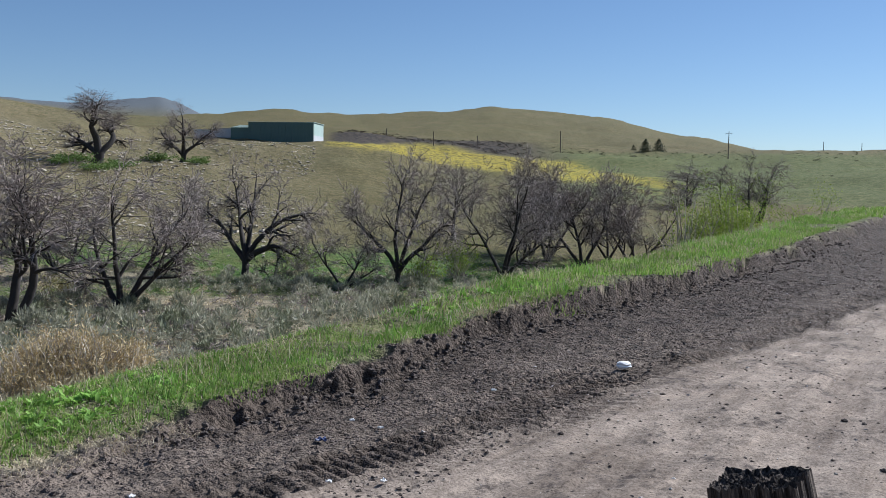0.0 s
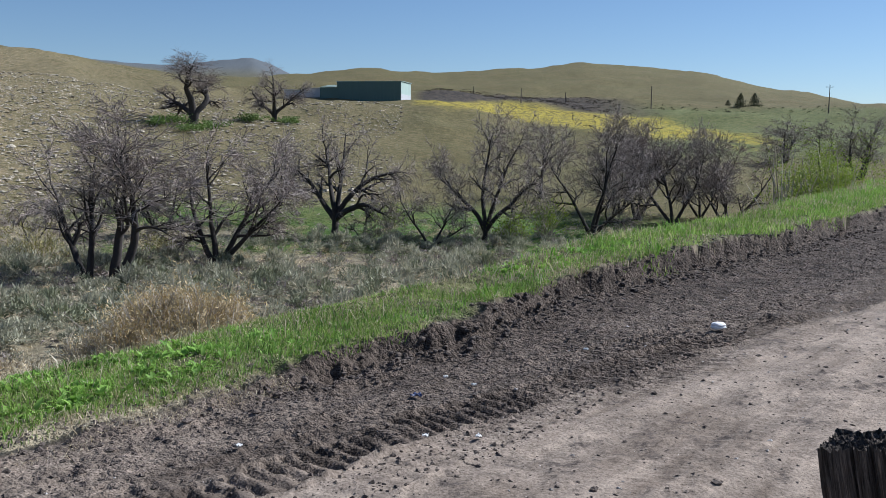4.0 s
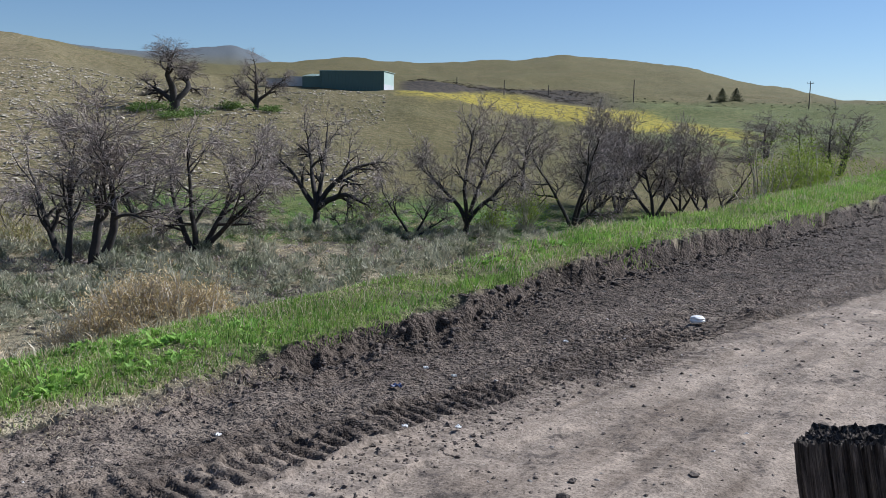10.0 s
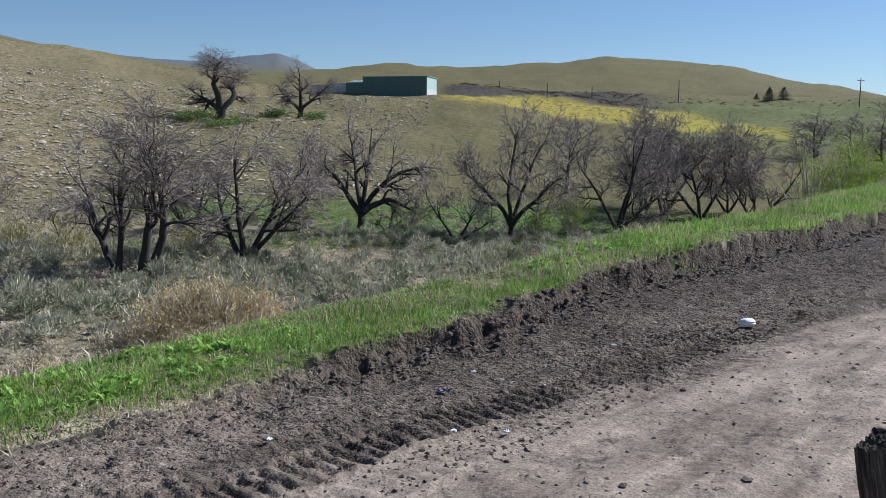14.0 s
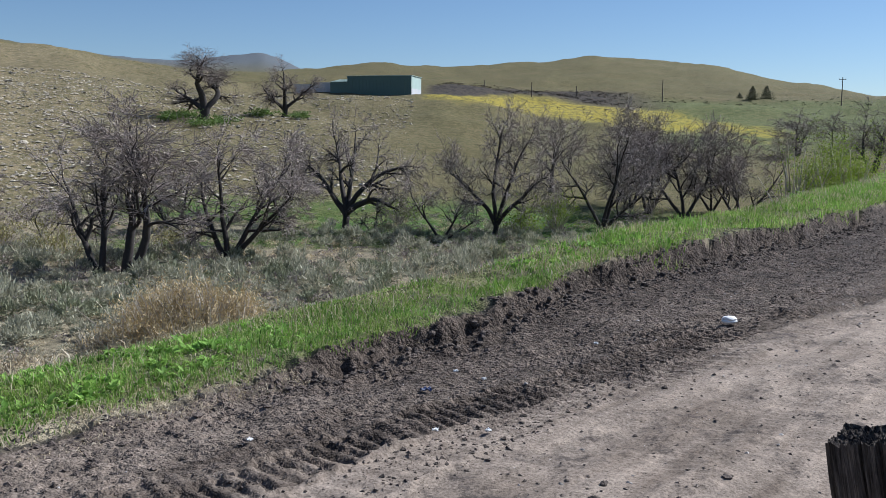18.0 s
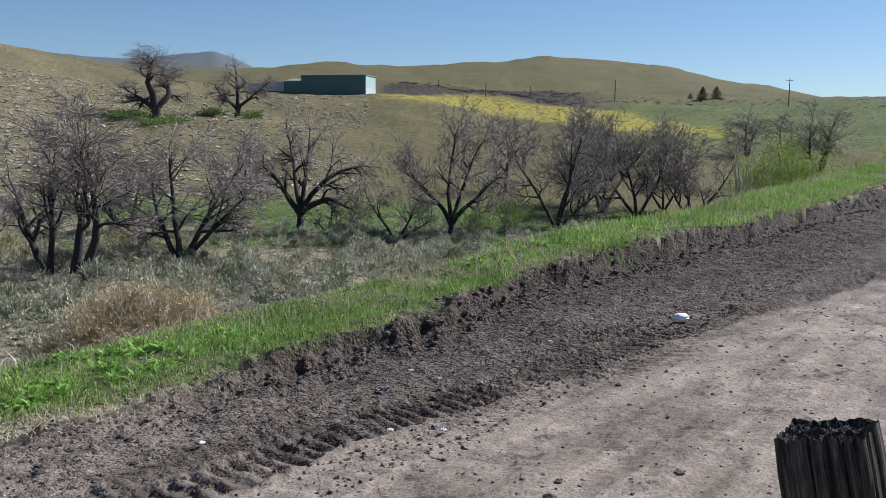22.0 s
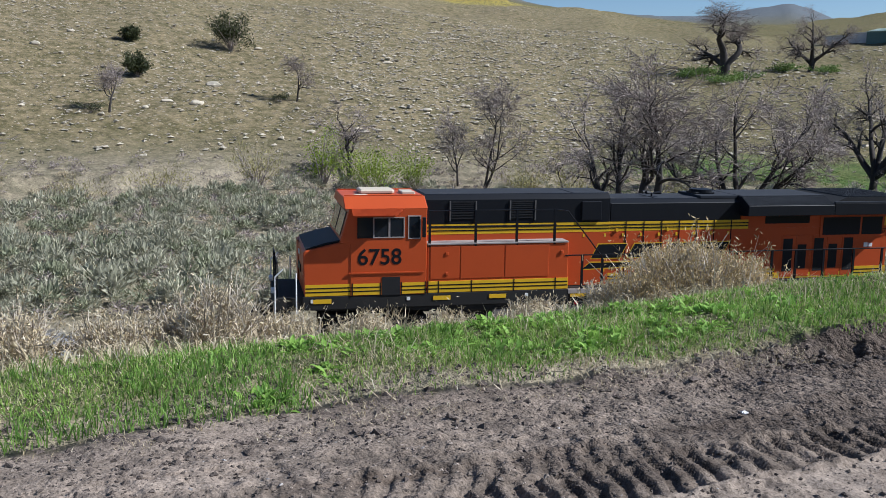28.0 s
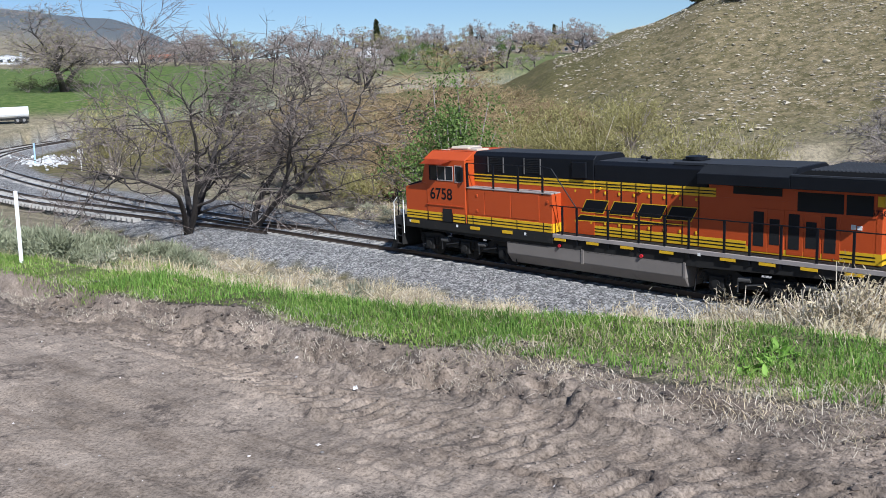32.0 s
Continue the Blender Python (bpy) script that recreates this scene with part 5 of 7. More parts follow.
def old_timber():
    """Grey-black weathered wood with fibres that run up the post."""
    m, n, l, b = nodes_of("weathered_post")
    co = n.new("ShaderNodeTexCoord").outputs["Object"]
    stretch = n.new("ShaderNodeMapping")
    stretch.inputs["Scale"].default_value = (1.0, 1.0, 0.05)
    l.new(co, stretch.inputs["Vector"])
    fibre, split, stain = noise_node(n, l, stretch.outputs[0], 260, 5, 0.7), noise_node(n, l, stretch.outputs[0], 55, 4, 0.6), noise_node(n, l, co, 14, 5)
    col = ramp(n, l, fibre, [(0.32, (0.022, 0.019, 0.017)), (0.52, (0.095, 0.080, 0.070)), (0.72, (0.26, 0.215, 0.175))])
    col = mix(n, l, 0.7, col, ramp(n, l, split, [(0.40, (0.25, 0.25, 0.25)), (0.52, (1.1, 1.1, 1.1))]), "MULTIPLY")
    col = mix(n, l, 0.5, col, ramp(n, l, stain, [(0.35, (0.5, 0.5, 0.5)), (0.65, (1.3, 1.25, 1.2))]), "MULTIPLY")
    l.new(col, b.inputs["Base Color"])
    b.inputs["Roughness"].default_value, b.inputs["Specular IOR Level"].default_value = 0.95, 0.1
    bump(n, l, calc(n, l, "ADD", calc(n, l, "MULTIPLY", fibre, 0.5), split), 1.0, 0.012, b)
    return m


WOOD = old_timber()


def fence_post():
    """A sawn-off square post of old timber: deep splits down its faces, a rotten top that dips away from the road."""
    t = thing("fence_post", "weathered dark wooden post with a rotten split top", "post", Matrix.Translation((*POST_AT, -0.05)) @ Matrix.Rotation(radians(POST_LEAN), 4, Vector((0.358, 0.934, 0))) @ Matrix.Rotation(radians(POST_TURN), 4, "Z"))
    rng = np.random.default_rng(9)
    bm = bmesh.new()
    n, levels, half = 120, 22, POST_W / 2
    splits = sorted(rng.uniform(0, n, 17))

    def rim(i, h):
        a = 2 * math.pi * i / n
        c, q = math.cos(a), math.sin(a)
        r = min(half / max(abs(c), abs(q)), half * 1.30)
        wander = 1.2 * noise.noise((0.0, h * 2.0, 3.0))
        deep = sum(0.011 * math.exp(-((i + wander - k) / 0.8) ** 2) for k in splits)
        return (r - deep - 0.004 * noise.noise((c * 14, q * 14, h * 2.5))) * c, (r - deep - 0.004 * noise.noise((c * 14, q * 14, h * 2.5))) * q

    def crown(x, y):
        fray = 0.004 * noise.noise((x * 55, y * 55, 1.7)) + 0.004 * noise.noise((x * 150, y * 150, 5.1)) + 0.002 * rng.normal()
        return POST_H + fray - 0.16 * (x * POST_DIP[0] + y * POST_DIP[1])

    grid = []
    for j in range(levels):
        k = (j / (levels - 1)) ** 0.8
        row = []
        for i in range(n):
            x, y = rim(i, POST_H * k)
            x, y = (x * 0.965, y * 0.965) if j == levels - 1 else (x, y)
            row.append(bm.verts.new((x, y, crown(x, y) if j == levels - 1 else (POST_H - 0.012) * k - 0.16 * k * (x * POST_DIP[0] + y * POST_DIP[1]))))
        grid.append(row)
    for k in range(1, 16):
        f = 1 - k / 16
        grid.append([bm.verts.new((v.co.x * f, v.co.y * f, crown(v.co.x * f, v.co.y * f) - 0.010 * math.sin(min(1, k / 4) * 1.57))) for v in grid[levels - 1]])
    for a, b in zip(grid, grid[1:]):
        for i in range(n):
            bm.faces.new((a[i], a[(i + 1) % n], b[(i + 1) % n], b[i]))
    bm.faces.new(grid[-1])
    part("timber", bm, WOOD, t)


POST_AT, POST_W, POST_H, POST_TURN, POST_LEAN, POST_DIP = (0.755, 1.35), 0.138, 1.22, -31.0, -11.0, (-0.05, 0.3)
fence_post()


def foam_box():
    """A crushed white foam food box with its lid half closed."""
    x, y = polar(11.6, 8.2)
    t = thing("food_box", "crumpled white foam box lying on the dirt", "litter", Matrix.Translation((x, y, ground_at(x, y) + 0.03)) @ Matrix.Rotation(radians(20), 4, "Z"))
    for name, z, s in (("box_base", 0.0, 1.0), ("box_lid", 0.020, 0.94)):
        bm = bmesh.new()
        bmesh.ops.create_uvsphere(bm, u_segments=20, v_segments=10, radius=0.075)
        for v in bm.verts:
            v.co = Vector((v.co.x * 1.0 * s, v.co.y * 0.62 * s, v.co.z * 0.34)) + Vector((0, 0, z + 0.012 * noise.noise(v.co * 18)))
        part(name, bm, FOAM, t, smooth=True)


foam_box()


def scrap(name, label, u, v, wide, deep, high, material, turn):
    """A flat bit of litter with curled corners."""
    x, y = 0.515 * u - 0.857 * v, 0.857 * u + 0.515 * v
    bm = bmesh.new()
    bmesh.ops.create_grid(bm, x_segments=6, y_segments=6, size=0.5)
    for q in bm.verts:
        q.co = Vector((q.co.x * wide, q.co.y * deep, high * (0.4 + noise.noise(q.co * 3 + Vector((u, v, 0))))))
    bmesh.ops.solidify(bm, geom=list(bm.faces), thickness=0.006)
    ob = part(name, bm, material)
    ob.matrix_world = Matrix.Translation((x, y, ground_at(x, y) + 0.02)) @ Matrix.Rotation(turn, 4, "Z")
    tagged(ob, label, "litter", "litter on the bank")


SCRAP_BLUE = surface("blue_plastic", (0.05, 0.07, 0.16), rough=0.4, vary=0.2)
scrap("plastic_scrap", "dark blue scrap of plastic on the bank", 4.58, 3.57, 0.07, 0.04, 0.025, SCRAP_BLUE, 0.4)
for k, (u, v) in enumerate(((3.96, 3.02), (4.09, 2.75), (5.02, 3.42), (5.23, 3.81), (3.20, 3.69), (6.4, 3.3), (-3.6, 3.6))):
    scrap("paper_scrap", "small pale scrap lying on the dirt", u, v, 0.035, 0.025, 0.012, FOAM, k * 1.1)


# ---- plants ----
BARK = surface("oak_bark", (0.050, 0.042, 0.038), rough=0.95, vary=0.35, scale=2.5, grain=0.3, gscale=30, relief=0.6, depth=0.03)
TWIG = leafy("grey_twigs", (0.20, 0.163, 0.148), (0.40, 0.335, 0.30), rough=0.9, through_=0.0)
TWIG_PALE = leafy("pale_twigs", (0.17, 0.146, 0.133), (0.33, 0.285, 0.255), rough=0.9, through_=0.0)
TWIG_OLD = surface("grey_bark", (0.11, 0.095, 0.088), rough=0.95, vary=0.3, scale=3, relief=0.4)
TWIG_BROWN = leafy("brown_twigs", (0.11, 0.09, 0.08), (0.25, 0.205, 0.18), rough=0.9, through_=0.0)
TWIG_WARM = leafy("warm_twigs", (0.20, 0.14, 0.075), (0.40, 0.29, 0.16), rough=0.9, through_=0.0)
LEAF_LIME = leafy("lime_leaves", (0.13, 0.20, 0.02), (0.34, 0.42, 0.06), through_=0.35)
LEAF_GREEN = leafy("green_leaves", (0.065, 0.115, 0.025), (0.19, 0.275, 0.07), through_=0.3)
LEAF_DARK = leafy("dark_leaves", (0.026, 0.034, 0.014), (0.085, 0.095, 0.038), through_=0.15)
LEAF_OCHRE = leafy("ochre_buds", (0.21, 0.185, 0.07), (0.39, 0.345, 0.14), through_=0.2)
SAGE = leafy("sage_leaves", (0.25, 0.25, 0.17), (0.47, 0.455, 0.33), through_=0.3, tip=(0.56, 0.52, 0.39))
SAGE_GREEN = leafy("green_sage", (0.17, 0.185, 0.11), (0.35, 0.36, 0.23), through_=0.15)
STRAW = leafy("straw", (0.42, 0.33, 0.19), (0.68, 0.57, 0.38), through_=0.2, tip=(0.72, 0.64, 0.48))
STRAW_GOLD = leafy("golden_straw", (0.40, 0.29, 0.13), (0.66, 0.52, 0.29), through_=0.25)
DEAD = leafy("dead_stems", (0.34, 0.28, 0.21), (0.66, 0.58, 0.47), rough=0.9, through_=0.1)
GRASS_FRESH = leafy("fresh_grass", (0.085, 0.175, 0.028), (0.27, 0.43, 0.09), through_=0.4)
GRASS = leafy("green_grass", (0.12, 0.21, 0.03), (0.34, 0.49, 0.10), through_=0.4, tip=(0.56, 0.51, 0.27))
SCRUB_DARK = leafy("dark_brush", (0.035, 0.028, 0.022), (0.10, 0.08, 0.058), rough=0.9, through_=0.0)
WEED = leafy("weed_leaves", (0.13, 0.27, 0.035), (0.33, 0.52, 0.10), through_=0.35)


class Tubes:
    """Gathers tapering tubes into one mesh."""

    def __init__(self):
        self.v, self.f, self.n = [], [], 0

    def add(self, pts, radii, sides):
        pts = np.asarray(pts)
        k = len(pts)
        d = np.gradient(pts, axis=0)
        d /= np.linalg.norm(d, axis=1)[:, None] + 1e-9
        ref = np.array([0.31, 0.94, 0.13])
        a = np.cross(d, ref)
        a /= np.linalg.norm(a, axis=1)[:, None] + 1e-9
        b = np.cross(d, a)
        ang = np.arange(sides) * 2 * math.pi / sides
        ring = pts[:, None] + np.asarray(radii)[:, None, None] * (np.cos(ang)[None, :, None] * a[:, None] + np.sin(ang)[None, :, None] * b[:, None])
        self.v.append(ring.reshape(-1, 3))
        i = np.arange(k - 1)[:, None] * sides
        j = np.arange(sides)[None]
        q = np.stack([i + j, i + (j + 1) % sides, i + sides + (j + 1) % sides, i + sides + j], -1).reshape(-1, 4) + self.n
        self.f.append(q)
        self.n += k * sides

    def sprays(self, a, c, r):
        """Thin tapering twigs from a to c, one a row, turned every way."""
        m = len(a)
        w = np.cross(c - a, np.random.default_rng(m).normal(0, 1, (m, 3)))
        w *= r / (np.linalg.norm(w, axis=1)[:, None] + 1e-9)
        self.v.append(np.stack([a - w, a + w, c + w * 0.5, c - w * 0.5], 1).reshape(-1, 3))
        self.f.append(np.arange(4)[None] + self.n + np.arange(m)[:, None] * 4)
        self.n += m * 4

    def mesh(self, name, material):
        return mesh_of(name, np.vstack(self.v), np.vstack(self.f), material, True)


def scatter_leaves(centres, rng, n, size, spread, flat=0.0, aspect=2.0, up=0.0):
    """Small pointed leaves round the given places; returns vertices and faces."""
    c = centres[rng.integers(0, len(centres), n)] + rng.normal(0, 1, (n, 3)) * spread
    d = rng.normal(0, 1, (n, 3)) + np.array([0, 0, up])
    d[:, 2] *= 1 - flat
    d /= np.linalg.norm(d, axis=1)[:, None]
    e = np.cross(d, rng.normal(0, 1, (n, 3)))
    e /= np.linalg.norm(e, axis=1)[:, None]
    s = size * rng.uniform(0.6, 1.4, n)[:, None]
    v = np.stack([c, c + d * s * 0.5 + e * s / aspect * 0.5, c + d * s, c + d * s * 0.5 - e * s / aspect * 0.5], 1).reshape(-1, 3)
    return v, np.arange(4 * n).reshape(-1, 4)


def grow(rng, wood, twig, tips, start, way, radius, level, g, reach=1.0):
    """A branch with its side branches; g holds the tree's habit."""
    top, limbs, gnarl, droop = len(g["limbs"]), g["limbs"], g["gnarl"], g["droop"]
    length = g["lengths"][level] * (1.0 if level == 0 else rng.uniform(0.6, 1.2)) * reach
    k = (9, 7, 4, 2)[level]
    pts, rad = [np.array(start)], [radius]
    d = np.array(way) / np.linalg.norm(way)
    for i in range(k):
        d = d + rng.normal(0, gnarl * (0.5 if level == 0 else 1.0), 3) + np.array([0, 0, g["lift"] if level < 2 else -droop * (i / k)])
        if level == 0 and g["arch"]:
            d = d * math.cos(g["arch"] / k) + (np.array(g["out"]) * max(d[2], 0.2) - np.array([0, 0, 0.8])) * math.sin(g["arch"] / k)
        if level == 1:
            d[2] -= droop * 1.2 * max(0, i / k - 0.4)
        d /= np.linalg.norm(d)
        pts.append(pts[-1] + d * length / k)
        rad.append(max(radius * (1 - (0.72 if level == 0 else 0.7) * (i + 1) / k), 0.012))
    (wood if level < 3 else twig).add(pts, rad, 8 if level == 0 else 5 if level == 1 else 3)
    count = limbs[level]
    if level == top - 1:
        # the last twigs of this branch, all at once
        t = rng.uniform(0.15, 1.0, count)
        i = np.minimum((t * k).astype(int), k - 1)
        pp = np.array(pts)
        p0 = pp[i] + (pp[i + 1] - pp[i]) * (t * k - i)[:, None]
        w = (pp[i + 1] - pp[i]) * k / length + rng.normal(0, 0.62, (count, 3)) - np.array([0, 0, droop])
        w /= np.linalg.norm(w, axis=1)[:, None]
        p2 = p0 + w * g["lengths"][top] * rng.uniform(0.6, 1.3, count)[:, None]
        twig.sprays(p0, p2, g["twig_r"])
        tips.extend(p2)
        # and their own fine ends
        fine = g.get("fine", 2)
        if fine:
            q0 = np.repeat(p0 + (p2 - p0) * 0.55, fine, 0)
            w2 = np.repeat(w, fine, 0) + rng.normal(0, 0.6, (count * fine, 3)) - np.array([0, 0, droop * 0.6])
            w2 /= np.linalg.norm(w2, axis=1)[:, None]
            twig.sprays(q0, q0 + w2 * g["lengths"][top] * rng.uniform(0.5, 1.0, (count * fine, 1)), g["twig_r"] * 0.75)
        return
    for j in range(count):
        t = rng.uniform(g["low"] if level == 0 else 0.2, 1.0) if j else 1.0
        i = min(int(t * k), k - 1)
        p = pts[i] + (pts[i + 1] - pts[i]) * (t * k - i)
        base = pts[i + 1] - pts[i]
        base = base / np.linalg.norm(base)
        side = np.cross(base, rng.normal(0, 1, 3))
        side /= np.linalg.norm(side) + 1e-9
        spread = rng.uniform(0.5, 1.15) if j else rng.uniform(0.1, 0.5)
        way2 = base * math.cos(spread) + side * math.sin(spread)
        if level < 2:
            way2[2] += 0.30 * t - 0.08
        r2 = (radius * (1 - 0.72 * t) if level == 0 else radius * (1 - 0.7 * t)) * rng.uniform(0.62, 0.85)
        grow(rng, wood, twig, tips, p, way2, max(r2, 0.045 if level == 0 else 0.022), level + 1, g, 1.2 - 0.6 * t if level == 0 else 1.0)


def bare_tree(name, label, seed, x, y, height, stems, limbs=(6, 5, 5, 4), gnarl=0.16, droop=0.10, lift=0.02, thick=0.030, twig_mat=None, buds=None, bud_n=0, bud_size=0.12, sink=0.15, wide=None, twig_r=0.014, fine=1, low=0.38, fork=0.0, category="tree", group="", bark=None):
    """A leafless tree; stems are (lean azimuth, lean from upright, length share, further bend outwards) from one foot."""
    rng = np.random.default_rng(seed)
    wood, twig, tips = Tubes(), Tubes(), []
    one = len(stems) == 1
    if fork:
        # one short trunk that the stems part from
        lift_ = np.linspace(0, 1, 5)
        bole = np.stack([0.03 * height * np.sin(lift_ * 2.0), 0 * lift_, lift_ * fork * height], 1)
        wood.add(bole, thick * height * np.array([1.35, 1.05, 0.95, 0.95, 1.0]), 10)
    for az, lean, share, *arch in stems:
        a, e = radians(az), radians(lean)
        way = (math.sin(a) * math.sin(e), math.cos(a) * math.sin(e), math.cos(e))
        off = 0.012 * height
        h = height * share
        habit = dict(limbs=limbs, gnarl=gnarl, droop=droop, lift=lift, twig_r=twig_r, fine=fine, low=low, lengths=(h * (0.66 if one else 0.82), h * (0.42 if one else 0.36), h * 0.19, h * 0.10, h * 0.062), arch=radians(arch[0]) if arch else 0.0, out=(math.sin(a), math.cos(a), 0.0))
        grow(rng, wood, twig, tips, (way[0] * off * 2 + (0.027 * height if fork else 0), way[1] * off * 2, fork * height * 0.96), way, thick * height * (0.8 if not one else 1.0), 0, habit)
    # bring the crown to its height and width
    every = np.vstack(twig.v)
    up = height / np.percentile(every[:, 2], 99.5)
    out = [up if wide is None else min(wide / np.ptp(np.percentile(every[:, i], (1.5, 98.5))), 2.2) for i in (0, 1)]
    k = np.array([*out, up])
    wood.v, twig.v, tips = [v * k for v in wood.v], [v * k for v in twig.v], np.array(tips) * k
    z = ground_at(x, y) - sink
    t = thing(name, label, category, Matrix.Translation((x, y, z)), group)
    part("trunk", wood.mesh("trunk", bark or BARK), BARK, t)
    part("crown", twig.mesh("crown", twig_mat or TWIG), TWIG, t)
    if buds and bud_n:
        v, f = scatter_leaves(np.array(tips), rng, bud_n, bud_size, 0.25)
        tagged(part("bud_haze", mesh_of("bud_haze", v, f, buds), buds, t, "sparse first spring leaves"), kind="stuff")
    return t


def leafy_bush(name, label, seed, x, y, wide, high, material, n=2500, size=0.14, stems=14, stem_mat=None, sink=0.1, category="shrub", group="", aspect=2.0, up=0.0):
    """A bush: stems that fan out and a crown of small leaves in uneven clumps."""
    rng = np.random.default_rng(seed)
    wood, centres = Tubes(), []
    for i in range(stems):
        a, e = rng.uniform(0, 2 * math.pi), rng.uniform(0.1, 1.0)
        d = np.array([math.sin(a) * e, math.cos(a) * e, 1.0])
        q = np.array([0, 0, 0.0])
        pts = [q]
        for k in range(5):
            d = d + rng.normal(0, 0.16, 3)
            q = q + np.array([d[0] * wide / 2, d[1] * wide / 2, d[2] * high * rng.uniform(0.75, 1.0)]) / 5
            pts.append(q)
            if k > 1:
                centres += [q + rng.normal(0, 1, 3) * np.array([wide, wide, high]) * 0.07 for _ in range(4)]
        wood.add(pts, np.linspace(0.015, 0.004, 6) * high, 4)
    z = ground_at(x, y) - sink
    t = thing(name, label, category, Matrix.Translation((x, y, z)), group)
    part("stem_fan", wood.mesh("stem_fan", stem_mat or TWIG), TWIG, t)
    v, f = scatter_leaves(np.array(centres), rng, n, size, np.array([wide, wide, high]) * 0.055, aspect=aspect, up=up)
    v[:, 2] = np.maximum(v[:, 2], 0.02)
    part("foliage", mesh_of("foliage", v, f, material), material, t)
    return t


# valley oaks beyond the railway: azimuth and range from the camera's stand, height, width
for seed, az, r, h, wide, stems, limbs, kw in (
    (11, -26.6, 60.5, 11.0, 7.8, ((-80, 34, 1.0), (-30, 3, 1.0)), (8, 5, 5, 8), dict(thick=0.034, gnarl=0.13, droop=0.08)),
    (12, -25.2, 60.5, 11.4, 8.2, ((60, 2, 1.0), (80, 28, 1.0)), (8, 5, 5, 8), dict(thick=0.030, gnarl=0.13, droop=0.08)),
    (13, -19.2, 66.5, 10.6, 10.6, ((-85, 36, 0.8), (-30, 6, 1.0), (75, 26, 1.05), (95, 46, 0.95)), (8, 5, 5, 8), dict(thick=0.032, gnarl=0.13, droop=0.06)),
    (14, -12.2, 86.0, 11.8, 12.0, ((-75, 6, 0.8), (-88, 38, 0.75, 20), (40, 12, 0.85), (88, 30, 1.05, 70), (94, 46, 0.85, 70)), (8, 5, 5, 5), dict(thick=0.042, gnarl=0.16, droop=0.14, lift=0.0, fork=0.2)),
    (16, -10.45, 81.5, 3.4, 3.2, ((40, 6, 1.0), (-60, 22, 0.9)), (5, 4, 5), dict(thick=0.02)),
    (17, -6.2, 77.0, 6.6, 7.2, ((-80, 26, 1.0), (80, 30, 1.05), (85, 58, 0.7)), (6, 5, 4, 5), dict(thick=0.026)),
    (18, -2.9, 81.5, 12.0, 10.8, ((-70, 3, 1.0), (70, 16, 0.95), (88, 34, 0.8, 20), (-85, 34, 0.8, 20)), (8, 6, 5, 7), dict(thick=0.032, gnarl=0.18, droop=0.12, fork=0.14)),
    (19, 0.6, 124.0, 11.0, 8.0, ((60, 6, 1.0),), (8, 5, 5, 6), dict(thick=0.03, gnarl=0.2)),
    (20, 3.8, 91.5, 12.0, 11.4, ((-80, 30, 1.0), (10, 4, 1.05), (80, 22, 1.0), (95, 46, 0.8)), (8, 6, 5, 7), dict(thick=0.026)),
    (35, 5.4, 112.0, 11.2, 10.0, ((-60, 22, 1.0), (70, 26, 1.0), (10, 6, 1.0)), (8, 6, 5, 7), dict(thick=0.024)),
    (21, 6.5, 106.0, 11.6, 10.4, ((-60, 20, 1.05), (70, 32, 1.0), (0, 4, 1.0)), (8, 6, 5, 7), dict(thick=0.026)),
    (22, 8.6, 103.0, 11.2, 11.0, ((-70, 26, 1.0), (80, 34, 1.0), (10, 8, 1.05)), (8, 6, 5, 7), dict(thick=0.026)),
    (36, 10.2, 110.0, 10.4, 10.0, ((-70, 30, 1.0), (80, 24, 1.0), (10, 4, 1.05)), (8, 6, 5, 7), dict(thick=0.024)),
    (23, 11.8, 102.0, 10.0, 10.5, ((-60, 28, 0.9), (75, 38, 1.0), (20, 10, 1.0)), (8, 6, 5, 7), dict(thick=0.026)),
    (24, 14.8, 190.0, 9.0, 10.0, ((-40, 10, 1.0), (60, 20, 0.9)), (7, 6, 5, 5), dict(thick=0.026)),
    (25, 18.9, 165.0, 11.6, 12.5, ((-60, 24, 1.0), (70, 30, 1.0), (0, 5, 0.9)), (7, 6, 5, 5), dict(thick=0.028, gnarl=0.2)),
    (26, 16.8, 178.0, 9.0, 9.6, ((-20, 14, 1.0), (60, 22, 0.9)), (7, 6, 5, 5), dict(thick=0.026)),
    (29, -36.2, 89.0, 7.8, 3.6, ((-60, 4, 1.1),), (9, 6, 5, 9), dict(thick=0.022, lift=0.12)),
    (30, -34.6, 87.0, 10.4, 5.8, ((60, 6, 1.1), (80, 22, 0.9)), (8, 6, 5, 8), dict(thick=0.018, lift=0.12, gnarl=0.12)),
    (31, -42.9, 92.5, 8.0, 8.0, ((-50, 24, 1.0), (40, 8, 1.1), (-80, 66, 0.6)), (6, 5, 5, 6), dict(thick=0.036, gnarl=0.24)),
    (32, -29.6, 80.0, 4.6, 4.6, ((40, 20, 1.0), (-60, 20, 0.9)), (5, 5, 5, 8), dict(thick=0.02)),
    (33, -16.0, 96.0, 8.0, 8.5, ((40, 14, 1.0), (-60, 20, 0.9)), (7, 6, 5, 5), dict(thick=0.026)),
    (34, -22.4, 84.0, 6.5, 7.0, ((20, 20, 1.0), (-70, 24, 0.9)), (7, 6, 5, 5), dict(thick=0.024)),
):
    x, y = polar(az, r)
    bare_tree("oak_tree", "bare dark valley oak with a grey haze of twigs" if h > 8 else "small bare thin-stemmed tree on the valley floor", seed, x, y, h, stems, limbs, wide=wide, twig_r=0.018, fine=0, low=0.16 if az > 3 else 0.30, group="bare valley trees", **kw)
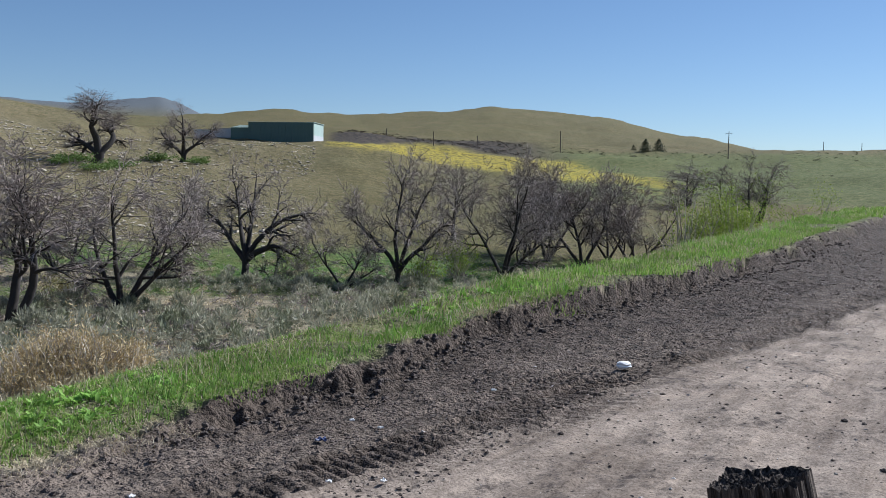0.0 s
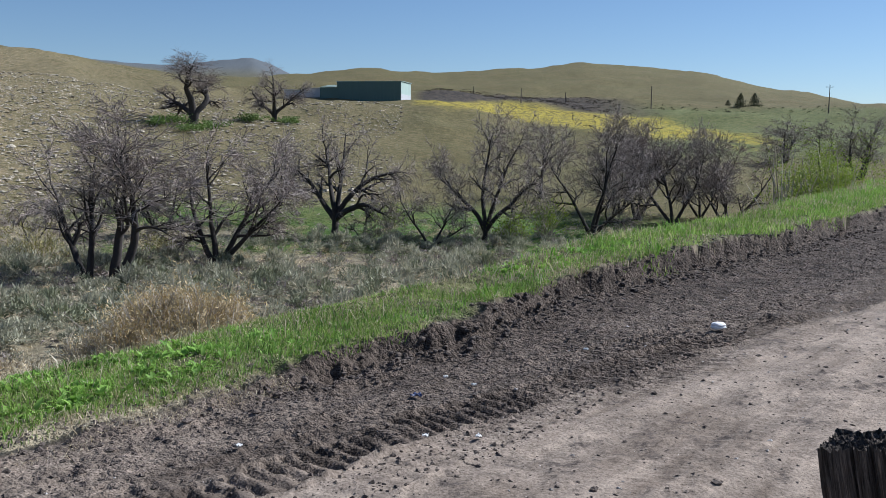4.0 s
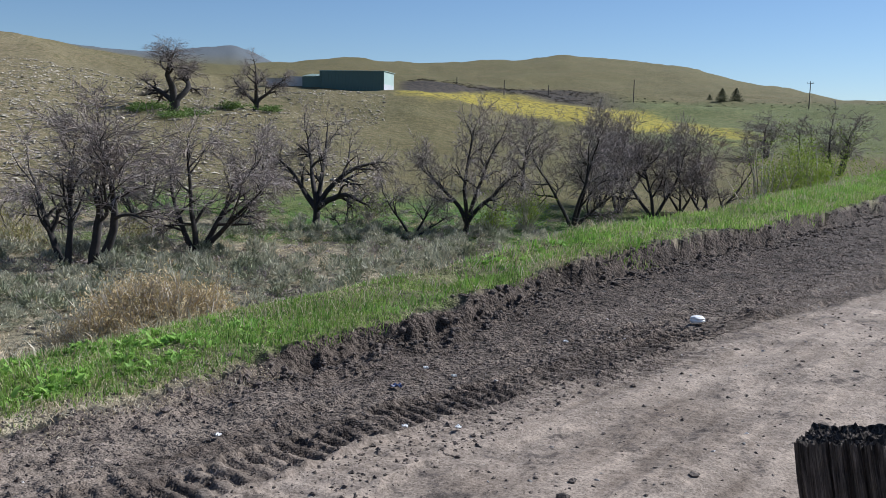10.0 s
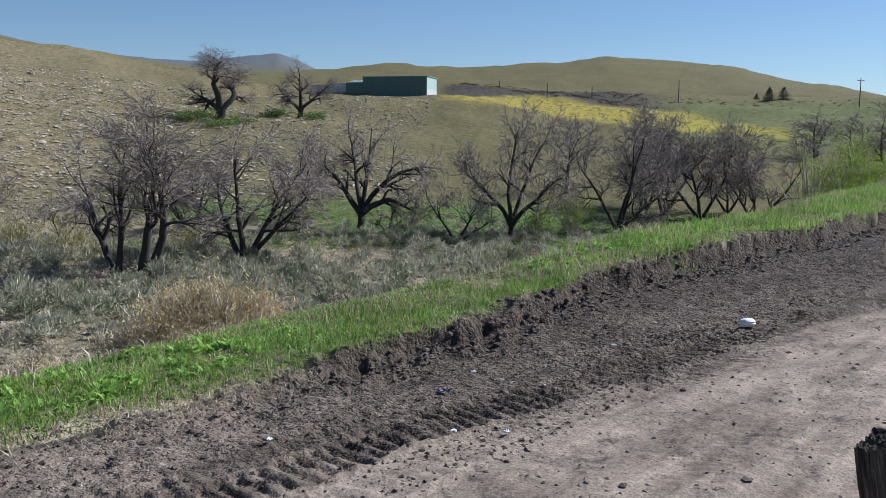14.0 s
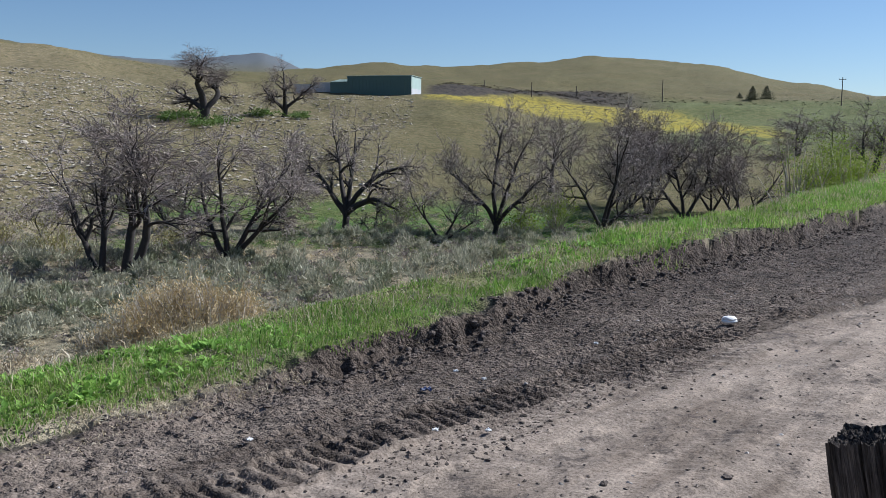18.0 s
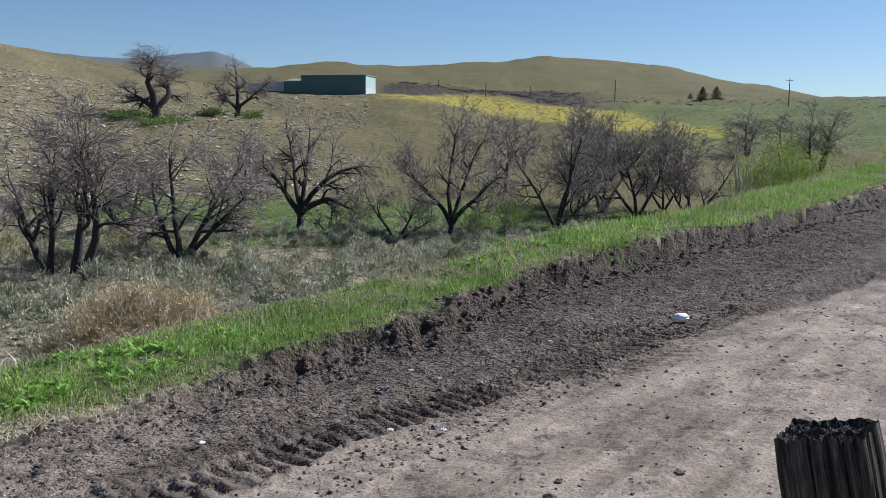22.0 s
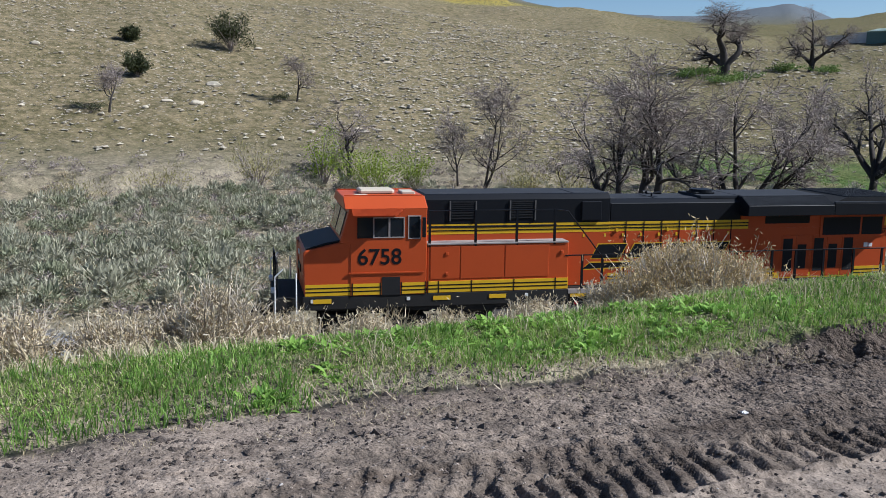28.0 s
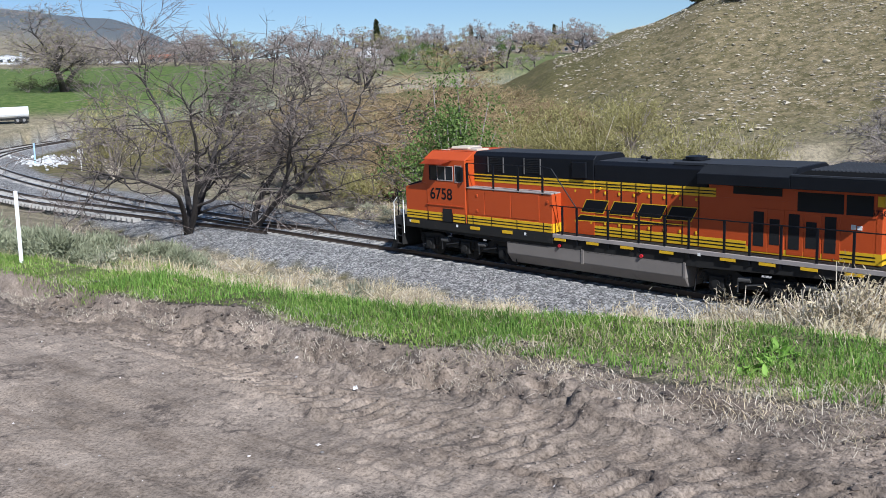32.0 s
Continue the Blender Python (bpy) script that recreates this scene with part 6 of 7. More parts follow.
# two oaks up the slope, with dark trunks
for seed, az, r, h, stems in ((41, -20.6, 180.0, 13.0, ((20, 4, 1.05), (70, 30, 0.8), (-80, 44, 0.6))), (42, -15.8, 196.0, 12.2, ((-30, 3, 1.05), (70, 26, 0.95), (-80, 36, 0.8)))):
    x, y = polar(az, r)
    bare_tree("oak_tree", "gnarled bare oak standing on the hillside", seed, x, y, h, stems, (10, 6, 5, 5), gnarl=0.26, droop=0.05, thick=0.055, wide=h * 1.05, low=0.3, fork=0.2, group="bare hillside oaks")
# thin trees and bushes on the stony hill
for seed, az, r, h in ((51, -56.8, 113.3, 5.8), (52, -46.0, 120.5, 6.0), (53, -65.7, 111.6, 6.2)):
    x, y = polar(az, r)
    bare_tree("hill_sapling", "thin leafless tree on the stony hillside", seed, x, y, h, ((30, 8, 1.1),), (7, 6, 5, 8), thick=0.028, gnarl=0.2, wide=h * 0.6, group="hillside saplings")
    # dark low leaves left of each trunk stand in for its cast shadow
    leafy_bush("tree_shadow_clump", "low dark leaf clump that stands in for a hillside tree's shadow", seed + 5, *polar(az - 1.0, r - 0.5), 3.6, 1.0, LEAF_DARK, 700, 0.16, group="hillside shrubs")
for seed, az, r, w, h in ((61, -49.8, 147.0, 6.0, 4.6), (62, -55.4, 146.0, 2.6, 1.8), (63, -55.1, 128.5, 3.3, 2.4), (64, -73.3, 159.0, 9.0, 3.6), (65, -81.2, 182.0, 7.0, 3.0), (66, -83.6, 196.0, 4.5, 2.2)):
    leafy_bush("hill_bush", "dense dark green bush on the stony hillside", seed, *polar(az, r), w, h, LEAF_DARK, 5200, 0.26, 30, group="hillside bushes")
# the wide thicket tree with a gap through its crown, and trees on the left of the line
x, y = polar(-70.2, 77.0)
bare_tree("spreading_tree", "wide bare spreading tree with a fine grey crown", 71, x, y, 8.6, ((-80, 42, 1.05), (-40, 20, 1.0), (70, 44, 1.05), (30, 22, 1.0), (-10, 5, 0.95), (100, 62, 0.9), (-100, 60, 0.9)), (7, 6, 5, 8), thick=0.018, gnarl=0.15, wide=14.0, bark=TWIG_OLD, twig_mat=TWIG_PALE, fine=0)
x, y = polar(-102.1, 68.0)
bare_tree("willow_tree", "bare willow with warm brown twigs beside the railway", 72, x, y, 10.4, ((-80, 30, 1.0), (-20, 6, 1.05), (60, 30, 1.0), (90, 52, 0.8)), (7, 6, 5, 8), thick=0.02, twig_mat=TWIG_WARM, wide=12.5)
for seed, az, r, h in ((73, -99.0, 84.0, 8.5), (74, -105.5, 88.0, 9.0), (75, -95.5, 100.0, 7.5), (76, -108.0, 80.0, 8.0), (78, -92.0, 92.0, 6.5)):
    x, y = polar(az, r)
    bare_tree("willow_tree", "bare willow thicket with warm brown twigs", seed, x, y, h, ((-70, 34, 1.0), (0, 8, 1.05), (70, 36, 1.0)), (7, 6, 5, 8), thick=0.018, twig_mat=TWIG_WARM, wide=h * 1.15, buds=LEAF_OCHRE, bud_n=1500, bud_size=0.2, group="willow thicket")
x, y = polar(-114.7, 52.0)
bare_tree("locust_tree", "tall many-stemmed bare tree with dark twigs by the track", 77, x, y, 12.8, ((-80, 42, 1.05), (-30, 18, 1.1), (10, 4, 1.1), (60, 34, 1.05), (75, 56, 1.05), (-100, 60, 0.9)), (8, 5, 5, 5), thick=0.016, gnarl=0.24, droop=0.06, lift=0.02, wide=14.0, twig_mat=TWIG_BROWN, fine=0, low=0.22)
x, y = polar(-110.8, 50.5)
bare_tree("locust_tree", "many-stemmed bare tree with dark twigs by the track", 79, x, y, 9.5, ((-60, 16, 1.0), (50, 40, 1.0), (10, 10, 1.0)), (8, 5, 5, 5), thick=0.018, gnarl=0.24, lift=0.02, wide=9.5, twig_mat=TWIG_BROWN, fine=0, low=0.22)
leafy_bush("green_bush", "tall fresh green bush beside the railway", 81, *polar(-98.0, 46.0), 6.4, 5.8, LEAF_GREEN, 13000, 0.17, 34)

leafy_bush("willow_shrub", "round lime green willow shrub in new leaf", 82, *polar(17.6, 84.0), 9.0, 7.6, LEAF_LIME, 22000, 0.14, 40, DEAD)
leafy_bush("willow_shrub", "lime green willow shrub in new leaf", 83, *polar(21.2, 88.0), 6.5, 7.0, LEAF_LIME, 12000, 0.14, 26, DEAD)
leafy_bush("willow_shrub", "pale thin willow shrub with few leaves", 84, *polar(14.8, 82.0), 6.5, 7.0, LEAF_LIME, 1500, 0.2, 40, DEAD)
for seed, az, r, w, h, mat_, n in ((85, -41.5, 84.0, 7.0, 3.6, LEAF_LIME, 3800), (86, -44.6, 86.0, 4.5, 4.2, LEAF_LIME, 2200), (87, -38.8, 85.0, 4.5, 3.4, LEAF_LIME, 1800), (88, -87.5, 99.0, 6.5, 5.0, LEAF_OCHRE, 3200), (89, -90.5, 72.0, 9.0, 5.4, LEAF_OCHRE, 5200), (90, -84.6, 66.0, 6.0, 4.0, LEAF_OCHRE, 2600), (91, -94.0, 78.0, 8.0, 5.2, LEAF_OCHRE, 4200), (92, -106.0, 70.0, 7.0, 5.0, LEAF_OCHRE, 3600), (93, -118.5, 92.0, 6.0, 5.6, LEAF_OCHRE, 3800), (94, -1.2, 80.0, 4.0, 2.6, LEAF_LIME, 900), (95, 0.9, 86.0, 4.5, 3.0, LEAF_LIME, 1300), (96, -8.8, 92.0, 5.0, 2.4, LEAF_LIME, 900), (97, -68.5, 70.0, 6.0, 2.6, LEAF_GREEN, 1500), (98, -64.0, 76.0, 3.5, 3.6, LEAF_OCHRE, 600), (99, -29.0, 70.0, 5.0, 2.6, LEAF_OCHRE, 900), (100, -48.5, 83.0, 5.0, 3.2, LEAF_OCHRE, 900), (101, -96.5, 62.0, 6.0, 3.0, LEAF_OCHRE, 1500), (102, -101.5, 84.0, 8.0, 5.0, LEAF_OCHRE, 3000), (103, -110.5, 92.0, 8.0, 5.0, LEAF_OCHRE, 3000), (104, -88.5, 62.0, 6.0, 3.2, LEAF_OCHRE, 1400), (105, -80.5, 74.0, 6.0, 3.0, LEAF_OCHRE, 1300), (106, -54.0, 84.0, 6.0, 2.4, LEAF_OCHRE, 700), (107, -59.0, 82.0, 5.0, 2.2, LEAF_OCHRE, 700), (108, -32.0, 76.0, 5.0, 2.6, LEAF_OCHRE, 900), (109, -22.0, 70.0, 4.0, 2.0, LEAF_OCHRE, 700), (110, -115.0, 100.0, 9.0, 6.0, LEAF_OCHRE, 3600), (111, -98.0, 96.0, 8.0, 5.0, LEAF_OCHRE, 2600), (112, -104.0, 62.0, 5.0, 2.6, LEAF_OCHRE, 1200)):
    leafy_bush("streamside_shrub", "streamside shrub of thin stems coming into leaf", seed, *polar(az, r), w, h, mat_, n * 2 if az < -80 else n, 0.42 if mat_ is LEAF_OCHRE else 0.2, 30, DEAD if seed % 2 else TWIG, group="streamside shrubs", aspect=9.0 if mat_ is LEAF_OCHRE else 2.5, up=1.1 if mat_ is LEAF_OCHRE else 0.2)


# ---- sage, dry brush and grass ----
def sage_shape(seed, n=185, leaf=1.0, slim=0.17):
    """One sage bush one metre wide: a loose dome of fine upright sprays in uneven clumps."""
    rng = np.random.default_rng(seed)
    k = 6
    a, e = rng.uniform(0, 2 * math.pi, k), rng.uniform(0.1, 1.2, k)
    lobe = np.stack([np.sin(a) * np.sin(e) * 0.30, np.cos(a) * np.sin(e) * 0.30, 0.10 + 0.24 * np.cos(e)], 1)
    vs, fs, base = [], [], 0
    c = lobe[rng.integers(0, k, n)]
    o = rng.normal(0, 1, (n, 3)) + np.array([0, 0, 0.6])
    o /= np.linalg.norm(o, axis=1)[:, None]
    p = c + o * rng.uniform(0.05, 0.20, (n, 1))
    d = o + np.array([0, 0, 0.4]) + rng.normal(0, 0.3, (n, 3))
    d /= np.linalg.norm(d, axis=1)[:, None]
    w = np.cross(d, rng.normal(0, 1, (n, 3)))
    w /= np.linalg.norm(w, axis=1)[:, None]
    s = leaf * rng.uniform(0.07, 0.17, n)[:, None]
    v = np.stack([p - w * s * slim, p + w * s * slim, p + d * s], 1).reshape(-1, 3)
    v[:, 2] = np.maximum(v[:, 2], 0.0)
    vs.append(v)
    fs += (np.arange(3 * n).reshape(-1, 3) + base).tolist()
    return np.vstack(vs), np.array(fs)


def spots_in(rng, n, az0, az1, r0, r1, size, squash=(0.7, 1.2), keep=None, sink=0.05):
    az = np.radians(rng.uniform(az0, az1, n))
    r = np.sqrt(rng.uniform(r0 ** 2, r1 ** 2, n))
    x, y = r * np.sin(az), r * np.cos(az)
    d, rz, s = rail_near(x, y)
    u, v = along(x, y)
    ok = np.ones(n, bool) if keep is None else keep(x, y, d, u, v)
    x, y = x[ok], y[ok]
    z, _ = land(x, y)
    m = len(x)
    return np.stack([x, y, z - sink, rng.uniform(*size, m), rng.uniform(0, 6.3, m), rng.uniform(*squash, m)], 1)


def tri_faces(v):
    return np.arange(len(v)).reshape(-1, 3)


rng = np.random.default_rng(5)
sages = [sage_shape(s) for s in range(200, 207)]
patchy = lambda x, y, d, u, v: (d > 7.4) & (fbm(x, y, 7, 3, 33) > -0.35)
strewn("sagebrush", "grey-green sagebrush covering the valley floor", "sagebrush", sages, spots_in(rng, 1700, -100, 16, 34, 86, (1.0, 2.6), squash=(0.7, 1.25), keep=patchy), SAGE)
strewn("sagebrush", "darker green sagebrush among the grey", "sagebrush", sages, spots_in(rng, 950, -96, 0, 34, 80, (0.8, 2.1), squash=(0.7, 1.4), keep=patchy), SAGE_GREEN)
strewn("sagebrush", "close-set grey sagebrush beside the railway", "sagebrush", sages, spots_in(rng, 1250, -96, -14, 28, 62, (0.8, 2.0), squash=(0.6, 1.1), keep=lambda x, y, d, u, v: (d > 7.0) & (d < 26)), SAGE)
near_slope = lambda x, y, d, u, v: (d < -5.2) & (v > 7.6)
strewn("sagebrush", "low grey scrub on the slope above the railway", "sagebrush", sages, spots_in(rng, 260, -125, -34, 13, 46, (0.4, 1.0), keep=near_slope), SAGE)
strewn("sagebrush", "grey-green scrub filling the slope below the grass", "sagebrush", sages, spots_in(rng, 900, -34, 10, 15, 46, (0.6, 1.4), keep=near_slope), SAGE_GREEN)
tufts = [sage_shape(s, 70) for s in range(210, 214)]
wisps = [sage_shape(s, 150, 1.25, 0.035) for s in range(220, 225)]
sprigs = [sage_shape(s, 900, 0.55, 0.14) for s in range(230, 234)]
strewn("dry_tufts", "pale dead tufts between the sage bushes", "dry grass", tufts, spots_in(rng, 1800, -104, 16, 33, 92, (0.5, 1.5), squash=(0.5, 1.1), keep=lambda x, y, d, u, v: d > 5.5), STRAW)
strewn("sagebrush", "grey-green scrub just below the grass", "sagebrush", sages, spots_in(rng, 420, -36, -12, 10.5, 34, (0.4, 0.95), keep=lambda x, y, d, u, v: (d < -5.2) & (v > 8.6)), SAGE_GREEN)
strewn("dry_tufts", "pale dead tufts on the slope below the grass", "dry grass", wisps, spots_in(rng, 700, -120, 10, 10, 46, (0.4, 1.1), squash=(0.5, 1.1), keep=near_slope), STRAW)
strewn("dry_tufts", "pale dead tufts beside the railway", "dry grass", tufts, spots_in(rng, 2600, -126, -40, 26, 66, (0.4, 1.2), squash=(0.5, 1.2), keep=lambda x, y, d, u, v: (d > 6.8) & (d < 18)), STRAW)
strewn("dry_tufts", "thick straw tufts on the slope to the railway", "dry grass", wisps, spots_in(rng, 1500, -80, -12, 10.5, 40, (0.4, 1.0), squash=(0.5, 1.0), keep=near_slope), STRAW)
strewn("low_brush", "grey dead brush on the slope to the railway", "brush", wisps, spots_in(rng, 1100, -80, -8, 11, 40, (0.5, 1.2), squash=(0.4, 0.9), keep=near_slope), TWIG)
strewn("low_brush", "low grey-brown brush on the valley floor", "brush", tufts, spots_in(rng, 2400, -104, 16, 33, 96, (0.7, 2.0), squash=(0.4, 1.0), keep=lambda x, y, d, u, v: d > 6), TWIG)
in_lush = lambda x, y, d, u, v: d > 10
strewn("grass_tufts", "fresh green tufts under the valley oaks", "grass", tufts, spots_in(rng, 800, -28, 8, 72, 102, (0.6, 1.6), squash=(0.3, 0.6), keep=in_lush), LEAF_GREEN)
strewn("dry_tufts", "dead straw tufts under the valley oaks", "dry grass", tufts, spots_in(rng, 380, -34, 12, 66, 112, (0.7, 1.7), squash=(0.35, 0.8), keep=in_lush), STRAW)
far_scrub = lambda x, y, d, u, v: (d > 8)
strewn("sagebrush", "grey sagebrush beside the curve", "sagebrush", sages, spots_in(rng, 260, -126, -86, 40, 74, (0.7, 1.7), squash=(0.6, 1.0), keep=lambda x, y, d, u, v: (d > 6) & (d < 30)), SAGE)
strewn("sagebrush", "grey-green sage beside the marker post", "sagebrush", sprigs, spots_in(rng, 26, -126, -119, 14, 20, (0.7, 1.3), squash=(0.8, 1.3)), SAGE_GREEN)
strewn("sagebrush", "grey-green sage below the dark-twigged trees", "sagebrush", sprigs, spots_in(rng, 9, -117.5, -114, 21, 27, (1.0, 1.6), squash=(0.8, 1.2)), SAGE_GREEN)
strewn("far_scrub", "dark low bushes along the far field edge", "scrub", tufts, spots_in(rng, 110, 5, 27, 310, 345, (1.0, 2.6), squash=(0.5, 0.9), keep=far_scrub), LEAF_DARK)
strewn("far_scrub", "dark brown brush on the ridge beyond the shed", "scrub", tufts, spots_in(rng, 420, -6.5, 5, 302, 346, (1.6, 3.2), squash=(0.25, 0.5), keep=far_scrub), SCRUB_DARK)
strewn("far_scrub", "scattered small bushes in the flower field", "scrub", tufts, spots_in(rng, 45, -2, 24, 190, 300, (0.8, 2.0), squash=(0.4, 0.8), keep=far_scrub), SCRUB_DARK)


BRUSH_CORE = surface("matted_straw", (0.40, 0.325, 0.215), rough=1.0, vary=0.35, scale=6, grain=0.4, gscale=40, relief=1.0, depth=0.05)


def dry_bush(name, label, seed, x, y, wide, high, n=260, material=None, group="dry brush"):
    """Dead brush: many thin forked stems rising from one foot, with seed heads."""
    rng = np.random.default_rng(seed)
    stems, heads = Tubes(), []
    for i in range(n):
        a, e = rng.uniform(0, 2 * math.pi), abs(rng.normal(0, 0.55))
        d = np.array([math.sin(a) * math.sin(e), math.cos(a) * math.sin(e), math.cos(e)])
        q = np.array([rng.normal(0, 0.16) * wide, rng.normal(0, 0.16) * wide, 0.0])
        pts, length = [q], rng.uniform(0.55, 1.05) * math.hypot(high * math.cos(e), wide / 2 * math.sin(e))
        for k in range(3):
            d = d + rng.normal(0, 0.13, 3)
            d /= np.linalg.norm(d)
            pts.append(pts[-1] + d * length / 3)
        a_, b_, c_ = pts[0], pts[2], pts[3]
        w = d + rng.normal(0, 0.5, (3, 3))
        k = pts[1] + (c_ - pts[1]) * rng.uniform(0, 1, (3, 1))
        stems.sprays(np.array([a_, b_]), np.array([b_, c_]), 0.008)
        stems.sprays(k, k + w * length * 0.25, 0.005)
        heads.extend(k + w * length * 0.22)
        heads.append(pts[-1])
    core, faces = [], []
    for i in range(14):
        a, q = rng.uniform(0, 2 * math.pi), math.sqrt(rng.uniform(0, 1)) * 0.30
        c = np.array([math.cos(a) * q * wide, math.sin(a) * q * wide, high * (0.62 - q * 0.9) * rng.uniform(0.8, 1.2)])
        v = ICO[0] * np.array([0.42 * wide, 0.42 * wide, 0.75 * high]) * rng.uniform(0.6, 1.0) * (1 + rng.normal(0, 0.16, (12, 1))) + c
        faces += (np.array(ICO[1]) + 12 * i).tolist()
        core.append(v)
    core = np.vstack(core)
    core[:, 2] = np.clip(core[:, 2], 0, None)
    o = core[rng.integers(0, len(core), n * 4)] + rng.normal(0, 0.05, (n * 4, 3)) * np.array([wide, wide, high])
    w = o * np.array([0.5, 0.5, 0.3]) / np.array([wide, wide, high]) + np.array([0, 0, 0.35]) + rng.normal(0, 0.25, (n * 4, 3))
    stems.sprays(o, o + w * high * 0.3, 0.0055)
    heads.extend(o + w * high * 0.2)
    t = thing(name, label, "dry shrub", Matrix.Translation((x, y, ground_at(x, y) - 0.06)), group)
    part("stem_clump", stems.mesh("stems", DEAD), DEAD, t)
    tagged(part("matted_core", mesh_of("matted_core", core, faces, BRUSH_CORE), BRUSH_CORE, t), kind="stuff")
    v, f = scatter_leaves(np.array(heads), rng, n * (36 if material else 22), 0.05 if material else 0.055, 0.04, aspect=4.5, up=0.8)
    part("dry_foliage", mesh_of("dry_foliage", v, f, material or STRAW), STRAW, t)
    return t


# dry brush on the brow of the slope: azimuth, range, width, height
# azimuth, range, width, and the height of the top over the datum
for seed, az, r, w, top in ((301, -21.5, 10.0, 1.0, 0.06), (330, -24.0, 9.8, 0.9, -0.16), (331, -19.0, 10.2, 0.8, -0.08), (302, -26.0, 9.8, 0.7, -0.32), (332, -22.7, 10.4, 0.9, -0.06), (303, -14.5, 11.6, 0.8, -0.6),
                            (304, -74.0, 9.2, 1.1, -0.36), (309, -69.5, 9.4, 0.8, -0.72), (305, -62.6, 9.2, 0.8, -0.32), (333, -65.0, 9.6, 0.7, -0.62), (306, -57.0, 9.2, 1.0, -0.52), (334, -54.0, 9.6, 0.8, -0.52), (307, -50.9, 9.2, 0.9, -0.26), (308, -46.8, 9.4, 0.8, -0.6),
                            (310, -80.5, 10.4, 1.0, -0.80), (335, -77.2, 10.0, 0.8, -0.72), (311, -87.0, 10.6, 0.8, -0.95), (312, -101.0, 18.0, 1.8, -2.3), (313, -108.0, 20.0, 2.0, -2.5), (336, -95.0, 15.0, 1.4, -1.9), (314, -117.0, 24.0, 2.4, -2.8), (315, -121.5, 25.0, 2.6, -2.7), (316, -8.0, 14.0, 0.8, -0.9), (317, -42.0, 9.4, 0.7, -0.75), (318, -36.5, 9.8, 0.7, -0.72), (319, -31.0, 10.0, 0.8, -0.62), (322, -113.0, 25.0, 2.2, -2.9)):
    x, y = polar(az, r)
    dry_bush("dry_brush", "dead straw-coloured brush on the brow of the slope", seed, x, y, w, min(max(top - ground_at(x, y), 0.35), 1.6), 240 if w > 0.85 else 160, STRAW_GOLD if -26 < az < -18 else None)


def blades(rng, x, y, z, tall, wide, bend):
    """Grass blades of two bent pieces each."""
    n = len(x)
    a, t = rng.uniform(0, 2 * math.pi, n), rng.uniform(0, 2 * math.pi, n)
    lean = rng.uniform(0.1, bend, n)
    wx, wy = np.cos(a) * wide / 2, np.sin(a) * wide / 2
    lx, ly = np.cos(t) * lean * tall, np.sin(t) * lean * tall
    p = np.stack([x, y, z], 1)
    w = np.stack([wx, wy, 0 * wx], 1)
    mid = p + np.stack([lx * 0.35, ly * 0.35, tall * 0.6], 1)
    tip = p + np.stack([lx, ly, tall * (1 - 0.35 * lean)], 1)
    v = np.stack([p - w, p + w, mid + w * 0.8, mid - w * 0.8, tip], 1).reshape(-1, 3)
    b = np.arange(n)[:, None] * 5
    quads = (b + np.array([0, 1, 2, 3])).tolist()
    tris = (b + np.array([3, 2, 4])).tolist()
    return v, quads + tris


def meadow(name, label, seed, n, u0, u1, v0, v1, tall, wide, bend, material, lo=-9, patch=1.0, salt=0, edge=0.0):
    rng = np.random.default_rng(seed)
    u, v = rng.uniform(u0, u1, n), rng.uniform(v0, v1, n)
    dense = fbm(u, v, patch, 3, salt)
    sparse = 0.42 * step(4.2, 2.2, u) * step(-4.5, -2, u) * (1 + 0.7 * fbm(u, v, 0.9, 3, 13)) * rng.uniform(0.05, 1.15, n) if material is GRASS else 0.0
    keep = (dense > lo) & (v > edge_v(u) + edge + 0.06 * fbm(u, v, 0.5, 3, 12) + sparse)
    u, v, dense = u[keep], v[keep], dense[keep]
    x, y = 0.515 * u - 0.857 * v, 0.857 * u + 0.515 * v
    z, _ = land(x, y)
    h = tall * rng.uniform(0.4, 1.1, len(u)) * (1 + 0.45 * np.clip(dense, -1, 1))
    vv, ff = blades(rng, x, y, z - 0.01, h, np.full(len(u), wide), bend)
    return tagged(new(name, mesh_of(name, vv, ff, material)), label, "grass", kind="stuff")


meadow("grass", "fresh green grass along the road edge", 401, 92000, -13, 9, 4.4, 7.2, 0.078, 0.007, 1.2, GRASS, -0.45, 1.1, 411, 0.02)
meadow("grass", "fresh green grass further along the bank", 402, 45000, 9, 36, 3.9, 7.4, 0.115, 0.011, 0.9, GRASS, -0.5, 1.4, 412, 0.02)
meadow("grass", "green grass at the far end of the bank", 403, 12000, 36, 90, 3.2, 8.5, 0.24, 0.04, 0.9, GRASS, -0.6, 2.0, 413, 0.02)
meadow("grass", "green grass by the curve", 404, 22000, -36, -13, 4.4, 8.6, 0.11, 0.014, 0.9, GRASS, -0.6, 1.4, 414, 0.02)
meadow("dry_grass", "pale dead grass stems among the green", 405, 27000, -16, 22, 5.3, 9.5, 0.17, 0.005, 1.3, STRAW, -0.15, 0.9, 415, -0.05)
meadow("dry_grass", "pale dead grass on the slope to the railway", 406, 46000, -34, 48, 6.8, 22, 0.26, 0.02, 1.2, STRAW, -0.45, 2.2, 416, 0.0)
meadow("dry_grass", "flattened straw along the road cut", 407, 15000, -3.8, 4.5, 4.1, 5.5, 0.05, 0.004, 2.8, STRAW, -0.3, 0.8, 417, -0.2)
meadow("grass", "thin green grass on the slope", 408, 34000, -20, 40, 6.8, 10.5, 0.16, 0.009, 0.9, GRASS, -0.2, 1.8, 418, 0.0)


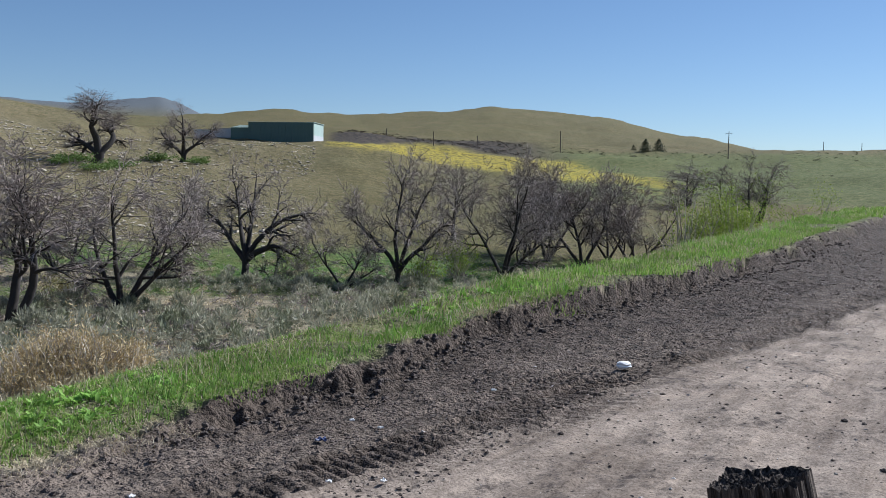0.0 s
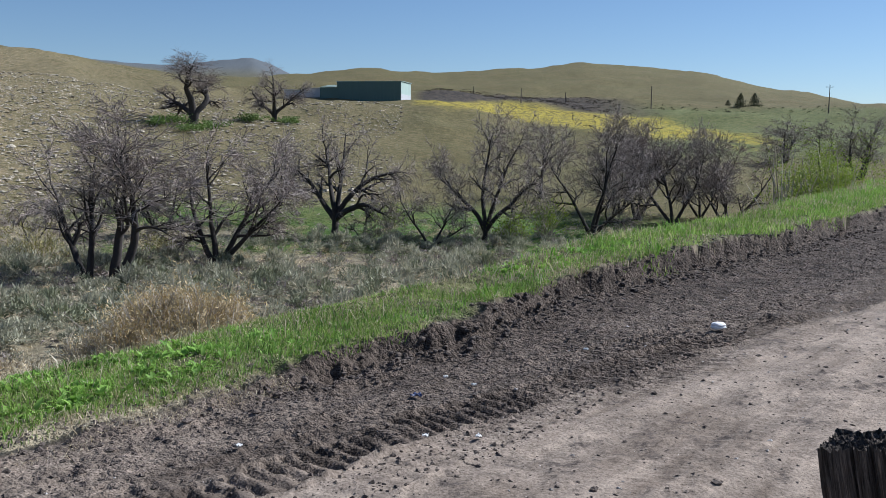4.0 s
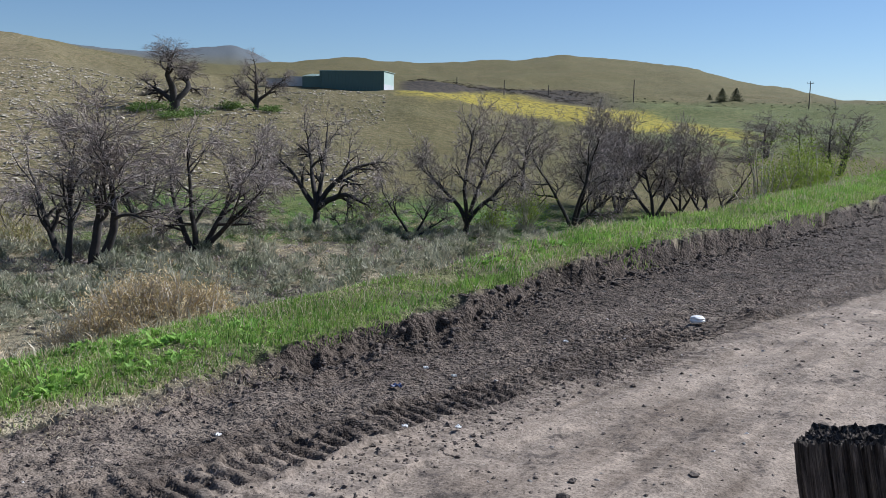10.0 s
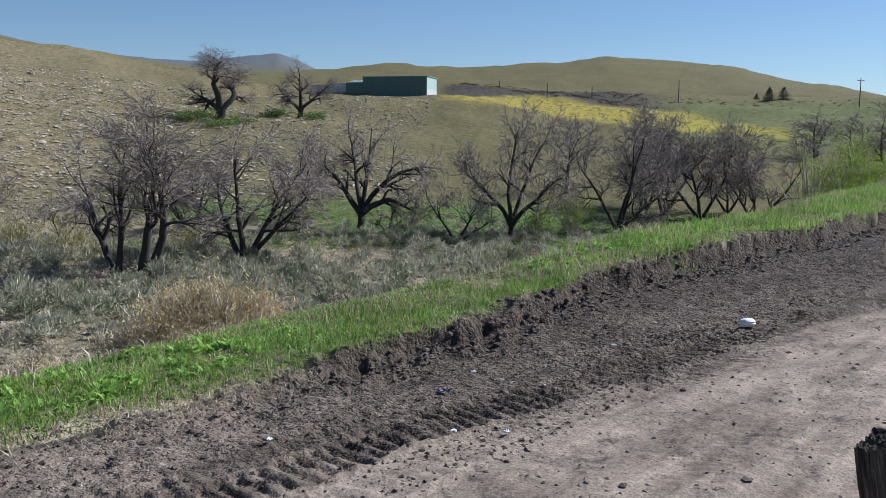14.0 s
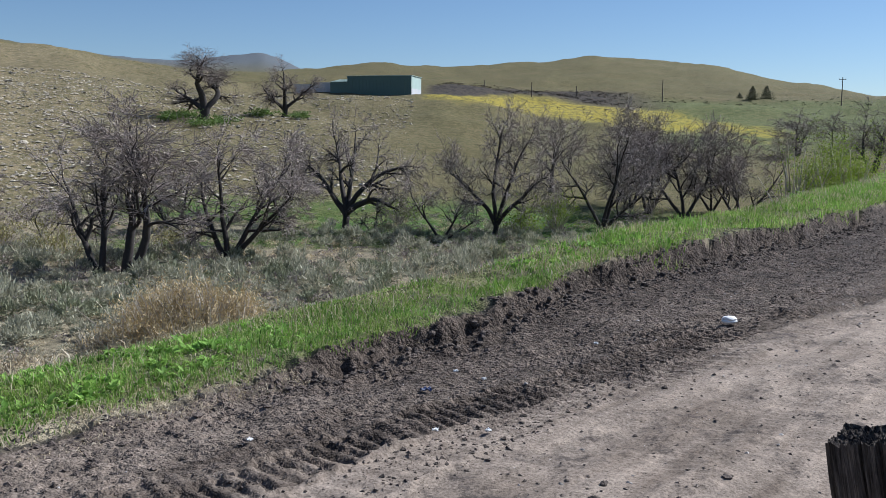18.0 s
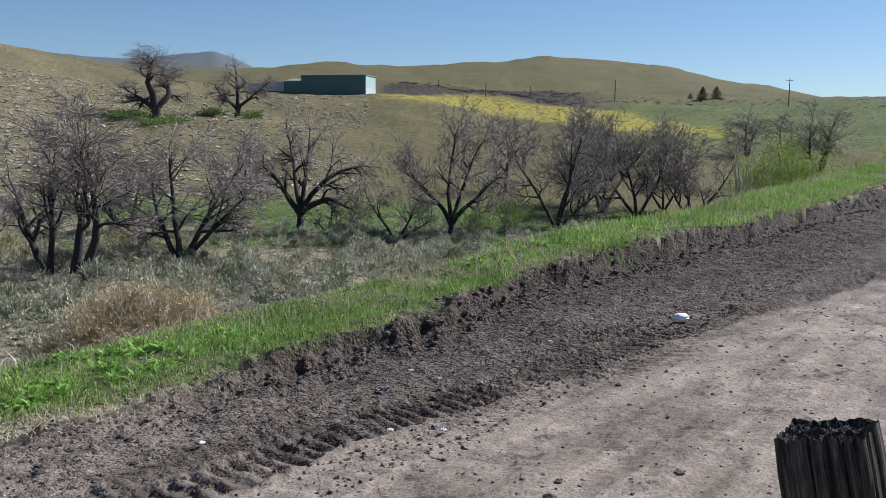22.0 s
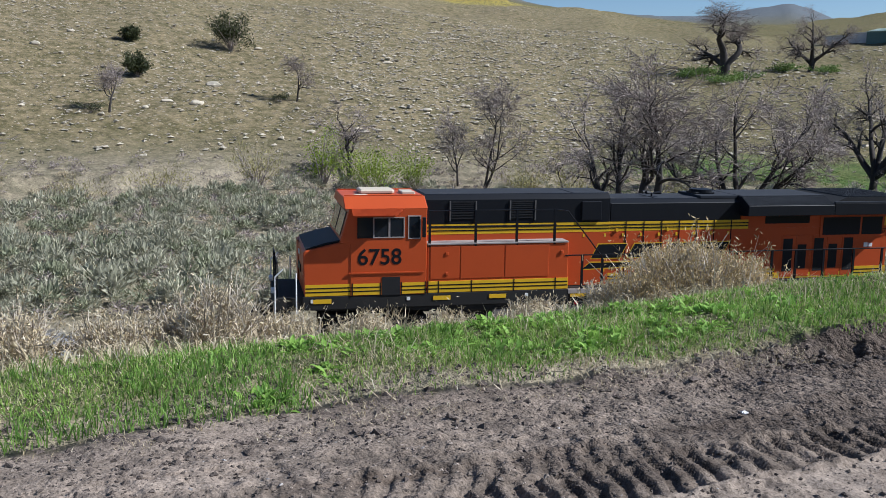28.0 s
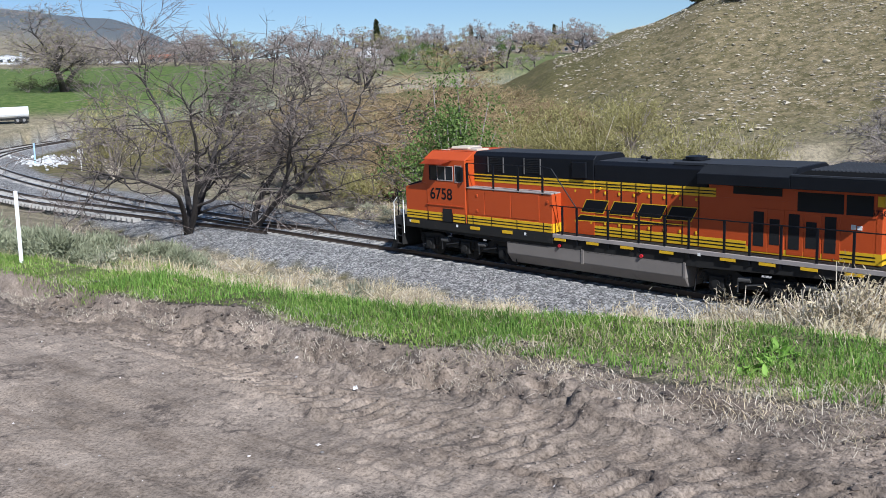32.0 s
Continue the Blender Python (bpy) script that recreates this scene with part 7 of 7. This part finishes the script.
meadow("grass", "short turf between the taller grass", 409, 40000, -14, 14, 4.4, 7.6, 0.055, 0.009, 1.3, GRASS, -3, 1.0, 419, 0.06)
meadow("dry_grass", "matted straw between the grass", 410, 24000, -5, 14, 4.35, 8.2, 0.07, 0.006, 2.4, STRAW, -3, 0.8, 420, -0.02)


meadow("grass", "thick fresh grass beside the low bank", 425, 22000, -13, 1.2, 4.6, 6.0, 0.095, 0.008, 1.0, GRASS_FRESH, -0.15, 0.9, 426, 0.10)
meadow("grass", "fresh tufts along the road cut", 427, 9000, 2.0, 12, 4.7, 6.4, 0.09, 0.009, 1.1, GRASS_FRESH, 0.2, 0.6, 428, 0.12)


meadow("dry_grass", "dead roots and straw on the low bank", 429, 9000, -12, -1, 4.1, 5.0, 0.06, 0.004, 2.6, DEAD, -0.1, 0.7, 430, -0.5)


meadow("dry_grass", "dead stems along the far bank", 421, 16000, 8, 44, 4.0, 8.4, 0.15, 0.010, 1.4, STRAW, -0.15, 1.1, 422, 0.05)
meadow("grass", "taller green tufts along the far bank", 423, 14000, 7, 40, 4.0, 7.8, 0.17, 0.014, 1.0, WEED, 0.12, 0.8, 424, 0.08)


def weed(seed, u, v, wide, leaves=34):
    """A broad-leaved weed: a rosette of bent leaves."""
    rng = np.random.default_rng(seed)
    x, y = 0.515 * u - 0.857 * v, 0.857 * u + 0.515 * v
    t = thing("weed", "bright green broad-leaved weed in the grass", "weed", Matrix.Translation((x, y, ground_at(x, y) - 0.01)), "broad-leaved weeds")
    verts, faces = [], []
    for i in range(leaves):
        a, e, s = rng.uniform(0, 6.28), rng.uniform(0.25, 1.25), wide * rng.uniform(0.28, 0.5)
        o = np.array([rng.normal(0, 0.22) * wide, rng.normal(0, 0.22) * wide, 0])
        d, w = np.array([math.cos(a), math.sin(a), 0]), np.array([-math.sin(a), math.cos(a), 0])
        b = len(verts)
        for k, (q, half) in enumerate(((0.0, 0.03), (0.35, 0.16), (0.7, 0.15), (1.0, 0.02))):
            c = o + d * s * q * math.sin(e + 0.35 * q) + np.array([0, 0, s * q * math.cos(e + 0.5 * q)])
            verts += [(c - w * s * half).tolist(), (c + np.array([0, 0, -0.04 * s])).tolist(), (c + w * s * half).tolist()]
            if k:
                p = b + 3 * k
                faces += [(p - 3, p - 2, p + 1, p), (p - 2, p - 1, p + 2, p + 1)]
    part("leaves", mesh_of("leaves", verts, faces, WEED, True), WEED, t)


rng = np.random.default_rng(500)
weed(501, 0.95, 4.92, 0.26, 60)
for k in range(150):
    u, v = ((rng.uniform(1.2, 5.2), rng.uniform(5.1, 6.3)), (rng.normal(10.4, 1.0), rng.normal(5.4, 0.25)), (rng.uniform(-6, 22), rng.uniform(5.0, 6.6)))[0 if k < 100 else 1 if k < 130 else 2]
    weed(502 + k, u, v, rng.uniform(0.15, 0.26), 32)


# ---- sheds, poles and town ----
GREEN_STEEL = surface("green_cladding", (0.085, 0.15, 0.135), rough=0.5, vary=0.12, scale=0.4, relief=0.05)
PALE_STEEL = surface("pale_roof_lit_end", (0.42, 0.52, 0.47), rough=0.5, vary=0.1, scale=0.5, relief=0.05)
POLE_WOOD = surface("pole_wood", (0.12, 0.10, 0.085), rough=0.9, vary=0.3)
WALL_TAN = surface("tan_stucco", (0.27, 0.22, 0.18), rough=0.9, vary=0.15, scale=0.5)
WALL_WHITE = surface("white_siding", (0.55, 0.55, 0.56), rough=0.8, vary=0.1, scale=0.5)
ROOF_DARK = surface("dark_shingle", (0.09, 0.085, 0.085), rough=0.9, vary=0.25, scale=0.8)
ROOF_TILE = surface("clay_tile", (0.30, 0.13, 0.08), rough=0.9, vary=0.25, scale=0.8)
WINDOW = surface("far_window", (0.03, 0.04, 0.05), rough=0.1, vary=0.1, relief=0.0, spec=0.7)


def ribs(bm, x0, x1, y, z0, z1, pitch=1.0, out=0.05):
    for x in np.arange(x0 + pitch / 2, x1, pitch):
        block(bm, x - 0.06, x + 0.06, y - out, y + out, z0, z1)


def steel_shed():
    """Long green steel shed with a lower lean-to; its front faces the road."""
    x, y = polar(-9.7, 262)
    z = ground_at(x, y)
    t = thing("steel_shed", "long green steel shed on the hillside", "shed", Matrix.Translation((x, y, z - 0.6)) @ Matrix.Rotation(radians(-8), 4, "Z"))
    part("wall", boxes((-9.2, 9.2, -5, 5, 0, 5.3)), GREEN_STEEL, t)
    bm = bmesh.new()
    ribs(bm, -9.2, 9.2, -5.03, 0, 5.3)
    part("cladding_ribs", bm, GREEN_STEEL, t)
    # end of the green shed; its sunlight is put into a paler colour
    part("end_wall", boxes((9.2, 9.26, -4.95, 4.95, 1.9, 5.2)), PALE_STEEL, t, "green end wall with sunlight painted in as pale green")
    part("end_base", boxes((9.2, 9.28, -4.95, 4.95, 0, 1.9)), WALL_WHITE, t, "white lower wall")
    part("roof", prism([(-9.4, 5.3), (-9.4, 5.42), (9.5, 5.42), (9.5, 5.3)], -5.2, 5.2), PALE_STEEL, t, "thin pale roof edge")
    lean = part("lean_to", boxes((-14.6, -9.25, -4, 4, 0, 3.9)), GREEN_STEEL, t)
    bm = bmesh.new()
    v = [bm.verts.new(p) for p in ((-14.9, -4.4, 3.75), (-9.22, -4.4, 3.75), (-9.22, 4, 5.0), (-14.9, 4, 5.0))]
    bm.faces.new(v)
    bmesh.ops.solidify(bm, geom=list(bm.faces), thickness=0.12)
    part("lean_roof", bm, PALE_STEEL, lean, "pale green sloping roof")


steel_shed()
for k, (az, r, w, h) in enumerate(((-13.0, 276, 9, 2.6), (-14.3, 284, 8, 2.4), (-12.35, 272, 4, 2.2))):
    x, y = polar(az, r)
    t = thing("low_building", "low white-roofed farm building half behind the slope", "building", Matrix.Translation((x, y, ground_at(x, y) - 0.4)) @ Matrix.Rotation(radians(12), 4, "Z"), "white farm buildings")
    part("wall", boxes((-w / 2, w / 2, -3, 3, 0, h)), WALL_WHITE, t)
    part("roof", prism([(-w / 2 - 0.3, h), (-w / 2 - 0.3, h + 0.15), (w / 2 + 0.3, h + 0.15), (w / 2 + 0.3, h)], -3.4, 3.4), WALL_WHITE, t)


def utility_pole(az, r, high, arm=True, turn=0.0):
    x, y = polar(az, r)
    t = thing("utility_pole", "thin wooden utility pole standing in the distance", "utility pole", Matrix.Translation((x, y, ground_at(x, y) - 0.3)) @ Matrix.Rotation(turn, 4, "Z"), "utility poles")
    bm = bmesh.new()
    bar(bm, (0, 0, 0), (0, 0, high + 0.3), 0.19, 8, 0.12)
    part("shaft", bm, POLE_WOOD, t)
    if arm:
        a = part("crossarm", boxes((-1.1, 1.1, -0.06, 0.06, high - 0.5, high - 0.36)), POLE_WOOD, t)
        part("insulator", boxes(*[(x - 0.06, x + 0.06, -0.05, 0.05, high - 0.36, high - 0.12) for x in (-0.95, 0.0, 0.95)]), WHITE, a)


for az, r, h, arm in ((7.1, 318, 7.6, False), (17.0, 322, 8.8, True), (-0.7, 300, 4.6, False), (22.2, 420, 5.5, False), (24.2, 430, 5.0, False), (26.2, 440, 5.0, False), (2.0, 330, 3.2, False), (-3.6, 318, 3.0, False)):
    utility_pole(az, r, h, arm)
for az, r, h in ((-98.6, 420, 13), (-96.3, 410, 12), (-94.0, 430, 12.5), (-91.4, 400, 13), (-89.6, 420, 12), (-106.8, 410, 11), (-97.4, 440, 11), (-100.6, 430, 11), (-92.6, 460, 11)):
    utility_pole(az, r, h, True, az)


def conifer(seed, az, r, high, wide, label="dark conifer among the houses"):
    """A conifer: stem and whorls of drooping needle sprays."""
    rng = np.random.default_rng(seed)
    x, y = polar(az, r)
    t = thing("conifer", label, "tree", Matrix.Translation((x, y, ground_at(x, y) - 0.2)), "conifers")
    bm = bmesh.new()
    bar(bm, (0, 0, 0), (0, 0, high * 0.95), high * 0.02, 6, 0.02)
    part("trunk", bm, BARK, t)
    n = 1500
    k = rng.uniform(0, 1, n) ** 1.3
    a = rng.uniform(0, 6.28, n)
    w = wide / 2 * (1 - k ** (2.2 if wide > high * 0.8 else 1.0)) * rng.uniform(0.25, 1.0, n) * (0.75 + 0.25 * np.sin(k * 60 + a))
    c = np.stack([np.cos(a) * w, np.sin(a) * w, high * (0.08 + 0.92 * k) - 0.25 * w], 1)
    v, f = scatter_leaves(c, rng, n * 2, high * 0.06, high * 0.006, flat=0.4)
    part("needles", mesh_of("needles", v, f, LEAF_DARK), LEAF_DARK, t)


conifer(701, 12.2, 345, 4.6, 5.6, "dark conifer on the field's far edge")
conifer(702, 13.0, 348, 4.6, 6.6, "broad dark conifer on the field's far edge")
conifer(703, 11.5, 350, 2.4, 3.4, "small dark conifer on the field's far edge")
conifer(704, -102.6, 366, 14.0, 6.0)
conifer(705, -96.9, 430, 12.0, 4.5)
conifer(706, -91.9, 430, 12.0, 4.5)
conifer(707, -104.4, 430, 8.0, 3.0)
conifer(708, -99.6, 450, 8.0, 3.5)


def house(az, r, w, d, h, wall, roof, turn, gable=True):
    x, y = polar(az, r)
    t = thing("house", "low house with a pitched roof among bare trees", "house", Matrix.Translation((x, y, ground_at(x, y) - 0.4)) @ Matrix.Rotation(radians(turn), 4, "Z"), "houses of the town")
    part("wall", boxes((-w / 2, w / 2, -d / 2, d / 2, 0, h)), wall, t)
    rise = min(w, d) * 0.24
    if gable:
        part("gable", prism([(-w / 2, h), (0, h + rise), (w / 2, h)], -d / 2 + 0.02, d / 2 - 0.02), wall, t)
        for s in (1, -1):
            bm = bmesh.new()
            v = [bm.verts.new(p) for p in ((0, -d / 2 - 0.4, h + rise + 0.06), (0, d / 2 + 0.4, h + rise + 0.06), (s * (w / 2 + 0.5), d / 2 + 0.4, h - 0.2), (s * (w / 2 + 0.5), -d / 2 - 0.4, h - 0.2))]
            bm.faces.new(v)
            bmesh.ops.solidify(bm, geom=list(bm.faces), thickness=0.18)
            part("roof", bm, roof, t)
    else:
        part("roof", section([(-d / 2 - 0.5, h - 0.1), (0, h + rise), (d / 2 + 0.5, h - 0.1)], -w / 2 - 0.5, w / 2 + 0.5), roof, t)
    part("chimney", boxes((w * 0.2, w * 0.2 + 0.7, -0.3, 0.4, h, h + rise + 0.7)), wall, t)
    for x0 in np.arange(-w / 2 + 1.2, w / 2 - 1.4, 3.0):
        win = part("window", boxes((x0, x0 + 1.3, -d / 2 - 0.03, -d / 2 + 0.05, 1.1, 2.3)), WINDOW, t)
        part("window_frame", boxes((x0 - 0.1, x0 + 1.4, -d / 2 - 0.06, -d / 2 - 0.02, 1.0, 1.1), (x0 - 0.1, x0 + 1.4, -d / 2 - 0.06, -d / 2 - 0.02, 2.3, 2.4)), WALL_WHITE, win)


house(-103.1, 354, 8.0, 10, 2.3, WALL_WHITE, ROOF_DARK, 96 + 12)
rng = np.random.default_rng(31)
for k, (az, r, w, wall, roof) in enumerate(((-104.0, 372, 12, WALL_TAN, ROOF_DARK), (-99.3, 400, 14, WALL_TAN, ROOF_DARK), (-97.6, 386, 13, WALL_TAN, ROOF_TILE), (-95.8, 392, 12, WALL_WHITE, ROOF_DARK), (-94.4, 380, 14, WALL_TAN, ROOF_DARK), (-92.8, 396, 15, WALL_TAN, ROOF_DARK), (-91.2, 386, 16, WALL_TAN, ROOF_DARK), (-90.0, 402, 9, WALL_WHITE, ROOF_DARK), (-89.0, 396, 12, WALL_WHITE, ROOF_DARK), (-98.4, 430, 14, WALL_TAN, ROOF_DARK), (-93.6, 450, 14, WALL_WHITE, ROOF_DARK), (-101.2, 410, 12, WALL_TAN, ROOF_DARK), (-88.6, 470, 14, WALL_TAN, ROOF_TILE), (-96.6, 450, 12, WALL_WHITE, ROOF_TILE), (-117.5, 420, 16, WALL_WHITE, ROOF_DARK), (-119.4, 430, 14, WALL_WHITE, ROOF_DARK), (-123.4, 430, 26, WALL_WHITE, WALL_WHITE), (-115.2, 440, 14, WALL_TAN, ROOF_TILE))):
    house(az, r, w * 0.8, 7.5, 2.5, wall, roof, -az + rng.uniform(-25, 25), k % 2 == 0)

# bare trees of the town: a few shapes, then copies
shapes = []
for k in range(4):
    x, y = polar(-105.5 + k * 3.1, 372 + 9 * k)
    shapes.append(bare_tree("town_tree", "bare grey-brown oak by the houses", 720 + k, x, y, 10.5 + k * 0.8, ((40, 8, 1.0), (-80, 30, 0.8)), (4, 3, 3, 4), thick=0.03, wide=12.0 + k, twig_r=0.055, fine=1, buds=LEAF_OCHRE if k == 1 else TWIG, bud_n=700, bud_size=0.55, group="town trees"))
for k in range(76):
    az, r = (rng.uniform(-122, -100.5), rng.uniform(345, 430)) if k < 50 else (rng.uniform(-102, -89), rng.uniform(352, 440))
    x, y = polar(az, r)
    copy_thing(shapes[k % 4], Matrix.Translation((x, y, ground_at(x, y) - 0.3)) @ Matrix.Rotation(rng.uniform(0, 6.3), 4, "Z"))
for k in range(34):
    x, y = polar(rng.uniform(-109, -91.5), rng.uniform(225, 335))
    copy_thing(shapes[k % 4], Matrix.Translation((x, y, ground_at(x, y) - 0.3)) @ Matrix.Rotation(rng.uniform(0, 6.3), 4, "Z") @ Matrix.Scale(rng.uniform(0.6, 0.85), 4))
x, y = polar(-120.8, 215)
bare_tree("field_oak", "big grey oak with olive buds in a green field", 740, x, y, 18.0, ((20, 4, 1.05), (-80, 38, 0.8), (80, 36, 0.8)), (9, 6, 5, 5), thick=0.035, gnarl=0.18, wide=21, twig_r=0.03, buds=LEAF_OCHRE, bud_n=3500, bud_size=0.3)
for k, az in enumerate((-121.6, -120.0, -122.6)):
    leafy_bush("field_shrub", "dark green scrub under the field oak", 745 + k, *polar(az, 213 + k), 6, 2.6, LEAF_DARK, 900, 0.3, group="field shrubs")
for k, (az, r) in enumerate(((-93.2, 300), (-95.0, 320), (-97.0, 296), (-99.5, 300), (-92.0, 330), (-101.0, 290))):
    leafy_bush("hedge_bush", "olive green bush below the houses", 760 + k, *polar(az, r), 8, 5, LEAF_GREEN if k % 2 else LEAF_OCHRE, 1500, 0.4, group="bushes below the town")


def tank_truck():
    """White water truck parked by the curve."""
    x, y = polar(-123.9, 168)
    t = thing("tank_truck", "white tank truck parked on bare dirt", "truck", Matrix.Translation((x, y, ground_at(x, y))) @ Matrix.Rotation(radians(-123.9 * -1 + 180), 4, "Z"))
    part("chassis", boxes((-3.4, 3.2, -0.5, 0.5, 0.55, 0.85)), UNDER, t)
    part("cab", prism([(1.4, 0.7), (1.4, 2.5), (2.4, 2.5), (2.7, 1.75), (3.5, 1.6), (3.5, 0.7)], -1.1, 1.1, 0.06), WHITE, t)
    part("cab_window", boxes((1.7, 2.3, -1.115, 1.115, 1.75, 2.3)), GLASSY, t)
    bm = bmesh.new()
    bar(bm, (-3.4, 0, 1.75), (1.2, 0, 1.75), 0.95, 20)
    part("tank", bm, WHITE, t)
    for x0 in (-2.6, -1.6, 2.4):
        for s in (-1, 1):
            bm = bmesh.new()
            bar(bm, (x0, s * 0.75, 0.5), (x0, s * 1.1, 0.5), 0.5, 16)
            w = part("wheel", bm, UNDER, t)
            bm = bmesh.new()
            bar(bm, (x0, s * 1.1, 0.5), (x0, s * 1.12, 0.5), 0.25, 12)
            part("rim", bm, SHINY, w)


tank_truck()
rng = np.random.default_rng(41)
spots = []
for k in range(420):
    az, r = rng.normal(-121.9, 0.75), rng.normal(124, 4.0)
    x, y = polar(az, r)
    spots.append((x, y, 0, rng.uniform(0.2, 0.6), rng.uniform(0, 6), 0.9))
spots = np.array(spots)
spots[:, 2] = land(spots[:, 0], spots[:, 1])[0] + 0.1
strewn("riprap", "heap of white broken rock beside the curve", "rocks", rocks, spots, surface("white_rock", (0.52, 0.51, 0.50), rough=0.9, vary=0.15, island=0.35))


def marker(name, label, az, r, high, plate=None, thick=0.022, mat_=None):
    x, y = polar(az, r)
    t = thing(name, label, "marker post", Matrix.Translation((x, y, ground_at(x, y) - 0.05)) @ Matrix.Rotation(radians(-az), 4, "Z") @ Matrix.Rotation(radians(2.0), 4, "Y"))
    part("stake", boxes((-thick, thick, -0.008, 0.008, 0, high), bevel=0.003), mat_ or WHITE, t)
    if plate:
        part("plate", boxes((-plate, plate, -0.03, -0.01, high - 2 * plate, high)), WHITE, t)


marker("marker_post", "thin white marker post in the roadside grass", -123.6, 12.0, 0.92)
marker("track_sign", "small white square sign beside the track", -120.3, 106, 2.4, 0.28, 0.05)
marker("marker_post", "pale blue marker post by the rock heap", -122.7, 120, 2.6, None, 0.09, surface("pale_blue", (0.35, 0.5, 0.7), rough=0.5))

for k, (az, r, w, h) in enumerate(((-21.6, 176, 8, 1.6), (-19.4, 178, 7, 1.4), (-22.6, 172, 6, 1.2), (-17.2, 190, 7, 1.4), (-14.9, 192, 6, 1.4), (-20.4, 168, 9, 1.2))):
    leafy_bush("slope_shrub", "low green scrub at the foot of a hillside oak", 780 + k, *polar(az, r), w, h, LEAF_GREEN, 1500, 0.3, group="green slope shrubs")


# ---- what moves ----
def loco_pose(t, back):
    """Pose of a locomotive whose front is back metres behind the head of the train."""
    s = SPEED * (t - 29) + SLOWING * (t - 29) ** 2 / 2 - back
    a, b = Vector(rail_at(s - 4.55)), Vector(rail_at(s - 17.85))
    d = (a - b).normalized()
    up = Vector((0, 0, 1))
    y = up.cross(d).normalized()
    rot = Matrix((d, y, d.cross(y))).transposed().to_4x4()
    return Matrix.Translation(a + d * 4.55) @ rot


def motions():
    for ob, back in ((lead_loco, 0.0), (second_loco, 22.45), (third_loco, 44.9)):
        walk(ob, [(t * 0.5, loco_pose(t * 0.5, back)) for t in range(65)])
    for w in [c for c in lead_loco.children if c.name.startswith("wheelset")]:
        at = w.location.copy()
        rows = []
        for k in range(481):
            t = k / 15
            s = SPEED * (t - 29) + SLOWING * (t - 29) ** 2 / 2
            rows.append((t, Matrix.Translation(at) @ Matrix.Rotation((s / 0.533) % (2 * math.pi), 4, "Y")))
        walk(w, rows)


motions()
